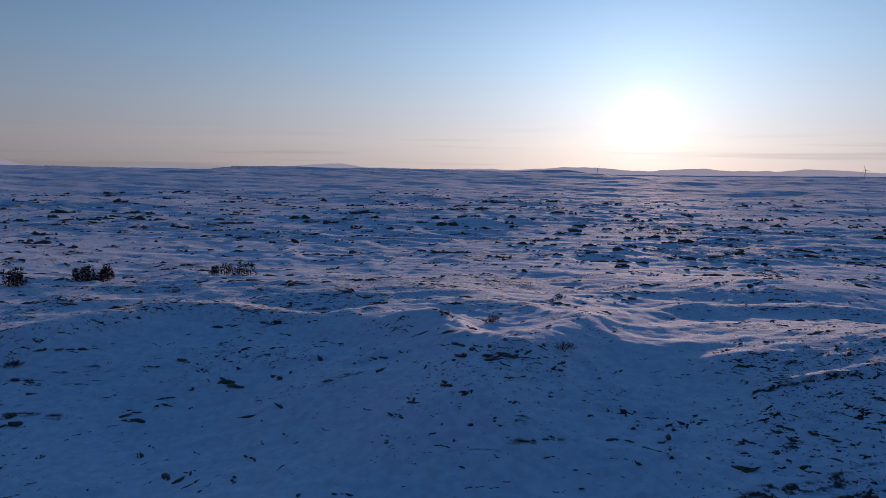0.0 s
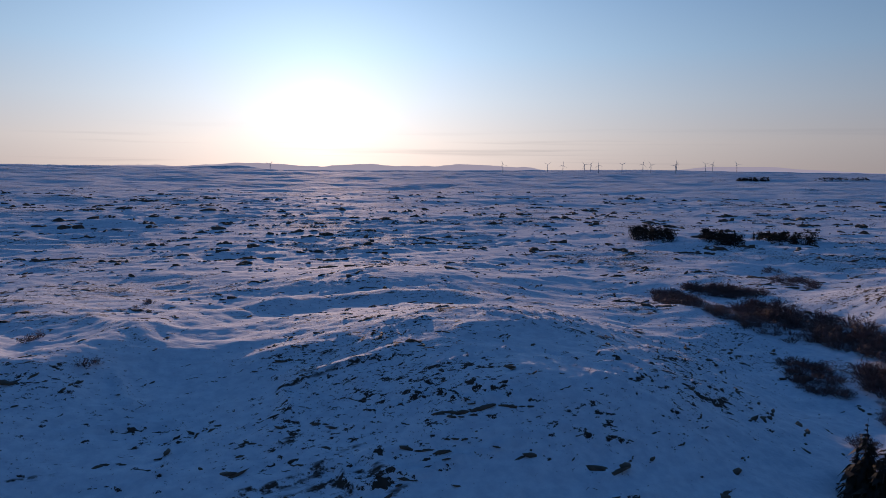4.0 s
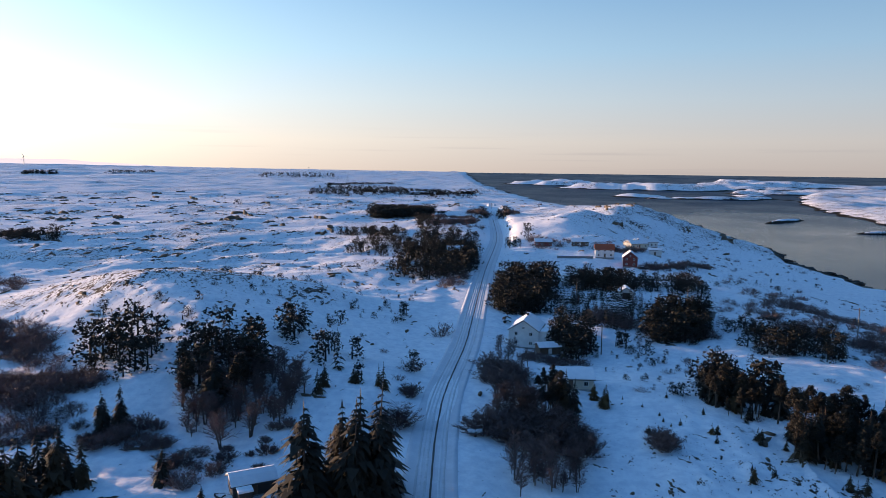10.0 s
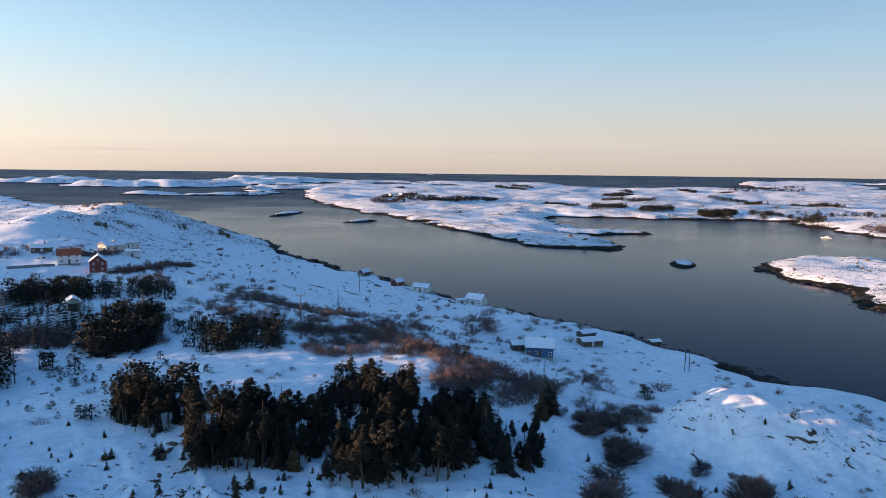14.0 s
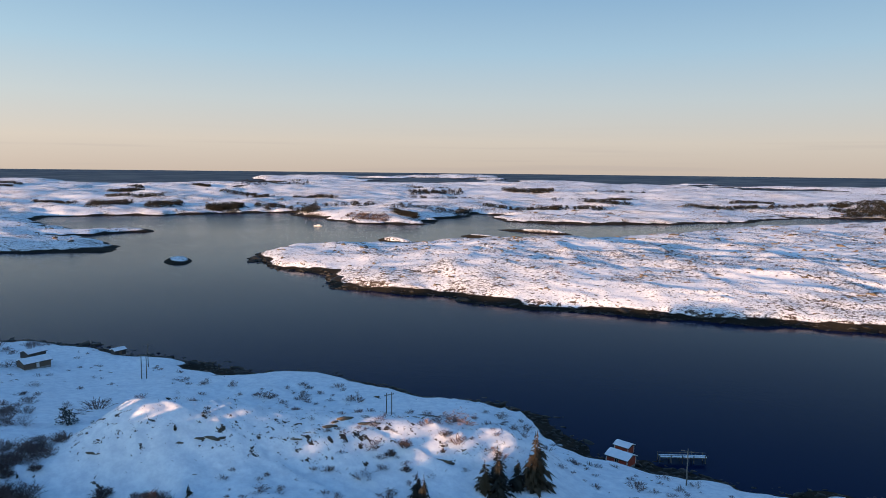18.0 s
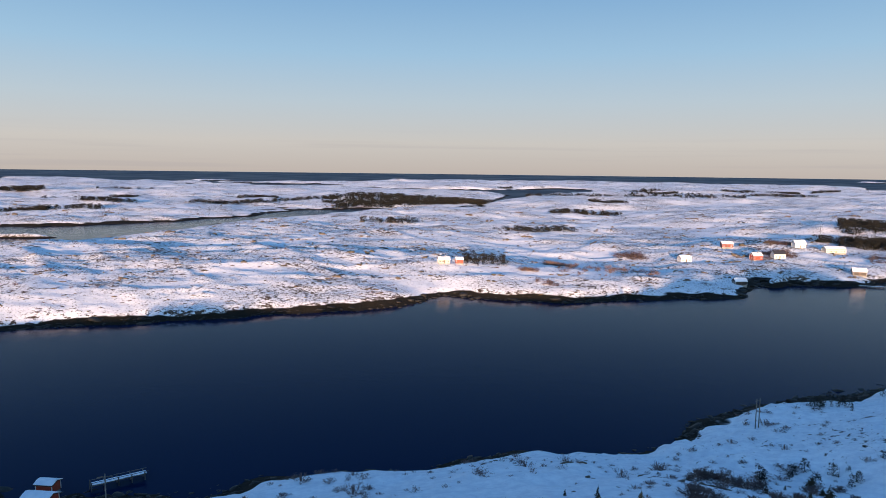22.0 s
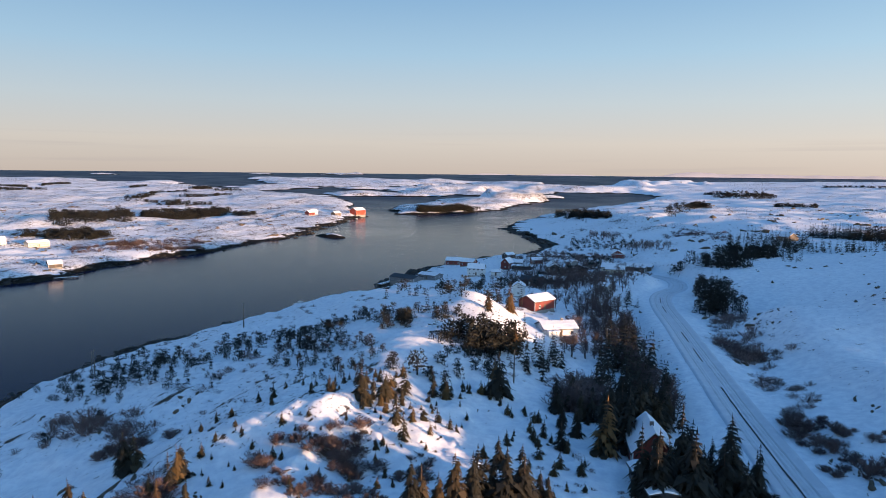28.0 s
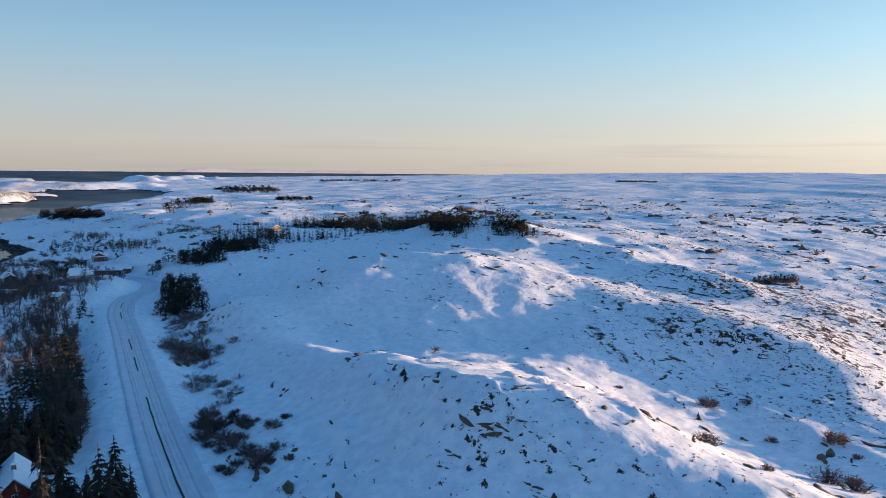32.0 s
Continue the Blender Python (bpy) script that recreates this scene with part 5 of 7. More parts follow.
def jetty(label, x, y, turn, l, w, deck=1.5):
    root = new("jetty")
    root.matrix_basis = pose(x, y, 0, 0, 0, turn)
    tagged(root, label, "jetty")
    n = int(l / 0.9)
    pm = bpy.data.meshes.new("plank")
    bm = boxed((0.02, -w / 2, deck - 0.12), (0.86, w / 2, deck))
    bm.to_mesh(pm)
    bm.free()
    pm.materials.append(M_PLANK)
    for k in range(n):
        part("plank", pm, None, root).matrix_basis = pose(k * 0.9, 0, 0)
    for k in range(int(l / 3) + 1):
        for v in (-1, 1):
            bm = bmesh.new()
            tube(bm, (k * 3 + 0.1, v * w * 0.45, -3.5), (k * 3 + 0.1, v * w * 0.45, deck + 0.75), 0.13, 0.12, 6)
            part("post", bm, M_PLANK, root)
    for v in (-1, 1):
        part("rail", boxed((0, v * w * 0.45 - 0.05, deck + 0.6), (l, v * w * 0.45 + 0.05, deck + 0.7)), M_PLANK, root)
    part("snow_cover", boxed((0.3, -w * 0.36, deck + 0.005), (l - 0.3, w * 0.36, deck + 0.16), 0.07), M_SNOW, root, "snow lying on the planks")


jetty("snowy wooden jetty on posts beside a red boathouse", 82, -264, -158, 13, 2.4)
jetty("long dark quay on posts at the harbour", -395, -262, 165, 34, 5, 1.8)
jetty("dark quay before the warehouses", -420, -268, 175, 26, 5, 1.8)
jetty("small floating jetty below the far boathouse", -362, -488, 150, 16, 3, 0.8)


def boat(label, x, y, turn, l=8.0, cabin=True):
    root = new("boat")
    root.matrix_basis = pose(x, y, 0, 0, 0, turn)
    tagged(root, label, "boat")
    bm = bmesh.new()
    rows = []
    for k in range(7):
        f = k / 6
        half = l * 0.15 * (1 - max(0, f - 0.45) ** 2 * 3.2)
        keel = -0.35 + 0.3 * max(0, f - 0.6)
        rows.append([bm.verts.new((l * (f - 0.5), yy, zz)) for yy, zz in ((-half, 0.75 + 0.35 * f * f), (-half * 0.75, 0.05), (0, keel), (half * 0.75, 0.05), (half, 0.75 + 0.35 * f * f))])
    for a, b in zip(rows, rows[1:]):
        for i in range(4):
            bm.faces.new((a[i], a[i + 1], b[i + 1], b[i]))
        bm.faces.new((a[4], a[0], b[0], b[4]))
    bm.faces.new(rows[0][::-1])
    bm.faces.new(rows[-1])
    bmesh.ops.recalc_face_normals(bm, faces=bm.faces[:])
    part("hull", bm, M_HULL, root)
    if cabin:
        part("cabin", boxed((-l * 0.22, -l * 0.09, 0.7), (l * 0.12, l * 0.09, 2.3), 0.12), M_HULL, root)
        part("windscreen", boxed((l * 0.11, -l * 0.08, 1.55), (l * 0.135, l * 0.08, 2.05)), M_GLASS, root)


boat("white cabin boat moored off the harbour", -345, -283, 95, 9)
boat("small white boat far out by the islands", 600, -880, 20, 12)
boat("dark open boat near the red boathouse", -1010, -575, 40, 12)


# ---- poles, sign, trailer ----
def power_pole(label, x, y, h=9.5, turn=0.0, legs=1):
    z = floor_at(x, y)
    root = new("utility_pole")
    root.matrix_basis = pose(x, y, z - 0.3, 0, 0, turn)
    tagged(root, label, "utility pole", "utility poles")
    for k in range(legs):
        bm = bmesh.new()
        u = (k - (legs - 1) / 2) * 1.6
        tube(bm, (u, 0, 0), (u, 0, h), 0.17, 0.12, 8)
        part("shaft", bm, M_PLANK, root)
    arm = part("crossarm", boxed((-1.5, -0.07, h - 0.7), (1.5, 0.07, h - 0.52)), M_PLANK, root)
    for u in (-1.35, 0.0, 1.35):
        bm = bmesh.new()
        tube(bm, (u, 0, h - 0.52), (u, 0, h - 0.28), 0.05, 0.035, 6)
        part("insulator", bm, M_GLASS, arm)


for px, py, ph, pt, legs in ((148, -235, 10, 60, 2), (-209, -226, 9, 30, 2), (-160, -246, 9, 20, 2), (247, -246, 9, 60, 2), (-93, -252, 9, 20, 2)):
    power_pole("pair of grey wooden poles with a crossarm in the snow", px, py, ph, pt, legs)
for px, py, ph, pt in ((268, -39, 9, 80), (328, -34, 11, 80), (330, -74, 9, 70), (73, -238, 9, 0), (262, -262, 9, 60), (-214, -98, 8, 10), (300, -120, 9, 60),
                       (-300, -112, 9, 0), (-470, -150, 9, 0), (420, -190, 9, 60), (-150, -112, 8, 0)):
    power_pole("single grey wooden utility pole with a crossarm", px, py, ph, pt)

root = new("road_sign")
root.matrix_basis = pose(233, -8, floor_at(233, -8) - 0.2)
tagged(root, "small round road sign on a thin grey post", "road sign")
bm = bmesh.new()
tube(bm, (0, 0, 0), (0, 0, 2.6), 0.035, 0.035, 8)
part("post", bm, WALLS["grey"], root)
bm = bmesh.new()
tube(bm, (-0.02, 0, 2.3), (0.02, 0, 2.3), 0.32, 0.32, 20)
part("disc", bm, M_TRIM, root)

root = new("trailer")
root.matrix_basis = pose(194, -10.5, floor_at(194, -10.5), 0, 0, -80)
tagged(root, "snow-covered flat trailer parked beside the road", "trailer")
part("bed", boxed((-1.5, -0.75, 0.5), (1.5, 0.75, 0.75), 0.03), WALLS["grey"], root)
part("snow_cover", boxed((-1.45, -0.7, 0.75), (1.45, 0.7, 1.05), 0.1), M_SNOW, root, "slab of snow on the bed")
part("drawbar", boxed((1.5, -0.05, 0.55), (2.5, 0.05, 0.65)), WALLS["dark"], root)
for v in (-1, 1):
    bm = bmesh.new()
    tube(bm, (0, v * 0.78, 0.3), (0, v * 0.95, 0.3), 0.32, 0.32, 14)
    part("wheel", bm, WALLS["dark"], root)

def car(label, x, y, turn, colour):
    root = new("car")
    root.matrix_basis = pose(x, y, floor_at(x, y) + 0.05, 0, 0, turn)
    tagged(root, label, "car")
    part("body", prism([(-0.85, 0.35), (0.85, 0.35), (0.88, 0.8), (0.8, 0.95), (-0.8, 0.95), (-0.88, 0.8)], -2.15, 2.15), WALLS[colour], root)
    bm = boxed((-1.5, -0.76, 0.95), (0.7, 0.76, 1.5))
    for v in bm.verts:
        if v.co.z > 1.2:
            v.co.x, v.co.y = v.co.x * 0.74 - 0.1, v.co.y * 0.82
    part("cabin", bm, M_GLASS, root)
    part("snow_cover", boxed((-1.2, -0.6, 1.5), (0.42, 0.6, 1.62), 0.04), M_SNOW, root, "snow on the car roof")
    for u in (-1.35, 1.35):
        for v in (-0.82, 0.82):
            bm = bmesh.new()
            tube(bm, (u, v - 0.1, 0.32), (u, v + 0.1, 0.32), 0.33, 0.33, 14)
            wheel = part("wheel", bm, WALLS["dark"], root)
            bm = bmesh.new()
            tube(bm, (u, v - 0.11, 0.32), (u, v + 0.11, 0.32), 0.19, 0.19, 10)
            part("rim", bm, WALLS["grey"], wheel)
    for v in (-0.6, 0.6):
        part("headlight", boxed((2.12, v - 0.15, 0.65), (2.18, v + 0.15, 0.8)), M_TRIM, root)


car("dark car with snow on its roof beside a red house", 440, -72, -80, "dark")
car("grey parked car with a snowy roof by a village house", -386, -104, 40, "grey")

# long garden fence before the orange-roofed house
root = new("garden_fence")
root.matrix_basis = pose(458, -38, floor_at(458, -38), 0, 0, -82)
tagged(root, "long low grey boarded garden fence in the snow", "fence")
for k in range(8):
    part("fence_panel", boxed((-10 + 2.5 * k + 0.06, -0.04, 0), (-10 + 2.5 * k + 2.44, 0.04, 1.3)), WALLS["grey"], root)
    part("post", boxed((-10 + 2.5 * k - 0.06, -0.06, -0.5), (-10 + 2.5 * k + 0.06, 0.06, 1.4)), M_PLANK, root)


# clipped hedge round the cottage garden
root = new("hedge")
tagged(root, "dark clipped evergreen hedge along a cottage garden", "hedge")
hr = random.Random(77)
for (ax, ay), (bx, by) in (((-116, -70), (-108, -62)), ((-108, -62), (-98, -66))):
    for k in range(6):
        f = (k + 0.5) / 6
        px, py = ax + (bx - ax) * f, ay + (by - ay) * f
        bm = bmesh.new()
        for _ in range(5):
            needle_clump(bm, hr, Vector((px + hr.uniform(-0.7, 0.7), py + hr.uniform(-0.7, 0.7), floor_at(px, py) + hr.uniform(0.4, 1.7))), 0.75, 60, 0.9)
        part("hedge_plant", bm, M_SPRUCE, root)


# ---- the yard of the cabin ----
M_LOG = two_tone("weathered_wood", (0.05, 0.04, 0.032), (0.13, 0.10, 0.08), 2.0, 0.85)


def picnic_table(x, y, turn):
    root = new("picnic_table")
    root.matrix_basis = pose(x, y, floor_at(x, y), 0, 0, turn)
    tagged(root, "weathered wooden picnic table half buried in snow", "picnic table", "picnic tables by the cabin")
    for k in range(5):
        part("table_plank", boxed((-0.95, -0.38 + 0.155 * k, 0.72), (0.95, -0.24 + 0.155 * k, 0.76), 0.01), M_LOG, root)
    for v in (-0.72, 0.72):
        part("bench_plank", boxed((-0.95, v - 0.13, 0.42), (0.95, v + 0.13, 0.46), 0.01), M_LOG, root)
    for u in (-0.7, 0.7):
        for v in (-1, 1):
            bm = bmesh.new()
            tube(bm, (u, v * 0.75, -0.1), (u, v * 0.28, 0.72), 0.06, 0.06, 4)
            part("leg", bm, M_LOG, root)
        part("brace", boxed((u - 0.04, -0.8, 0.36), (u + 0.04, 0.8, 0.42), 0.01), M_LOG, root)
    part("snow_cap", boxed((-0.9, -0.34, 0.765), (0.9, 0.36, 0.86), 0.04), M_SNOW, root, "patch of settled snow")


for px, py, turn in ((164, 18, 20), (160, 19, 65), (161.5, 15, -15)):
    picnic_table(px, py, turn)


def upturned_dinghy(x, y, turn):
    root = new("dinghy")
    root.matrix_basis = pose(x, y, floor_at(x, y), 0, 0, turn)
    tagged(root, "dark open dinghy filled with snow beside a cabin", "dinghy")
    outer, inner = bmesh.new(), bmesh.new()
    for bm, grow_by, floor_z in ((outer, 1.0, 0.0), (inner, 0.9, 0.3)):
        rows = []
        for i in range(9):
            u = i / 8
            wide = 0.75 * math.sin(math.pi * min(1.0, 0.25 + 0.75 * u)) ** 0.6 * grow_by if u < 1 else 0.03
            rows.append([bm.verts.new((-1.7 + 3.4 * u * grow_by, s * wide, z)) for s, z in ((-1, 0.62), (-0.6, 0.15 + floor_z), (0.6, 0.15 + floor_z), (1, 0.62))])
        for p, q in zip(rows, rows[1:]):
            for j in range(3):
                bm.faces.new((p[j], p[j + 1], q[j + 1], q[j]))
    part("hull", outer, WALLS["dark"], root)
    part("snow_fill", inner, M_SNOW, root)
    part("thwart", boxed((-0.3, -0.66, 0.5), (0.0, 0.66, 0.55), 0.01), M_LOG, root)


upturned_dinghy(164, 25.5, 75)
wall = new("log_stack")
wall.matrix_basis = pose(155, 26.5, floor_at(155, 26.5), 0, 0, -106)
tagged(wall, "long low stack of dark logs lying in the snow", "log stack")
for k, (v, z, cut) in enumerate(((-0.35, 0.15, 0), (0.0, 0.18, 0.3), (0.35, 0.15, 0.1), (-0.17, 0.46, 0.5), (0.18, 0.47, 0.2), (0.0, 0.75, 0.9))):
    bm = bmesh.new()
    tube(bm, (-3.7 + cut, v, z), (3.7 - 0.6 * cut, v, z), 0.19, 0.15, 8)
    part("log", bm, M_LOG, wall)
fallen = new("fallen_log")
fallen.matrix_basis = pose(150, 38, floor_at(150, 38), 0, 0, 25)
tagged(fallen, "dark fallen log with broken limbs on the snow", "log")
bm = bmesh.new()
tube(bm, (-1.8, 0, 0.18), (1.8, 0.1, 0.15), 0.2, 0.1, 8)
part("stem", bm, M_LOG, fallen)
for u, v in ((-0.6, 0.7), (0.3, -0.6), (1.0, 0.5)):
    bm = bmesh.new()
    tube(bm, (u, 0, 0.2), (u + 0.4, v, 0.4), 0.06, 0.02, 5)
    part("limb", bm, M_LOG, fallen)
crate = new("snowy_crate")
crate.matrix_basis = pose(153, 25, floor_at(153, 25), 0, 0, 30)
tagged(crate, "low boarded crate under a thick white snow cap", "crate")
for k in range(3):
    part("board", boxed((-0.9, -0.65, 0.02 + 0.25 * k), (0.9, 0.65, 0.24 + 0.25 * k), 0.02), M_LOG, crate)
part("snow_cap", boxed((-0.98, -0.72, 0.76), (0.98, 0.72, 1.0), 0.09), M_SNOW, crate)


# ---- wind farm, mast, mountains ----
M_TOWER = paint("turbine_white", (0.55, 0.55, 0.55), 0.5)


def turbine(heading, dist, spin, h=47.0):
    x, y = 44 + dist * math.sin(radians(heading)), -5 + dist * math.cos(radians(heading))
    root = new("wind_turbine")
    root.matrix_basis = pose(x, y, floor_at(x, y) - 2, 0, 0, -heading + 180)
    tagged(root, "distant white three-bladed wind turbine on the skyline", "wind turbine", "wind farm")
    bm = bmesh.new()
    tube(bm, (0, 0, 0), (0, 0, h), 2.0, 1.1, 10)
    part("tower", bm, M_TOWER, root)
    part("nacelle", boxed((-1.4, -3, h - 1.2), (1.4, 4, h + 1.6), 0.4), M_TOWER, root)
    for k in range(3):
        a = radians(spin + 120 * k)
        d = Vector((math.sin(a), 0, math.cos(a)))
        s = Vector((math.cos(a), 0, -math.sin(a)))
        bm = bmesh.new()
        hub = Vector((0, 4.4, h + 0.2))
        v = [bm.verts.new(hub + d * u + s * w + Vector((0, t, 0))) for u, w, t in ((1, -0.8, 0), (7, -1.0, 0), (25, -0.2, 0), (25, 0.2, 0.1), (7, 1.0, 0.5), (1, 0.8, 0.6))]
        bm.faces.new(v)
        e = bmesh.ops.extrude_face_region(bm, geom=bm.faces[:])
        bmesh.ops.translate(bm, vec=(0, 0.5, 0), verts=[q for q in e["geom"] if isinstance(q, bmesh.types.BMVert)])
        bmesh.ops.recalc_face_normals(bm, faces=bm.faces[:])
        part("blade", bm, M_TOWER, root)


for i, (a, d) in enumerate(((33.2, 4000), (36.8, 4300), (38.0, 4000), (39.7, 4300), (40.2, 4400), (40.8, 4200), (42.6, 4000), (44.2, 4400), (44.8, 4300), (46.6, 4100), (46.7, 4500), (48.8, 4400), (49.3, 4500), (51.0, 4500), (14.6, 4300))):
    turbine(a, d, 17 + 47 * i)

root = new("radio_mast")
mx, my = 3900.0, 1330.0
root.matrix_basis = pose(mx, my, floor_at(mx, my) - 1)
tagged(root, "thin far-off radio mast on the skyline", "mast")
bm = bmesh.new()
tube(bm, (0, 0, 0), (0, 0, 34), 1.2, 0.5, 6)
part("shaft", bm, WALLS["dark"], root)
part("antenna_box", boxed((-2, -2, 20), (2, 2, 24), 0.3), WALLS["grey"], root)


def mountains():
    for name, a0, a1, r, low, high, seed, glow in (("mountain_backdrop", -36, 62, 4885.0, 78, 46, 3, 0.6), ("mountain_backdrop", -112, -72, 4880.0, 60, 34, 5, 0.2)):
        m = Mat("mountains_haze_glow", 1.0).base((0.35, 0.35, 0.42))
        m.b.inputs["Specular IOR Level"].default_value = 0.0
        # distance haze is put in as pale self-glow, stronger on the first range
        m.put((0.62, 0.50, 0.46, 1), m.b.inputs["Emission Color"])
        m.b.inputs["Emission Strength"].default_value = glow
        a = np.radians(np.linspace(a0, a1, 420))
        ends = smooth(a[0], a[0] + 0.15, a) * smooth(a[-1], a[-1] - 0.15, a)
        top = low + ends * high * np.clip(0.45 + 0.55 * fbm(a * 9, a * 0 + seed, 1.0, 5, 201 + seed), 0, 1.2)
        rows = [np.stack([HUB[0] + r * np.sin(a), HUB[1] + r * np.cos(a), a * 0], -1), np.stack([HUB[0] + r * np.sin(a), HUB[1] + r * np.cos(a), top], -1),
                np.stack([HUB[0] + (r + 14) * np.sin(a), HUB[1] + (r + 14) * np.cos(a), a * 0], -1)]
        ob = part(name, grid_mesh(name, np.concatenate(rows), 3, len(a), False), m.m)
        tagged(ob, "mountain range on the horizon, its haze put in as a pale glow", "mountains", kind="structure")


mountains()


# groves: kind, middle, half sides, count, heights
grove("pine", 218, 78, 0, -10, 14, 8, 11, 9, 12)
grove("pine", 208, 47, 4, -8, 16, 7, 11, 9, 13)
grove("birch", 202, 38, 5, -10, 18, 8, 45, 5, 9)
grove("pine", 229, 26, 2, -4, 10, 2, 3, 7, 10)
grove("spruce", 166, 8, 2, -7, 5, 1, 9, 13, 17)
grove("spruce", 154, 56, 2, -4, 4, 4, 7, 12, 15)
grove("spruce", 144, 60, 3, -4, 2, 2, 4, 9, 12)
grove("spruce", 166, 56, 2, -6, 4, 2, 6, 8, 11)
grove("spruce", 184, 58, 0, -3, 5, 3, 3, 7, 9)
grove("bush", 208, 92, -2, -8, 22, 17, 30, 2, 4)
grove("bush", 246, 154, 0, -10, 14, 13, 42, 2.5, 4.5)
grove("bush", 237, 122, -3, -14, 10, 8, 30, 2.5, 5)
grove("bush", 232, 181, 2, -4, 16, 19, 23, 2, 4)
grove("bush", 265, 192, 4, -14, 7, 7, 27, 2, 3.5)
grove("bush", 227, 148, 6, -14, 12, 12, 27, 2, 3)
grove("bush", 192, 105, 0, -8, 8, 8, 23, 1.5, 2.5)
grove("bush", 184, 74, 3, -8, 6, 4, 30, 1.5, 3)
grove("bush", 182, 54, 2, -7, 5, 3, 14, 2, 3.5)
grove("bush", 179, 32, 4, -11, 9, 4, 14, 1.5, 3)
grove("bush", 334, 212, 4, -10, 32, 28, 19, 2, 3)
grove("pine", 420, 386, 5, -16, 28, 30, 54, 6, 10)
grove("pine", 449, 346, 11, -8, 28, 26, 46, 6, 10)
grove("pine", 500, 334, 7, -21, 24, 18, 56, 5, 9)
grove("pine", 497, 62, -1, -42, 51, 10, 110, 6, 9)
grove("pine", 418, 30, 8, -22, 44, 6, 90, 8, 11)
grove("pine", 352, -14, 6, -11, 38, 0, 80, 8, 12)
grove("spruce", 322, -42, 4, -16, 28, -2, 84, 6, 10)
grove("pine", 305, -67, 4, -10, 18, -3, 74, 6, 10)
grove("pine", 274, -32, 2, -4, 20, -2, 9, 7, 10)
grove("bush", 234, -13, 2, -4, 7, 0, 27, 2, 3.5)
grove("birch", 202, -16, 2, -5, 10, 0, 14, 4, 6)
grove("birch", 180, -24, 2, -6, 7, 0, 22, 5, 8)
grove("pine", 208, -26, 0, -2, 4, 0, 2, 6, 8)
grove("pine", 800, 132, 25, -28, 62, 12, 70, 7, 10)
grove("pine", 1936, 488, 118, -103, 280, 76, 90, 6, 9)
grove("pine", 872, 40, -11, -17, 102, 8, 20, 5, 8)
grove("pine", 3252, 1154, 229, -104, 312, 114, 50, 6, 9)
grove("pine", 1972, 253, 104, -77, 288, 41, 40, 5, 8)
grove("bush", 698, 64, -2, -22, 88, 11, 38, 2, 4)
grove("pine", 2861, 1764, 94, -56, 112, 71, 26, 5, 9)
grove("pine", 2561, 1950, 93, -6, 101, 79, 20, 6, 10)
grove("pine", 504, -2, -12, -6, 14, 0, 8, 4, 7)
grove("pine", 226, -66, -4, -8, 14, -2, 42, 6, 10)
grove("pine", 200, -80, -1, -11, 10, -3, 60, 6, 10)
grove("pine", 204, -104, -2, -10, 16, -8, 64, 6, 10)
grove("pine", 184, -101, -2, -12, 8, -4, 56, 6, 10)
grove("pine", 190, -117, -1, -7, 10, -6, 36, 6, 10)
grove("pine", 182, -126, 0, -6, 6, -4, 16, 5, 8)
grove("pine", 281, -96, -5, -13, 10, -2, 34, 5, 8)
grove("bush", 274, -134, 6, -24, 15, -7, 40, 1.8, 3.2)
grove("bush", 312, -123, -4, -15, 12, -4, 22, 1.5, 2.5)
grove("bush", 249, -136, 2, -9, 7, -4, 16, 2, 3.5)
grove("bush", 218, -136, -2, -8, 6, -4, 24, 2, 3.5)
grove("bush", 208, -148, 2, -9, 8, -6, 16, 2, 3.5)
grove("bush", 327, -208, 10, -15, 32, -21, 16, 3, 5)
grove("bush", 409, -233, 10, -23, 53, -30, 20, 1.5, 3)
grove("bush", 192, -159, 0, -10, 6, -5, 22, 1.5, 2.5)
grove("bush", 343, -106, 4, -20, 14, -3, 18, 1.5, 2.5)
grove("bush", 354, -273, 19, -40, 38, -31, 24, 1.5, 2.5)
grove("bush", 236, -146, 4, -10, 7, -4, 10, 1.5, 2.5)
grove("bush", 178, -150, 0, -4, 6, -6, 7, 2, 3.5)
grove("bush", 234, -187, 8, -16, 18, -17, 12, 1.5, 2.5)
grove("bush", 250, -61, -4, -10, 17, -2, 4, 1.5, 2)
grove("bush", 506, -52, 10, -28, 24, 0, 24, 2, 4)
grove("bush", 450, -106, 15, -24, 40, -6, 16, 1.5, 2.5)
grove("pine", 478, 40, -4, -11, 46, 9, 30, 6, 9)
grove("bush", 255, -149, -8, -13, 40, -18, 34, 1.6, 2.8)
grove("bush", 192, -161, -6, -6, 8, -6, 20, 1.6, 2.8)
grove("bush", 223, -183, 0, -5, 12, -9, 8, 1.5, 2.5)
grove("bush", 336, -278, 2, -28, 22, -18, 16, 1.5, 2.5)
grove("bush", 156, -160, -2, -2, 5, -5, 5, 2, 3.5)
grove("bush", 158, -144, 0, -2, 3, -2, 4, 2, 3.5)
grove("bush", 126, -241, -6, -36, 8, -25, 24, 1, 2)
grove("bush", 190, -206, -4, -3, 17, -16, 8, 2, 3)
grove("bush", 185, -259, -11, -6, 8, -11, 16, 1, 2)
grove("bush", 118, -245, -11, -14, 8, -24, 12, 1, 2)
grove("young", -158, -234, 1, 22, -30, -22, 46, 2.5, 5)
grove("young", -68, -204, -8, 6, -10, -12, 8, 2, 4)
grove("bush", -110, -200, -4, 6, -8, -7, 18, 1.5, 3)
grove("bush", -52, -203, -12, 2, -11, -15, 14, 1.5, 2.5)
grove("bush", -104, -182, -2, 2, -10, -7, 14, 1.5, 3)
grove("pine", -124, -258, -3, 6, -6, -6, 10, 2.5, 4.5)
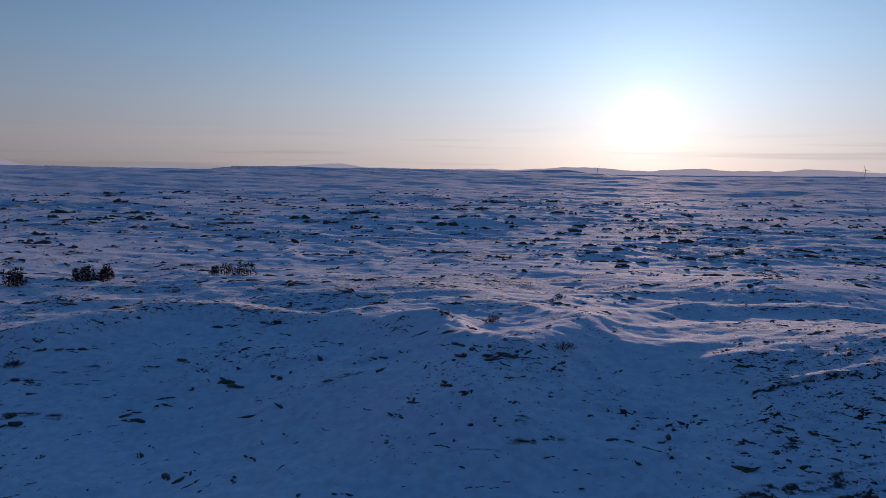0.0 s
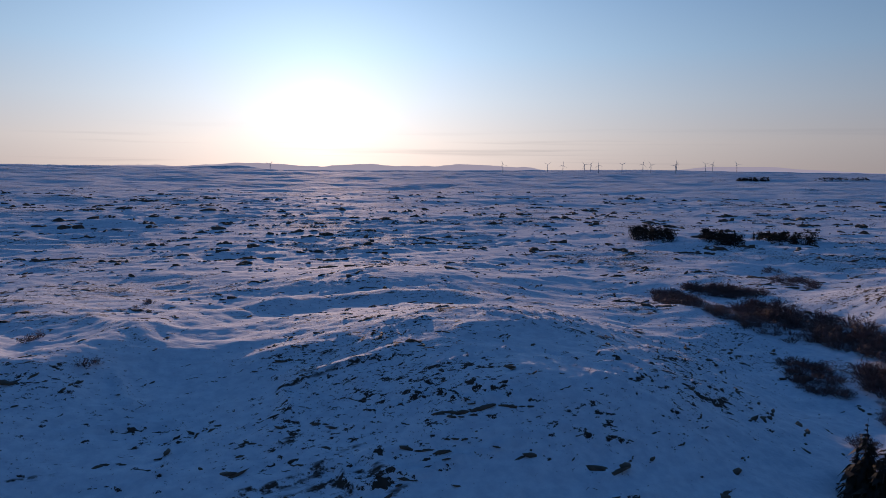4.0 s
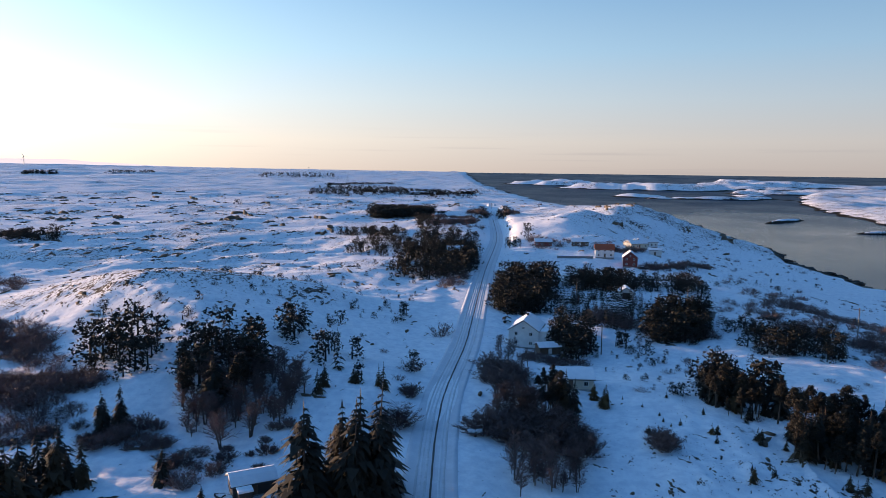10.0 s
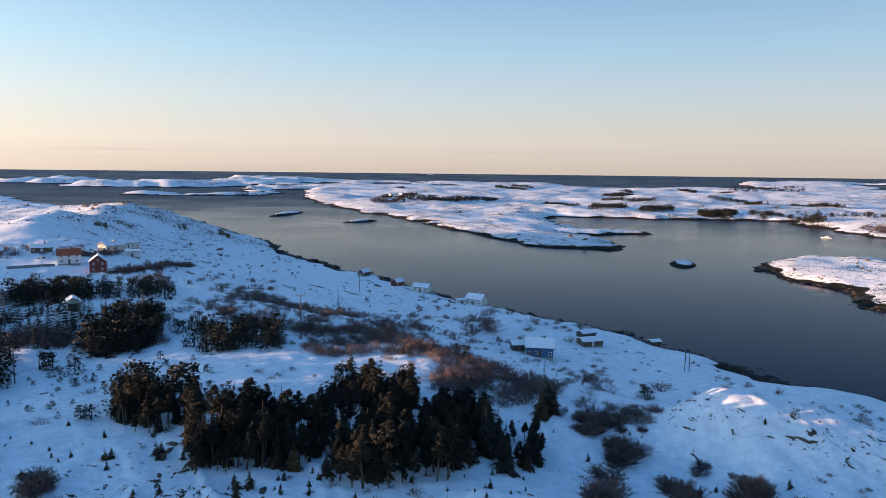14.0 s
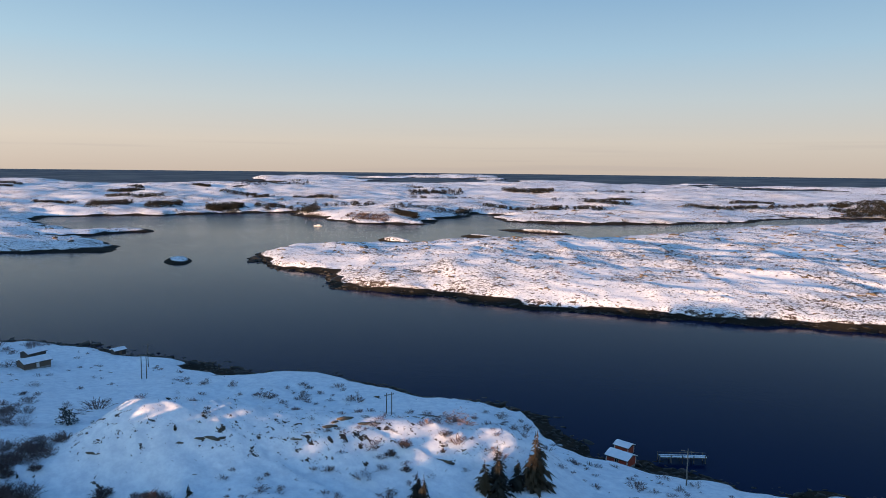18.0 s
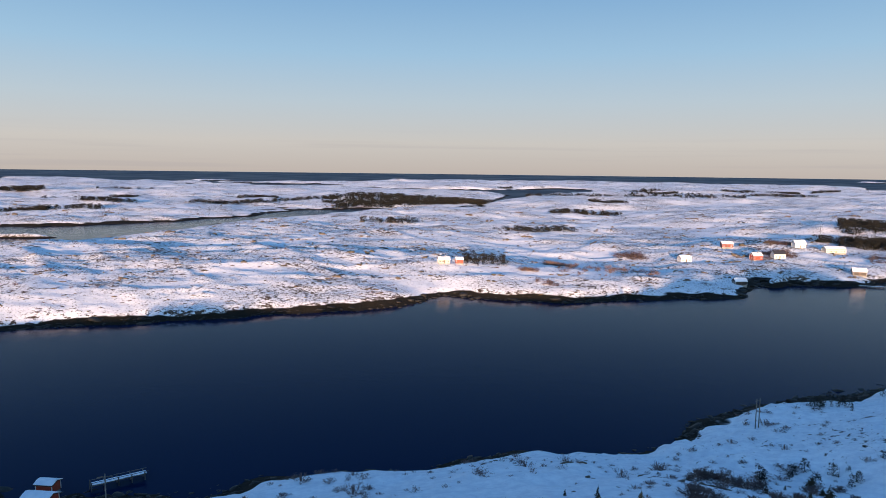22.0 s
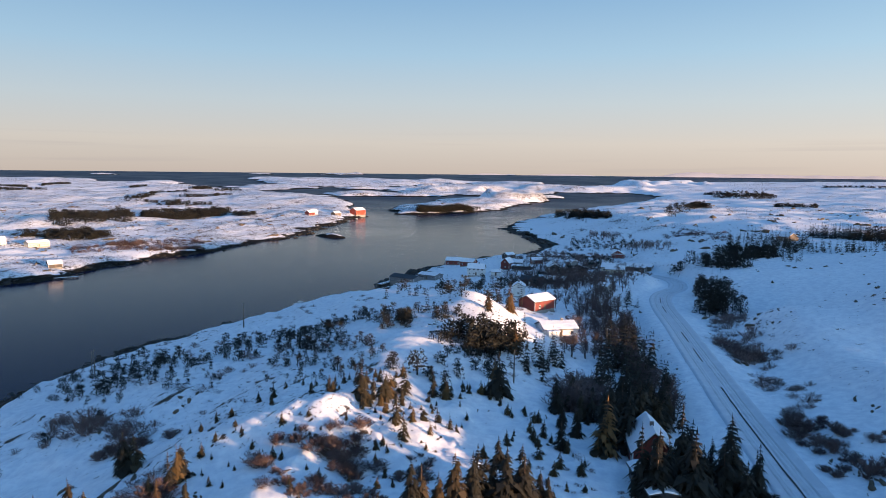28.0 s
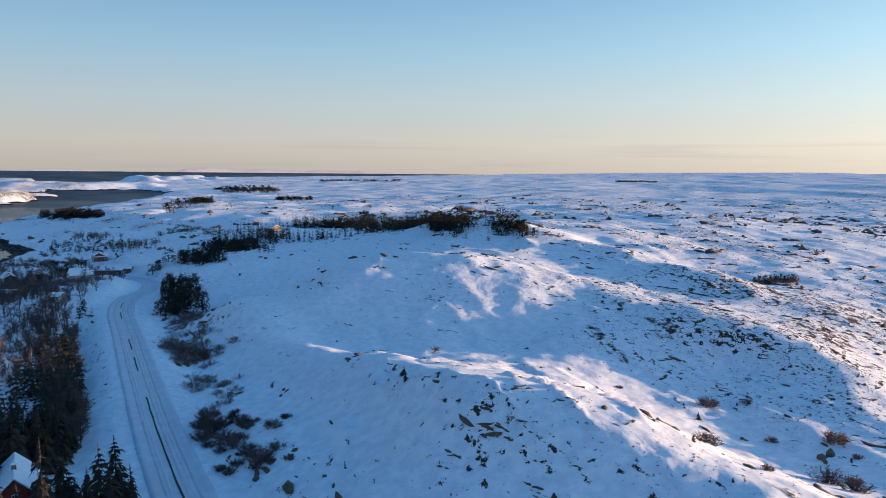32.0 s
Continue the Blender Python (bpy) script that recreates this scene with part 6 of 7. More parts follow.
grove("young", -134, -219, 6, 16, -9, -9, 17, 1.4, 2.9)
grove("young", -147, -208, 8, 24, -15, -13, 36, 1.8, 3.2)
grove("young", -165, -188, 9, 22, -24, -16, 36, 1.8, 3.6)
grove("young", -150, -160, 2, 14, -16, -9, 28, 1.8, 3.6)
grove("pine", -166, -173, 8, 16, -16, -9, 12, 3, 4.5)
grove("young", -124, -138, 0, 11, -16, -8, 17, 2.2, 3.6)
grove("young", -152, -125, -8, 6, -22, -7, 31, 2.5, 4.3)
grove("pine", -174, -124, -6, 5, -9, -2, 16, 6, 9)
grove("spruce", -180, -114, -10, 5, -15, -4, 14, 6, 9)
grove("pine", -302, -178, -22, 17, -110, -36, 34, 4, 7)
grove("spruce", -243, -137, -24, 1, -44, -11, 8, 7, 10)
grove("young", -114, -119, -12, 4, -13, -5, 20, 1.4, 3.6)
grove("young", -127, -136, 2, 6, -25, -12, 11, 2.2, 3.6)
grove("spruce", -138, -97, -6, 4, -20, -3, 14, 4, 7)
grove("young", -106, -98, -8, 7, -16, -4, 28, 1.8, 3.6)
grove("spruce", -86, -102, -9, 10, -3, 0, 10, 5, 8)
grove("bush", -82, -124, 0, 10, -4, -2, 14, 1, 1.7)
grove("young", -89, -134, 2, 22, -11, -8, 36, 1.1, 2.9)
grove("bush", -94, -114, -2, 3, -4, -2, 7, 1.2, 2)
grove("young", -120, -144, 10, 22, -23, -12, 34, 1.4, 3.2)
grove("bush", -104, -182, 1, 14, -5, -6, 12, 1.4, 2.2)
grove("bush", -155, -96, -6, 4, -13, -2, 22, 3, 5)
grove("spruce", -199, -91, -3, 7, -38, -3, 64, 9, 12)
grove("spruce", -162, -82, -2, 4, -30, -1, 40, 6, 9)
grove("spruce", -150, -84, -4, 6, -18, -1, 24, 7, 11)
grove("birch", -230, -106, -8, 6, -35, -4, 39, 5, 7)
grove("spruce", -126, -86, -4, 4, -6, 0, 6, 11, 14)
grove("spruce", -112, -71, -6, 12, -8, 0, 26, 9, 13)
grove("bush", -223, -60, -2, 8, -21, 1, 12, 2, 3.5)
grove("bush", -182, -56, -2, 4, -18, 2, 8, 1.5, 2.5)
grove("bush", -132, -52, 0, 4, -12, 2, 13, 1.5, 2.5)
grove("birch", -342, -134, -6, 15, -68, -12, 51, 5, 8)
grove("birch", -400, -112, 6, 14, -90, -8, 36, 5, 8)
grove("birch", -424, -166, 2, 22, -44, -10, 39, 4, 7)
grove("bush", -538, -156, -22, 30, -98, -14, 30, 2, 4)
grove("young", -657, -152, 38, 35, -87, -10, 20, 2.2, 4.3)
grove("spruce", -292, -96, 0, 4, -9, 0, 4, 8, 10)
grove("birch", -289, -107, -2, 6, -20, -2, 33, 5, 7)
grove("pine", -299, -64, 0, 10, -20, 0, 18, 6, 9)
grove("spruce", -440, -61, 8, 12, -52, 2, 22, 6, 9)
grove("spruce", -506, 0, 37, 38, -18, 2, 70, 7, 11)
grove("pine", -1131, -244, 106, 49, -200, -30, 26, 5, 9)
grove("pine", -1362, -68, -232, 34, -370, 2, 20, 6, 9)
grove("bush", -684, -68, 47, 30, -60, 0, 20, 2, 4)
grove("pine", -487, 81, 128, 21, -97, 27, 70, 7, 11)
grove("spruce", -466, -34, 36, 18, -50, 2, 40, 7, 10)
grove("pine", -318, 88, 13, 8, -8, 4, 22, 4, 6)
grove("pine", -224, 156, 1, 9, -4, 4, 14, 2.5, 4)
grove("pine", -2261, 68, 41, 78, -249, 14, 24, 6, 9)
grove("pine", -732, -826, -75, -10, -94, -92, 60, 7, 11)
grove("pine", -878, -795, -80, 14, -39, -31, 70, 7, 11)
grove("pine", -519, -632, -14, 26, -13, -13, 34, 5, 8)
grove("bush", -384, -602, -20, 6, -22, -28, 14, 3, 5)
grove("bush", -505, -544, -54, 26, -18, -16, 40, 2, 4)
grove("pine", -912, -718, 6, 24, -22, -15, 12, 4, 7)
grove("pine", -114, -574, -16, 5, -4, -14, 26, 5, 8)
grove("bush", -196, -541, -36, 12, -13, -27, 34, 2, 4)
grove("bush", -132, -500, -6, 4, -2, -5, 8, 2, 3)
grove("pine", -303, -1704, -163, 65, -16, -78, 120, 7, 11)
grove("pine", -1066, -1849, -86, 86, -100, -162, 40, 6, 9)
grove("pine", 905, -1045, -22, -12, 12, -14, 14, 6, 10)
grove("pine", 766, -1082, -46, 22, 16, -22, 14, 6, 10)
grove("pine", 523, -1227, -8, -13, 14, -34, 8, 5, 9)
grove("pine", 56, -1620, -131, -90, 0, -50, 60, 4, 8)
grove("pine", -274, -1584, -187, -89, -10, -50, 130, 6, 10)
grove("pine", 667, -2080, -78, 0, 10, -34, 36, 7, 11)
grove("pine", 1776, -2359, -62, -127, 230, -306, 36, 7, 11)
grove("pine", 890, -1913, -56, -64, 40, -89, 30, 6, 10)
grove("bush", 588, -994, -38, 4, 13, -22, 16, 3, 5)
grove("pine", 1490, -738, -4, -80, 114, -56, 40, 6, 9)
grove("pine", 1436, -850, 36, -118, 54, -32, 46, 6, 9)
grove("pine", 1122, -1000, 2, -52, 84, -77, 24, 6, 9)
grove("pine", 1026, -1030, -4, -40, 42, -44, 20, 6, 9)
grove("pine", 917, -1064, -18, -26, 13, -16, 30, 6, 9)
grove("pine", -1249, -500, -64, 40, -9, -3, 80, 7, 12)
grove("pine", -2182, 80, 14, 75, -156, 11, 30, 6, 9)
grove("pine", -80, 318, 9, 2, -4, 16, 12, 4, 7)
grove("pine", -134, 304, 8, 2, -6, 12, 16, 5, 8)
grove("pine", -154, 280, 4, 1, -2, 4, 5, 6, 8)
grove("bush", -102, 266, 20, -3, -2, 5, 8, 1, 2)
grove("bush", 24, 188, 2, -1, 1, 6, 3, 2, 3)
grove("bush", 52, 242, 3, 1, 1, 6, 3, 1.5, 2.5)
grove("bush", 34, 147, 2, 0, 0, 1, 2, 2, 2.5)
grove("bush", -97, 174, 2, 0, -1, 2, 3, 2, 3)
grove("bush", 572, -128, 64, -39, 108, -18, 26, 1.5, 2.5)
grove("bush", 616, -199, 56, -50, 133, -38, 24, 1.5, 2.5)
grove("bush", 402, -126, 19, -19, 39, -10, 24, 1.5, 3)
grove("spruce", 362, -51, -4, -6, 30, -1, 14, 5, 8)
grove("pine", 642, 77, -11, -12, 58, 12, 24, 5, 8)
grove("bush", 630, 40, 24, -24, 38, 6, 30, 2, 4)
grove("bush", 505, -20, -1, -8, 28, 2, 20, 2, 4)
grove("bush", 382, 17, -6, -14, 33, 6, 46, 2.5, 4)
grove("pine", 324, -14, 0, -12, 14, 2, 30, 6, 9)
grove("pine", 374, -46, -4, -16, 18, 0, 50, 6, 9)
grove("pine", 376, -77, 3, -14, 22, -2, 24, 6, 9)
grove("bush", 306, -44, -2, -8, 7, 0, 40, 3, 5)
grove("spruce", 321, -70, -4, -14, 22, -2, 36, 5, 8)
grove("bush", 296, -66, -2, -11, 4, 0, 34, 2, 4)
grove("pine", 277, -29, 0, -4, 16, 1, 22, 7, 10)
grove("bush", 254, -26, -2, -8, 4, 0, 34, 1.5, 2.5)
grove("bush", 234, -12, -2, -6, 8, 2, 50, 2.5, 4)
grove("birch", 253, -14, 0, -4, 10, 2, 8, 4, 6)
grove("birch", 212, -17, -2, -5, 7, 1, 20, 5, 8)
grove("pine", 214, -26, -2, -4, 8, 0, 9, 6, 9)
grove("bush", 196, -23, -2, -8, 6, 1, 36, 3, 5)
grove("bush", 300, -146, 10, -30, 24, -10, 60, 1.6, 3)
grove("bush", 261, -126, -4, -12, 10, -4, 36, 1.6, 3)
grove("bush", 346, -116, 5, -13, 20, -6, 24, 1.6, 3)
grove("bush", 210, -146, 2, -12, 6, -4, 26, 2, 3.5)
grove("bush", 221, -136, -1, -8, 6, -4, 30, 2, 3.2)
grove("bush", 190, -158, 0, -10, 4, -4, 26, 1.6, 2.6)
grove("bush", 234, 190, 4, -5, 13, 14, 40, 2.5, 4)
grove("bush", 268, 194, 6, -15, 5, 4, 50, 2, 3.5)
grove("bush", 242, 156, 3, -9, 8, 6, 46, 2.5, 4.5)
grove("bush", 230, 118, -1, -12, 9, 6, 46, 2.5, 4.5)
grove("bush", 198, 89, 0, -7, 8, 6, 44, 3, 4.5)
grove("bush", 202, 79, 2, -6, 4, 3, 30, 2.5, 4)
grove("bush", 192, 104, 2, -6, 10, 9, 40, 1.6, 2.6)
grove("bush", 219, 156, 2, -3, 6, 6, 16, 2, 3)
grove("bush", 222, 143, 4, -4, 8, 7, 16, 2, 3)
grove("bush", 322, 200, 3, -8, 24, 19, 22, 2, 3)
grove("birch", 201, 40, 6, -10, 15, 6, 50, 5, 8)
grove("pine", 219, 52, 4, -9, 11, 4, 8, 9, 12)
grove("pine", 245, 43, 4, -2, 10, 3, 3, 8, 10)
grove("spruce", 137, 54, 3, -4, 2, 2, 8, 10, 14)
grove("bush", -250, -62, 3, 6, -28, 0, 15, 2, 3.5)
grove("bush", -140, -54, 0, 2, -10, 0, 7, 2, 3)
grove("pine", -318, -64, 4, 8, -16, 0, 14, 6, 9)
grove("birch", -292, -112, 0, 10, -14, -2, 20, 5, 8)
grove("spruce", -576, -20, 20, 28, -53, 4, 60, 8, 12)
grove("spruce", -614, 52, 17, 34, -21, 4, 70, 9, 12)
grove("spruce", -474, 88, 102, 0, -88, 28, 90, 7, 10)
grove("pine", -325, 86, 10, 7, -4, 2, 24, 4, 6)
grove("bush", -248, -98, 6, 14, -18, -2, 20, 2, 3)
grove("young", -172, -172, 8, 10, -10, -6, 10, 2.5, 4.5)
grove("young", -182, -158, 4, 8, -8, -4, 12, 2.5, 4.5)
grove("young", -119, -126, -4, 7, -16, -8, 9, 5, 7)
grove("young", -179, -127, -6, 6, -7, -2, 14, 3, 6)
grove("spruce", -140, -90, 0, 2, -11, -2, 2, 11, 14)
# single trees and shrubs
plant("rust", -119.0, -88.0, 10.6)
plant("rust", -116.0, -77.0, 5.7)
plant("rust", -122.0, -75.0, 6.2)
plant("rust", -219.0, -130.0, 9.4)
plant("rust", -170.0, -127.0, 4.5)
plant("rust", -148.0, -116.0, 5.4)
plant("rust", -196.0, -131.0, 5.1)
plant("rust", -176.0, -118.0, 7.6)
plant("rust", 197.0, -77.0, 5.4)
plant("rust", 191.0, -81.0, 5.2)
plant("rust", 189.0, -84.0, 5.4)
plant("rust", 193.0, -101.0, 4.9)
plant("rust", 319.0, -62.0, 9.2)
plant("rust", 311.0, -68.0, 8.5)
plant("rust", -113.0, -69.0, 4.6)
plant("rust", -71.0, -143.0, 5.9)
plant("young", 180.0, -72.0, 3.7)
plant("young", 278.0, -44.0, 5.9)
plant("young", 226.0, -52.0, 2.8)
plant("young", 272.0, -49.0, 2.4)
plant("young", 259.0, -52.0, 2.5)
plant("young", 226.0, -81.0, 4.0)
plant("young", 199.0, -63.0, 2.8)
plant("young", 198.0, -55.0, 2.1)
plant("young", 205.0, -48.0, 1.1)
plant("young", 286.0, -52.0, 1.8)
plant("young", 180.0, -79.0, 2.1)
plant("young", 178.0, -83.0, 1.9)
plant("young", 168.0, -111.0, 2.2)
plant("young", 181.0, -88.0, 2.0)
plant("young", 182.0, -57.0, 1.7)
plant("young", 172.0, -91.0, 1.3)
plant("young", 166.0, -109.0, 1.5)
plant("young", 220.0, -34.0, 4.5)
plant("spruce", 339.0, -148.0, 6.8)
plant("bush", 194.0, -45.0, 3.0)
plant("bush", 160.0, -129.0, 4.7)
plant("bush", 227.0, -45.0, 1.6)
plant("spruce", 194.0, -141.0, 8.1)
plant("young", 250.0, -152.0, 3.5)
plant("young", 280.0, -187.0, 3.8)
plant("young", 209.0, -188.0, 4.0)
plant("young", 153.0, -144.0, 2.3)
plant("young", 209.0, -187.0, 4.7)
plant("young", 239.0, -148.0, 5.8)
plant("spruce", 114.0, -184.0, 7.5)
plant("spruce", 105.0, -200.0, 9.4)
plant("spruce", 100.0, -209.0, 11.0)
plant("spruce", 196.0, -144.0, 7.5)
plant("bush", 196.0, -245.0, 2.6)
plant("bush", 142.0, -156.0, 3.9)
plant("bush", 162.0, -131.0, 3.8)
plant("bush", 121.0, -217.0, 3.5)
plant("young", 247.0, 102.0, 5.2)
plant("young", 325.0, 74.0, 3.8)
plant("young", 298.0, 31.0, 3.7)
plant("young", 292.0, 23.0, 5.5)
plant("young", 206.0, 23.0, 5.6)
plant("young", 214.0, 17.0, 5.0)
plant("young", 210.0, 11.0, 6.1)
plant("young", 267.0, 38.0, 4.7)
plant("pine", 241.0, 43.0, 9.0)
plant("young", 230.0, 9.0, 6.0)
plant("young", 215.0, -36.0, 5.5)
plant("young", 226.0, -54.0, 3.7)
plant("young", 264.0, -56.0, 2.4)
plant("young", 272.0, -52.0, 5.0)
plant("young", 278.0, -47.0, 5.5)
plant("young", 162.0, 28.0, 3.5)
plant("bush", 193.0, -45.0, 3.2)
plant("bush", 159.0, 72.0, 2.9)
plant("bush", 200.0, 104.0, 4.7)
plant("bush", 196.0, 5.0, 5.1)
plant("bush", 270.0, 8.0, 4.6)
plant("bush", 214.0, 6.0, 2.6)
plant("spruce", 168.0, 38.0, 7.7)
plant("spruce", 297.0, -10.0, 11.1)
plant("young", 238.0, 102.0, 4.7)
plant("pine", 525.0, -10.0, 11.8)
plant("young", 950.0, 387.0, 8.3)
plant("young", 480.0, 27.0, 3.6)
plant("young", -87.0, -162.0, 6.7)
plant("young", -62.0, -154.0, 6.8)
plant("young", -69.0, -154.0, 5.3)
plant("young", -73.0, -140.0, 4.2)
plant("young", -78.0, -209.0, 3.2)
plant("young", -61.0, -211.0, 3.5)
plant("young", -72.0, -214.0, 2.9)
plant("young", -65.0, -198.0, 2.4)
plant("young", -81.0, -148.0, 6.0)
plant("young", -59.0, -159.0, 4.2)
plant("spruce", -80.0, -109.0, 7.2)
plant("spruce", -85.0, -102.0, 6.2)
plant("spruce", -102.0, -103.0, 5.1)
plant("spruce", -89.0, -96.0, 7.2)
plant("spruce", -86.0, -163.0, 7.1)
plant("spruce", -79.0, -148.0, 6.1)
plant("young", -76.0, -149.0, 4.2)
plant("spruce", -137.0, -100.0, 6.7)
plant("spruce", -125.0, -94.0, 5.9)
plant("young", -101.0, -119.0, 5.3)
plant("young", -112.0, -132.0, 6.7)
plant("young", -121.0, -131.0, 4.3)
plant("young", -127.0, -107.0, 2.5)
plant("spruce", -137.0, -112.0, 9.3)
plant("spruce", -167.0, -109.0, 9.7)
plant("bush", -106.0, -193.0, 4.6)
plant("bush", -96.0, 20.0, 2.5)
plant("bush", -82.0, 30.0, 2.6)
plant("bush", -76.0, 28.0, 2.2)
plant("bush", -77.0, 14.0, 1.0)
plant("bush", -125.0, -46.0, 2.9)
plant("young", -124.0, -21.0, 2.2)
plant("young", -84.0, 8.0, 1.1)
plant("young", -168.0, -1.0, 1.7)
plant("bush", -153.0, -54.0, 2.7)
plant("bush", -120.0, 50.0, 1.3)
plant("bush", -211.0, -47.0, 2.1)
plant("bush", -140.0, -40.0, 1.1)
plant("bush", -270.0, 226.0, 3.2)


def thicket(kind, line, wide, count, low, high):
    """Shrubs strewn in a ragged band along a line."""
    rng = random.Random(int(line[0][0] * 3 + line[0][1] * 5) + count)
    for _ in range(count):
        k = rng.randrange(len(line) - 1)
        f = rng.random()
        (ax, ay), (bx, by) = line[k], line[k + 1]
        plant(kind, ax + (bx - ax) * f + rng.gauss(0, wide * 0.5), ay + (by - ay) * f + rng.gauss(0, wide * 0.5), rng.uniform(low, high))


thicket("bush", [(330, -98), (298, -110), (285, -127), (262, -140), (240, -146), (212, -150)], 8, 190, 1.8, 3.4)
thicket("bush", [(372, -119), (340, -124), (310, -134), (290, -150)], 7, 90, 1.5, 2.8)
thicket("bush", [(190, -153), (193, -166), (188, -172)], 4, 12, 1.2, 2.2)
thicket("bush", [(-300, -64), (-252, -57), (-187, -53), (-150, -50), (-118, -45)], 5, 80, 0.8, 1.9)
thicket("birch", [(-345, -150), (-400, -150), (-450, -165), (-520, -190)], 28, 190, 4, 7)
thicket("bush", [(-345, -135), (-400, -125), (-480, -150), (-560, -170)], 30, 220, 1.5, 3.5)
thicket("pine", [(-330, -170), (-400, -140), (-520, -140)], 24, 40, 4, 7)
thicket("pine", [(302, -84), (297, -98), (294, -112)], 6, 22, 4, 6.5)
thicket("birch", [(-264, -98), (-230, -95), (-200, -89), (-165, -82), (-146, -77)], 5, 70, 5, 8)
# woods, copses and scrub farther off
thicket("pine", [(2349, 730), (2445, 636), (2605, 550)], 9, 90, 5.5, 10)
thicket("pine", [(1844, 455), (1984, 379), (2164, 296)], 9, 90, 5.5, 10)
thicket("pine", [(1833, 333), (1926, 261), (1956, 176)], 9, 88, 5.5, 10)
thicket("pine", [(741, 147), (746, 120), (778, 97)], 12, 60, 5.5, 10)
thicket("bush", [(640, 79), (626, 57), (634, 37)], 4, 34, 3, 5.5)
thicket("bush", [(801, 57), (840, 44), (802, 17)], 9, 40, 4, 7)
thicket("pine", [(585, 134), (574, 108), (561, 84)], 8, 50, 4.2, 7.7)
thicket("pine", [(472, 49), (479, 37), (482, 24)], 8, 30, 4.5, 8.2)
thicket("pine", [(2436, 1935), (2497, 1907), (2594, 1903)], 9, 71, 5.5, 10)
thicket("bush", [(441, -73), (452, -90), (481, -112)], 4, 64, 2.1, 3.8)
thicket("bush", [(485, -59), (484, -68), (494, -78)], 4, 22, 2.3, 4.1)
thicket("pine", [(-1120, -80), (-1091, -67), (-1091, -53)], 9, 60, 5.5, 9)
thicket("pine", [(-2334, -32), (-2301, 61), (-2248, 152)], 9, 90, 5.5, 10)
thicket("pine", [(-1557, 88), (-1561, 125), (-1529, 157)], 9, 40, 5.5, 10)
thicket("pine", [(-2949, 402), (-2860, 551), (-2777, 697)], 9, 90, 5.5, 10)
thicket("pine", [(-1000, -230), (-959, -211), (-927, -172)], 12, 80, 5.5, 9)
thicket("birch", [(-749, -172), (-735, -155), (-718, -139)], 12, 40, 5, 8)
thicket("birch", [(-601, -119), (-582, -107), (-565, -95)], 12, 50, 4.1, 7.4)
thicket("pine", [(-2543, 1563), (-2531, 1649), (-2593, 1790)], 9, 90, 5.5, 10)
thicket("bush", [(-226, 148), (-223, 156), (-222, 166)], 3, 24, 1.6, 2.8)
thicket("birch", [(-365, -144), (-329, -123), (-318, -108)], 10, 50, 5.2, 8.5)
thicket("birch", [(-263, -119), (-269, -108), (-269, -96)], 9, 20, 5, 8)
thicket("pine", [(-286, -69), (-283, -63), (-281, -57)], 7, 14, 5.5, 9)
thicket("bush", [(-224, -61), (-215, -59), (-205, -57)], 4, 24, 2, 4)
thicket("pine", [(-503, -53), (-489, -39), (-464, -26)], 10, 50, 5.5, 10)
thicket("pine", [(-417, -74), (-405, -62), (-381, -51)], 8, 30, 5.5, 9)
thicket("spruce", [(-553, -16), (-547, -8), (-534, -1)], 9, 30, 6, 10)
thicket("spruce", [(-603, 45), (-585, 58), (-579, 74)], 9, 40, 6, 10)
thicket("spruce", [(-584, 68), (-571, 84), (-527, 91)], 9, 60, 6, 10)
thicket("pine", [(-525, 91), (-450, 80), (-373, 66), (-335, 66)], 7, 110, 4.5, 8)
thicket("bush", [(-491, -571), (-505, -561), (-517, -549)], 6, 30, 3, 5)
thicket("bush", [(-497, -524), (-518, -513), (-538, -501)], 4, 38, 2.4, 4)
thicket("bush", [(-254, -633), (-259, -625), (-266, -618)], 6, 16, 3, 5.5)
thicket("bush", [(-169, -593), (-180, -593), (-191, -592)], 5, 24, 2.4, 4)
thicket("bush", [(-416, -649), (-433, -653), (-449, -654)], 6, 24, 3, 5)
thicket("bush", [(-130, -542), (-134, -536), (-140, -533)], 4, 18, 1.7, 3.1)
thicket("pine", [(-504, -676), (-524, -656), (-549, -640)], 9, 40, 5, 9)
thicket("pine", [(-172, -133), (-173, -124), (-185, -122)], 5, 18, 5, 9)
thicket("spruce", [(-163, -111), (-183, -108), (-151, -98)], 6, 16, 4, 8)
thicket("young", [(-170, -153), (-179, -149), (-187, -142)], 6, 26, 2.5, 5)
thicket("young", [(-137, -195), (-164, -202), (-182, -197), (-190, -180), (-189, -167)], 5, 60, 1.8, 3.6)
thicket("young", [(-148, -128), (-134, -119), (-134, -110), (-128, -101)], 6, 24, 1.6, 3.6)
thicket("bush", [(-88, -140), (-98, -128), (-84, -122)], 5, 30, 1.2, 2.4)
# single plants, by kind: (x, y, height)
for x, y, h in [(222, -206, 4.4), (215, -214, 2.1), (232, -205, 2.2), (204, -218, 3.1), (203, -225, 2.8), (249, -209, 1.9), (296, -232, 4.2), (329, -238, 4.6), (355, -242, 3.3), (296, -185, 5.3), (300, -196, 6.6), (330, -198, 3.4), (284, -193, 2.9), (211, -169, 3.0), (237, -192, 2.1), (190, -256, 2.6), (182, -234, 1.7), (174, -257, 1.8), (123, -221, 3.1), (127, -254, 2.0), (150, -252, 1.7), (151, -156, 5.3), (145, -160, 2.7), (179, -149, 4.8), (164, -148, 3.3), (167, -160, 2.6), (185, -156, 1.8), (194, -152, 2.3), (193, -166, 2.4), (194, -158, 2.1)]:
    plant("bush", x, y, 0.75 * h)
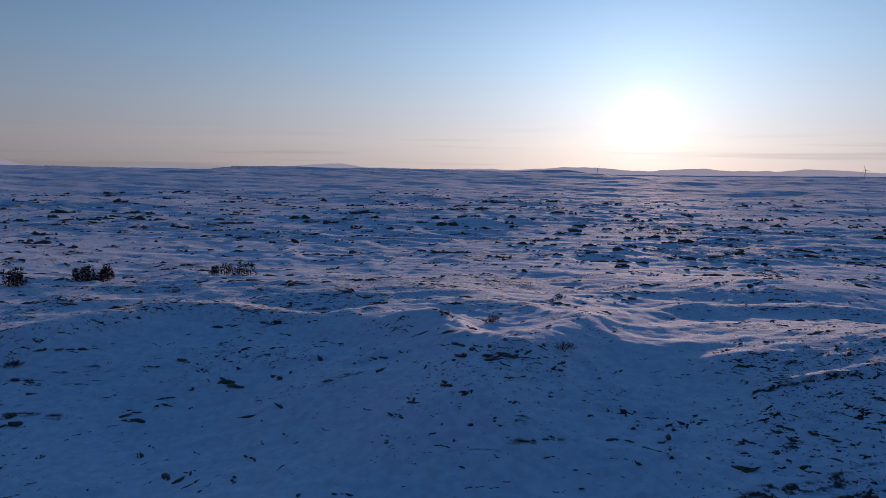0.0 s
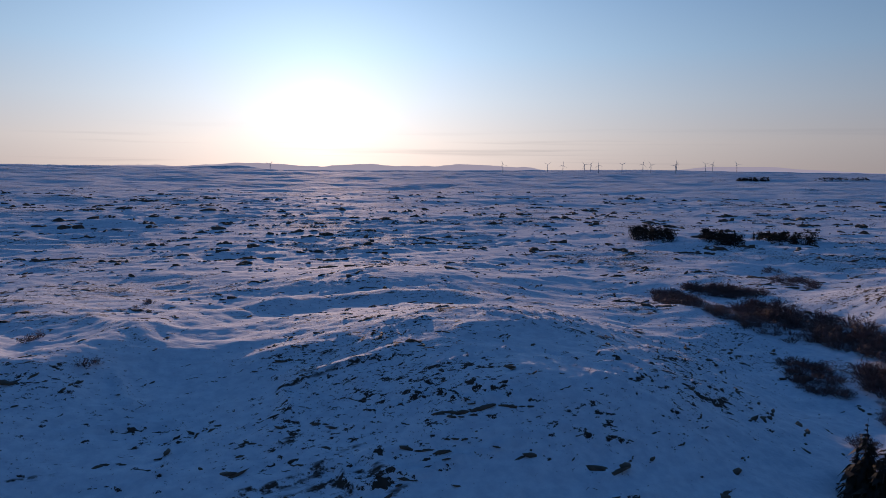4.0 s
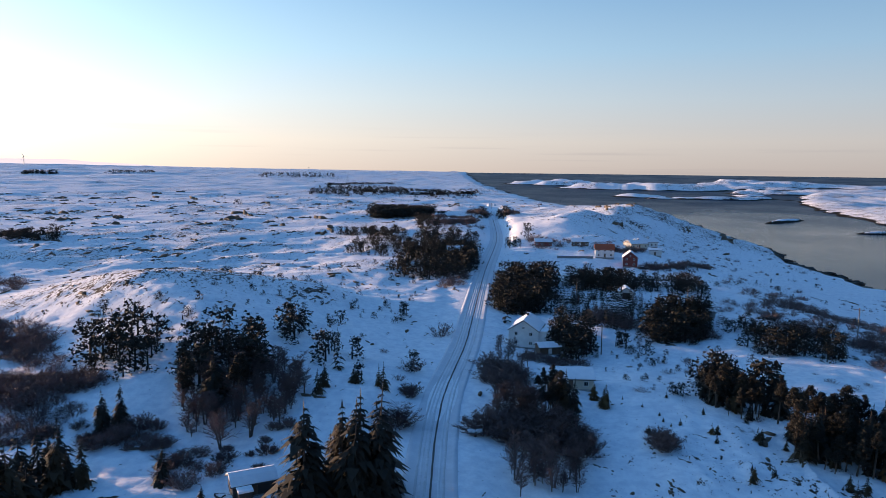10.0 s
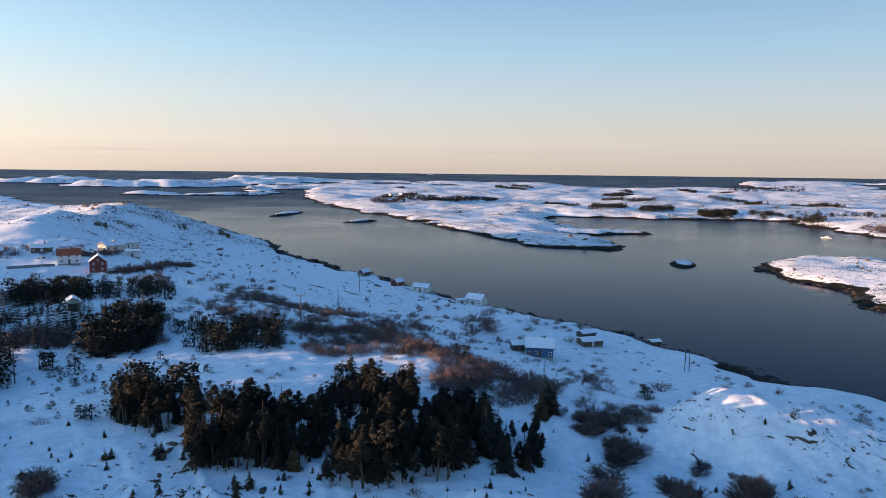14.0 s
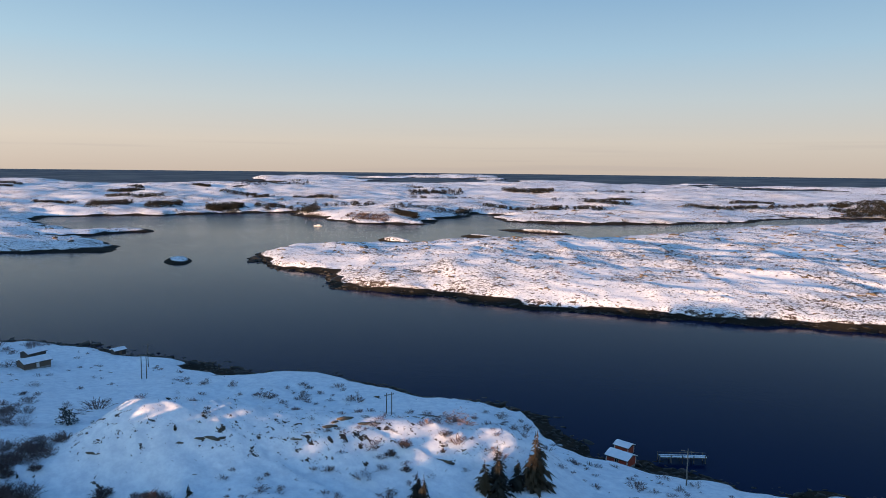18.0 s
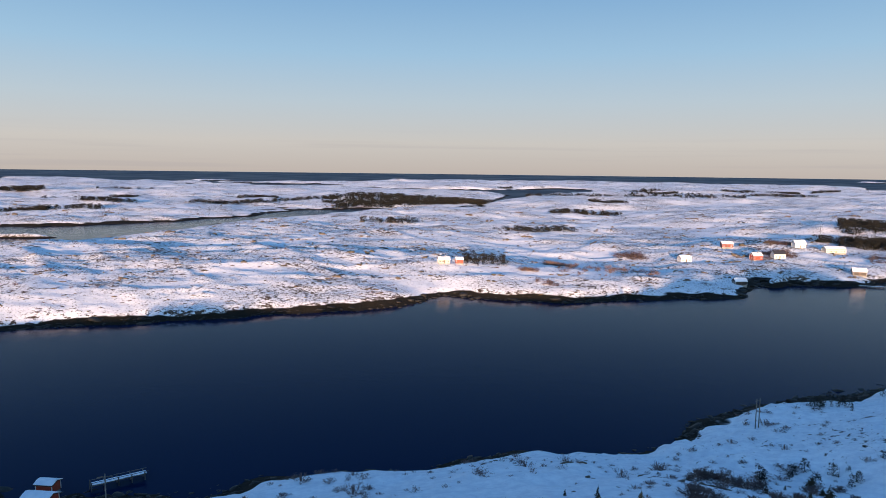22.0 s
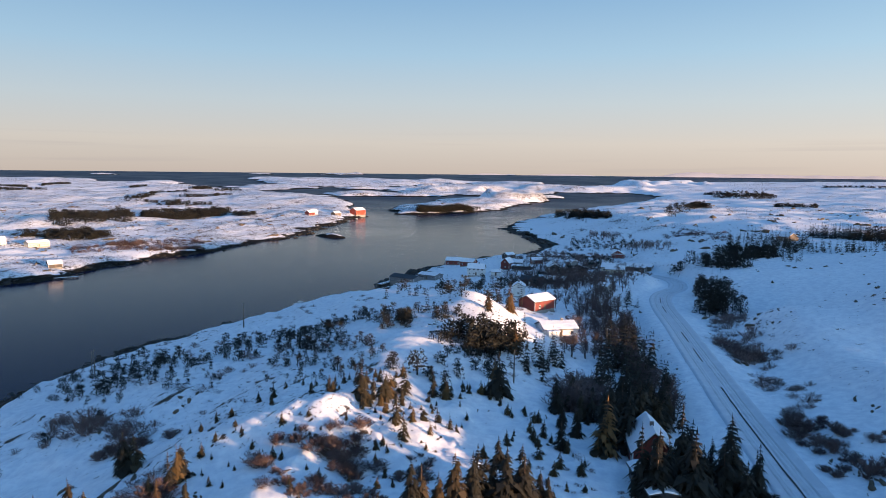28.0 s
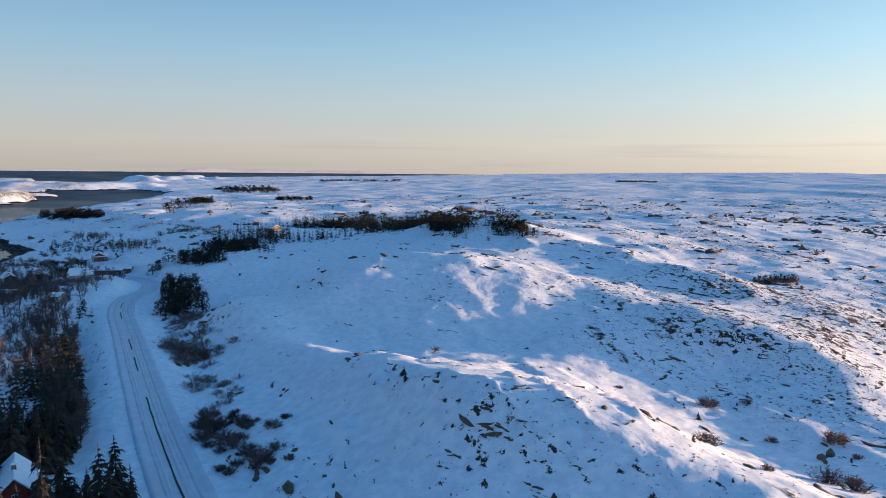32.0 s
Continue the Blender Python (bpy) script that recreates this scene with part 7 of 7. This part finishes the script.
for x, y, h in [(242, -151, 2.9), (-103, -195, 2.3), (-70, -199, 1.8), (-93, -244, 1.7), (-93, -224, 1.3), (-48, -211, 2.8), (-52, -206, 3.0), (-68, -204, 1.9), (-99, -204, 1.5), (-80, -183, 1.0), (-37, -192, 2.0), (-32, -192, 1.5), (-83, -172, 1.0), (-101, -213, 2.1), (-105, -190, 4.1), (-100, -197, 1.9), (-102, -191, 1.6), (-72, -215, 3.4), (-61, -211, 2.6), (-51, -210, 3.1), (-64, -200, 1.9), (-69, -194, 1.2), (-87, -209, 2.0), (-77, -149, 4.0), (-74, -150, 3.5), (-76, -146, 2.9), (-73, -152, 2.9), (-97, -177, 2.0), (-96, -172, 2.0), (-98, -171, 2.4)]:
    plant("bush", x, y, 0.75 * h)
for x, y, h in [(-101, -167, 1.5), (-122, 42, 3.3), (-97, 48, 3.2), (-103, 40, 1.4), (-90, 45, 1.3), (-131, 60, 1.1), (-134, 29, 1.1), (-241, 153, 2.3), (-281, 139, 1.6), (-252, 149, 2.1), (-125, -46, 2.0), (-141, -40, 0.9), (-213, -47, 1.0), (-171, 0, 1.7), (-145, 12, 1.0), (196, -45, 3.2), (168, -136, 5.1), (180, -152, 4.5), (153, -158, 5.9), (162, -164, 1.8), (162, -149, 3.3), (168, -162, 2.3), (206, -225, 2.6), (178, -181, 1.7), (181, -113, 1.5), (230, 9, 5.0), (212, 6, 2.5), (196, 5, 4.5), (196, -12, 5.5), (206, -16, 4.7)]:
    plant("bush", x, y, 0.75 * h)
for x, y, h in [(198, -45, 3.1), (220, 10, 2.1), (243, 19, 1.8), (193, -8, 0.9), (216, -72, 2.6)]:
    plant("bush", x, y, 0.75 * h)
for x, y, h in [(242, -164, 2.0), (226, -166, 4.4), (228, -172, 2.9), (226, -181, 3.6), (229, -188, 3.0), (208, -187, 3.7), (241, -149, 4.8), (196, -144, 7.6), (196, -146, 5.8), (108, -200, 6.7), (107, -204, 8.1), (103, -205, 6.2), (-87, -164, 5.6), (-82, -148, 5.6), (-74, -141, 4.2), (-70, -155, 4.9), (-60, -161, 4.3)]:
    plant("spruce", x, y, h)
for x, y, h in [(118, -190, 5.8), (100, -207, 11.9), (-73, -161, 6.1), (-12, -202, 1.5), (-62, -155, 8.0)]:
    plant("spruce", x, y, h)
for x, y, h in [(-162, -221, 4.9), (-135, -224, 4.0), (-140, -217, 3.6), (-168, -266, 3.1), (-134, -204, 3.4), (-135, -200, 3.4), (-101, -198, 3.2), (-112, -195, 3.6), (-90, -208, 1.8), (-81, -208, 1.7), (-90, -197, 2.0), (-51, -189, 2.5), (-76, -215, 3.5), (-65, -214, 1.7), (-51, -208, 1.8), (-21, -191, 2.3), (-16, -197, 2.7), (-152, -260, 2.5), (-151, -266, 2.6), (-161, -237, 2.8), (-129, -20, 2.1), (-116, 35, 1.7), (-73, 5, 0.8), (185, -73, 3.0), (202, -55, 2.4), (201, -63, 2.9), (193, -74, 2.3), (185, -80, 1.6), (181, -84, 1.6), (186, -90, 2.1)]:
    plant("young", x, y, h)
for x, y, h in [(178, -97, 1.8), (175, -116, 1.7), (158, -150, 1.8), (168, -110, 1.2), (208, -47, 1.2), (228, -52, 2.9), (263, -51, 1.9), (274, -48, 2.3), (294, -63, 1.8), (277, -73, 2.7), (288, -51, 1.8), (268, -42, 1.3), (183, -98, 1.3), (178, -113, 1.5), (216, -36, 4.5), (202, -56, 2.3), (227, -53, 2.1), (263, -54, 2.3), (280, -51, 2.1), (281, -46, 4.2), (184, -75, 3.6), (185, -81, 2.0), (182, -86, 1.5), (186, -58, 1.2), (202, -64, 2.3), (292, 32, 2.3), (284, 23, 4.3), (366, 45, 4.5), (212, 18, 4.3), (210, 12, 5.2)]:
    plant("young", x, y, h)
for x, y, h in [(202, 23, 5.3), (260, 39, 4.0), (247, 47, 4.8), (256, 46, 3.3), (243, 66, 2.3), (363, 35, 3.9)]:
    plant("young", x, y, h)
# loose young pines on the open hillsides
grove("young", 330, 62, 95, 6, 0, 40, 44, 1.4, 3.6)
grove("young", 250, -62, 30, 4, 0, 22, 14, 1.2, 3.0)
grove("young", 420, -140, 90, 0, -10, 40, 26, 1.2, 3.2)
grove("young", 215, -52, 60, 6, 0, 12, 30, 0.9, 2.6)
grove("young", 175, -100, 20, 10, 12, 30, 24, 0.9, 2.4)
grove("young", 300, 70, 40, 30, -10, 30, 30, 1.5, 3.6)
grove("young", 190, -165, 40, 0, 0, 26, 14, 1.0, 2.4)
# small woods strewn over the land across the strait
far_rng = random.Random(404)
for _ in range(70):
    fx, fy = far_rng.uniform(-1900, 2300), far_rng.uniform(-2700, -820)
    if 15 > floor_at(fx, fy) - float(rise(math.hypot(fx - HUB[0], fy - HUB[1]))) > 3:
        grove("pine", fx, fy, far_rng.uniform(25, 90), far_rng.uniform(-12, 12), far_rng.uniform(-8, 8), far_rng.uniform(10, 24), far_rng.randrange(8, 26), 5, 8)
# scrub on the slopes above the shore
rows = strew(22000, 140, 620, 21, lambda x, y, z, steep, chance: (z > 3) & (y < -60) & (z < 30) & (chance < 0.75 * smooth(0.0, 0.6, fbm(x, y, 46, 3, 141)) * smooth(-40, -110, y)))
for sx, sy in rows[:, :2]:
    plant("scrub", float(sx), float(sy), min(2.2, 0.55 * far_rng.lognormvariate(0.25, 0.5)))
grow()
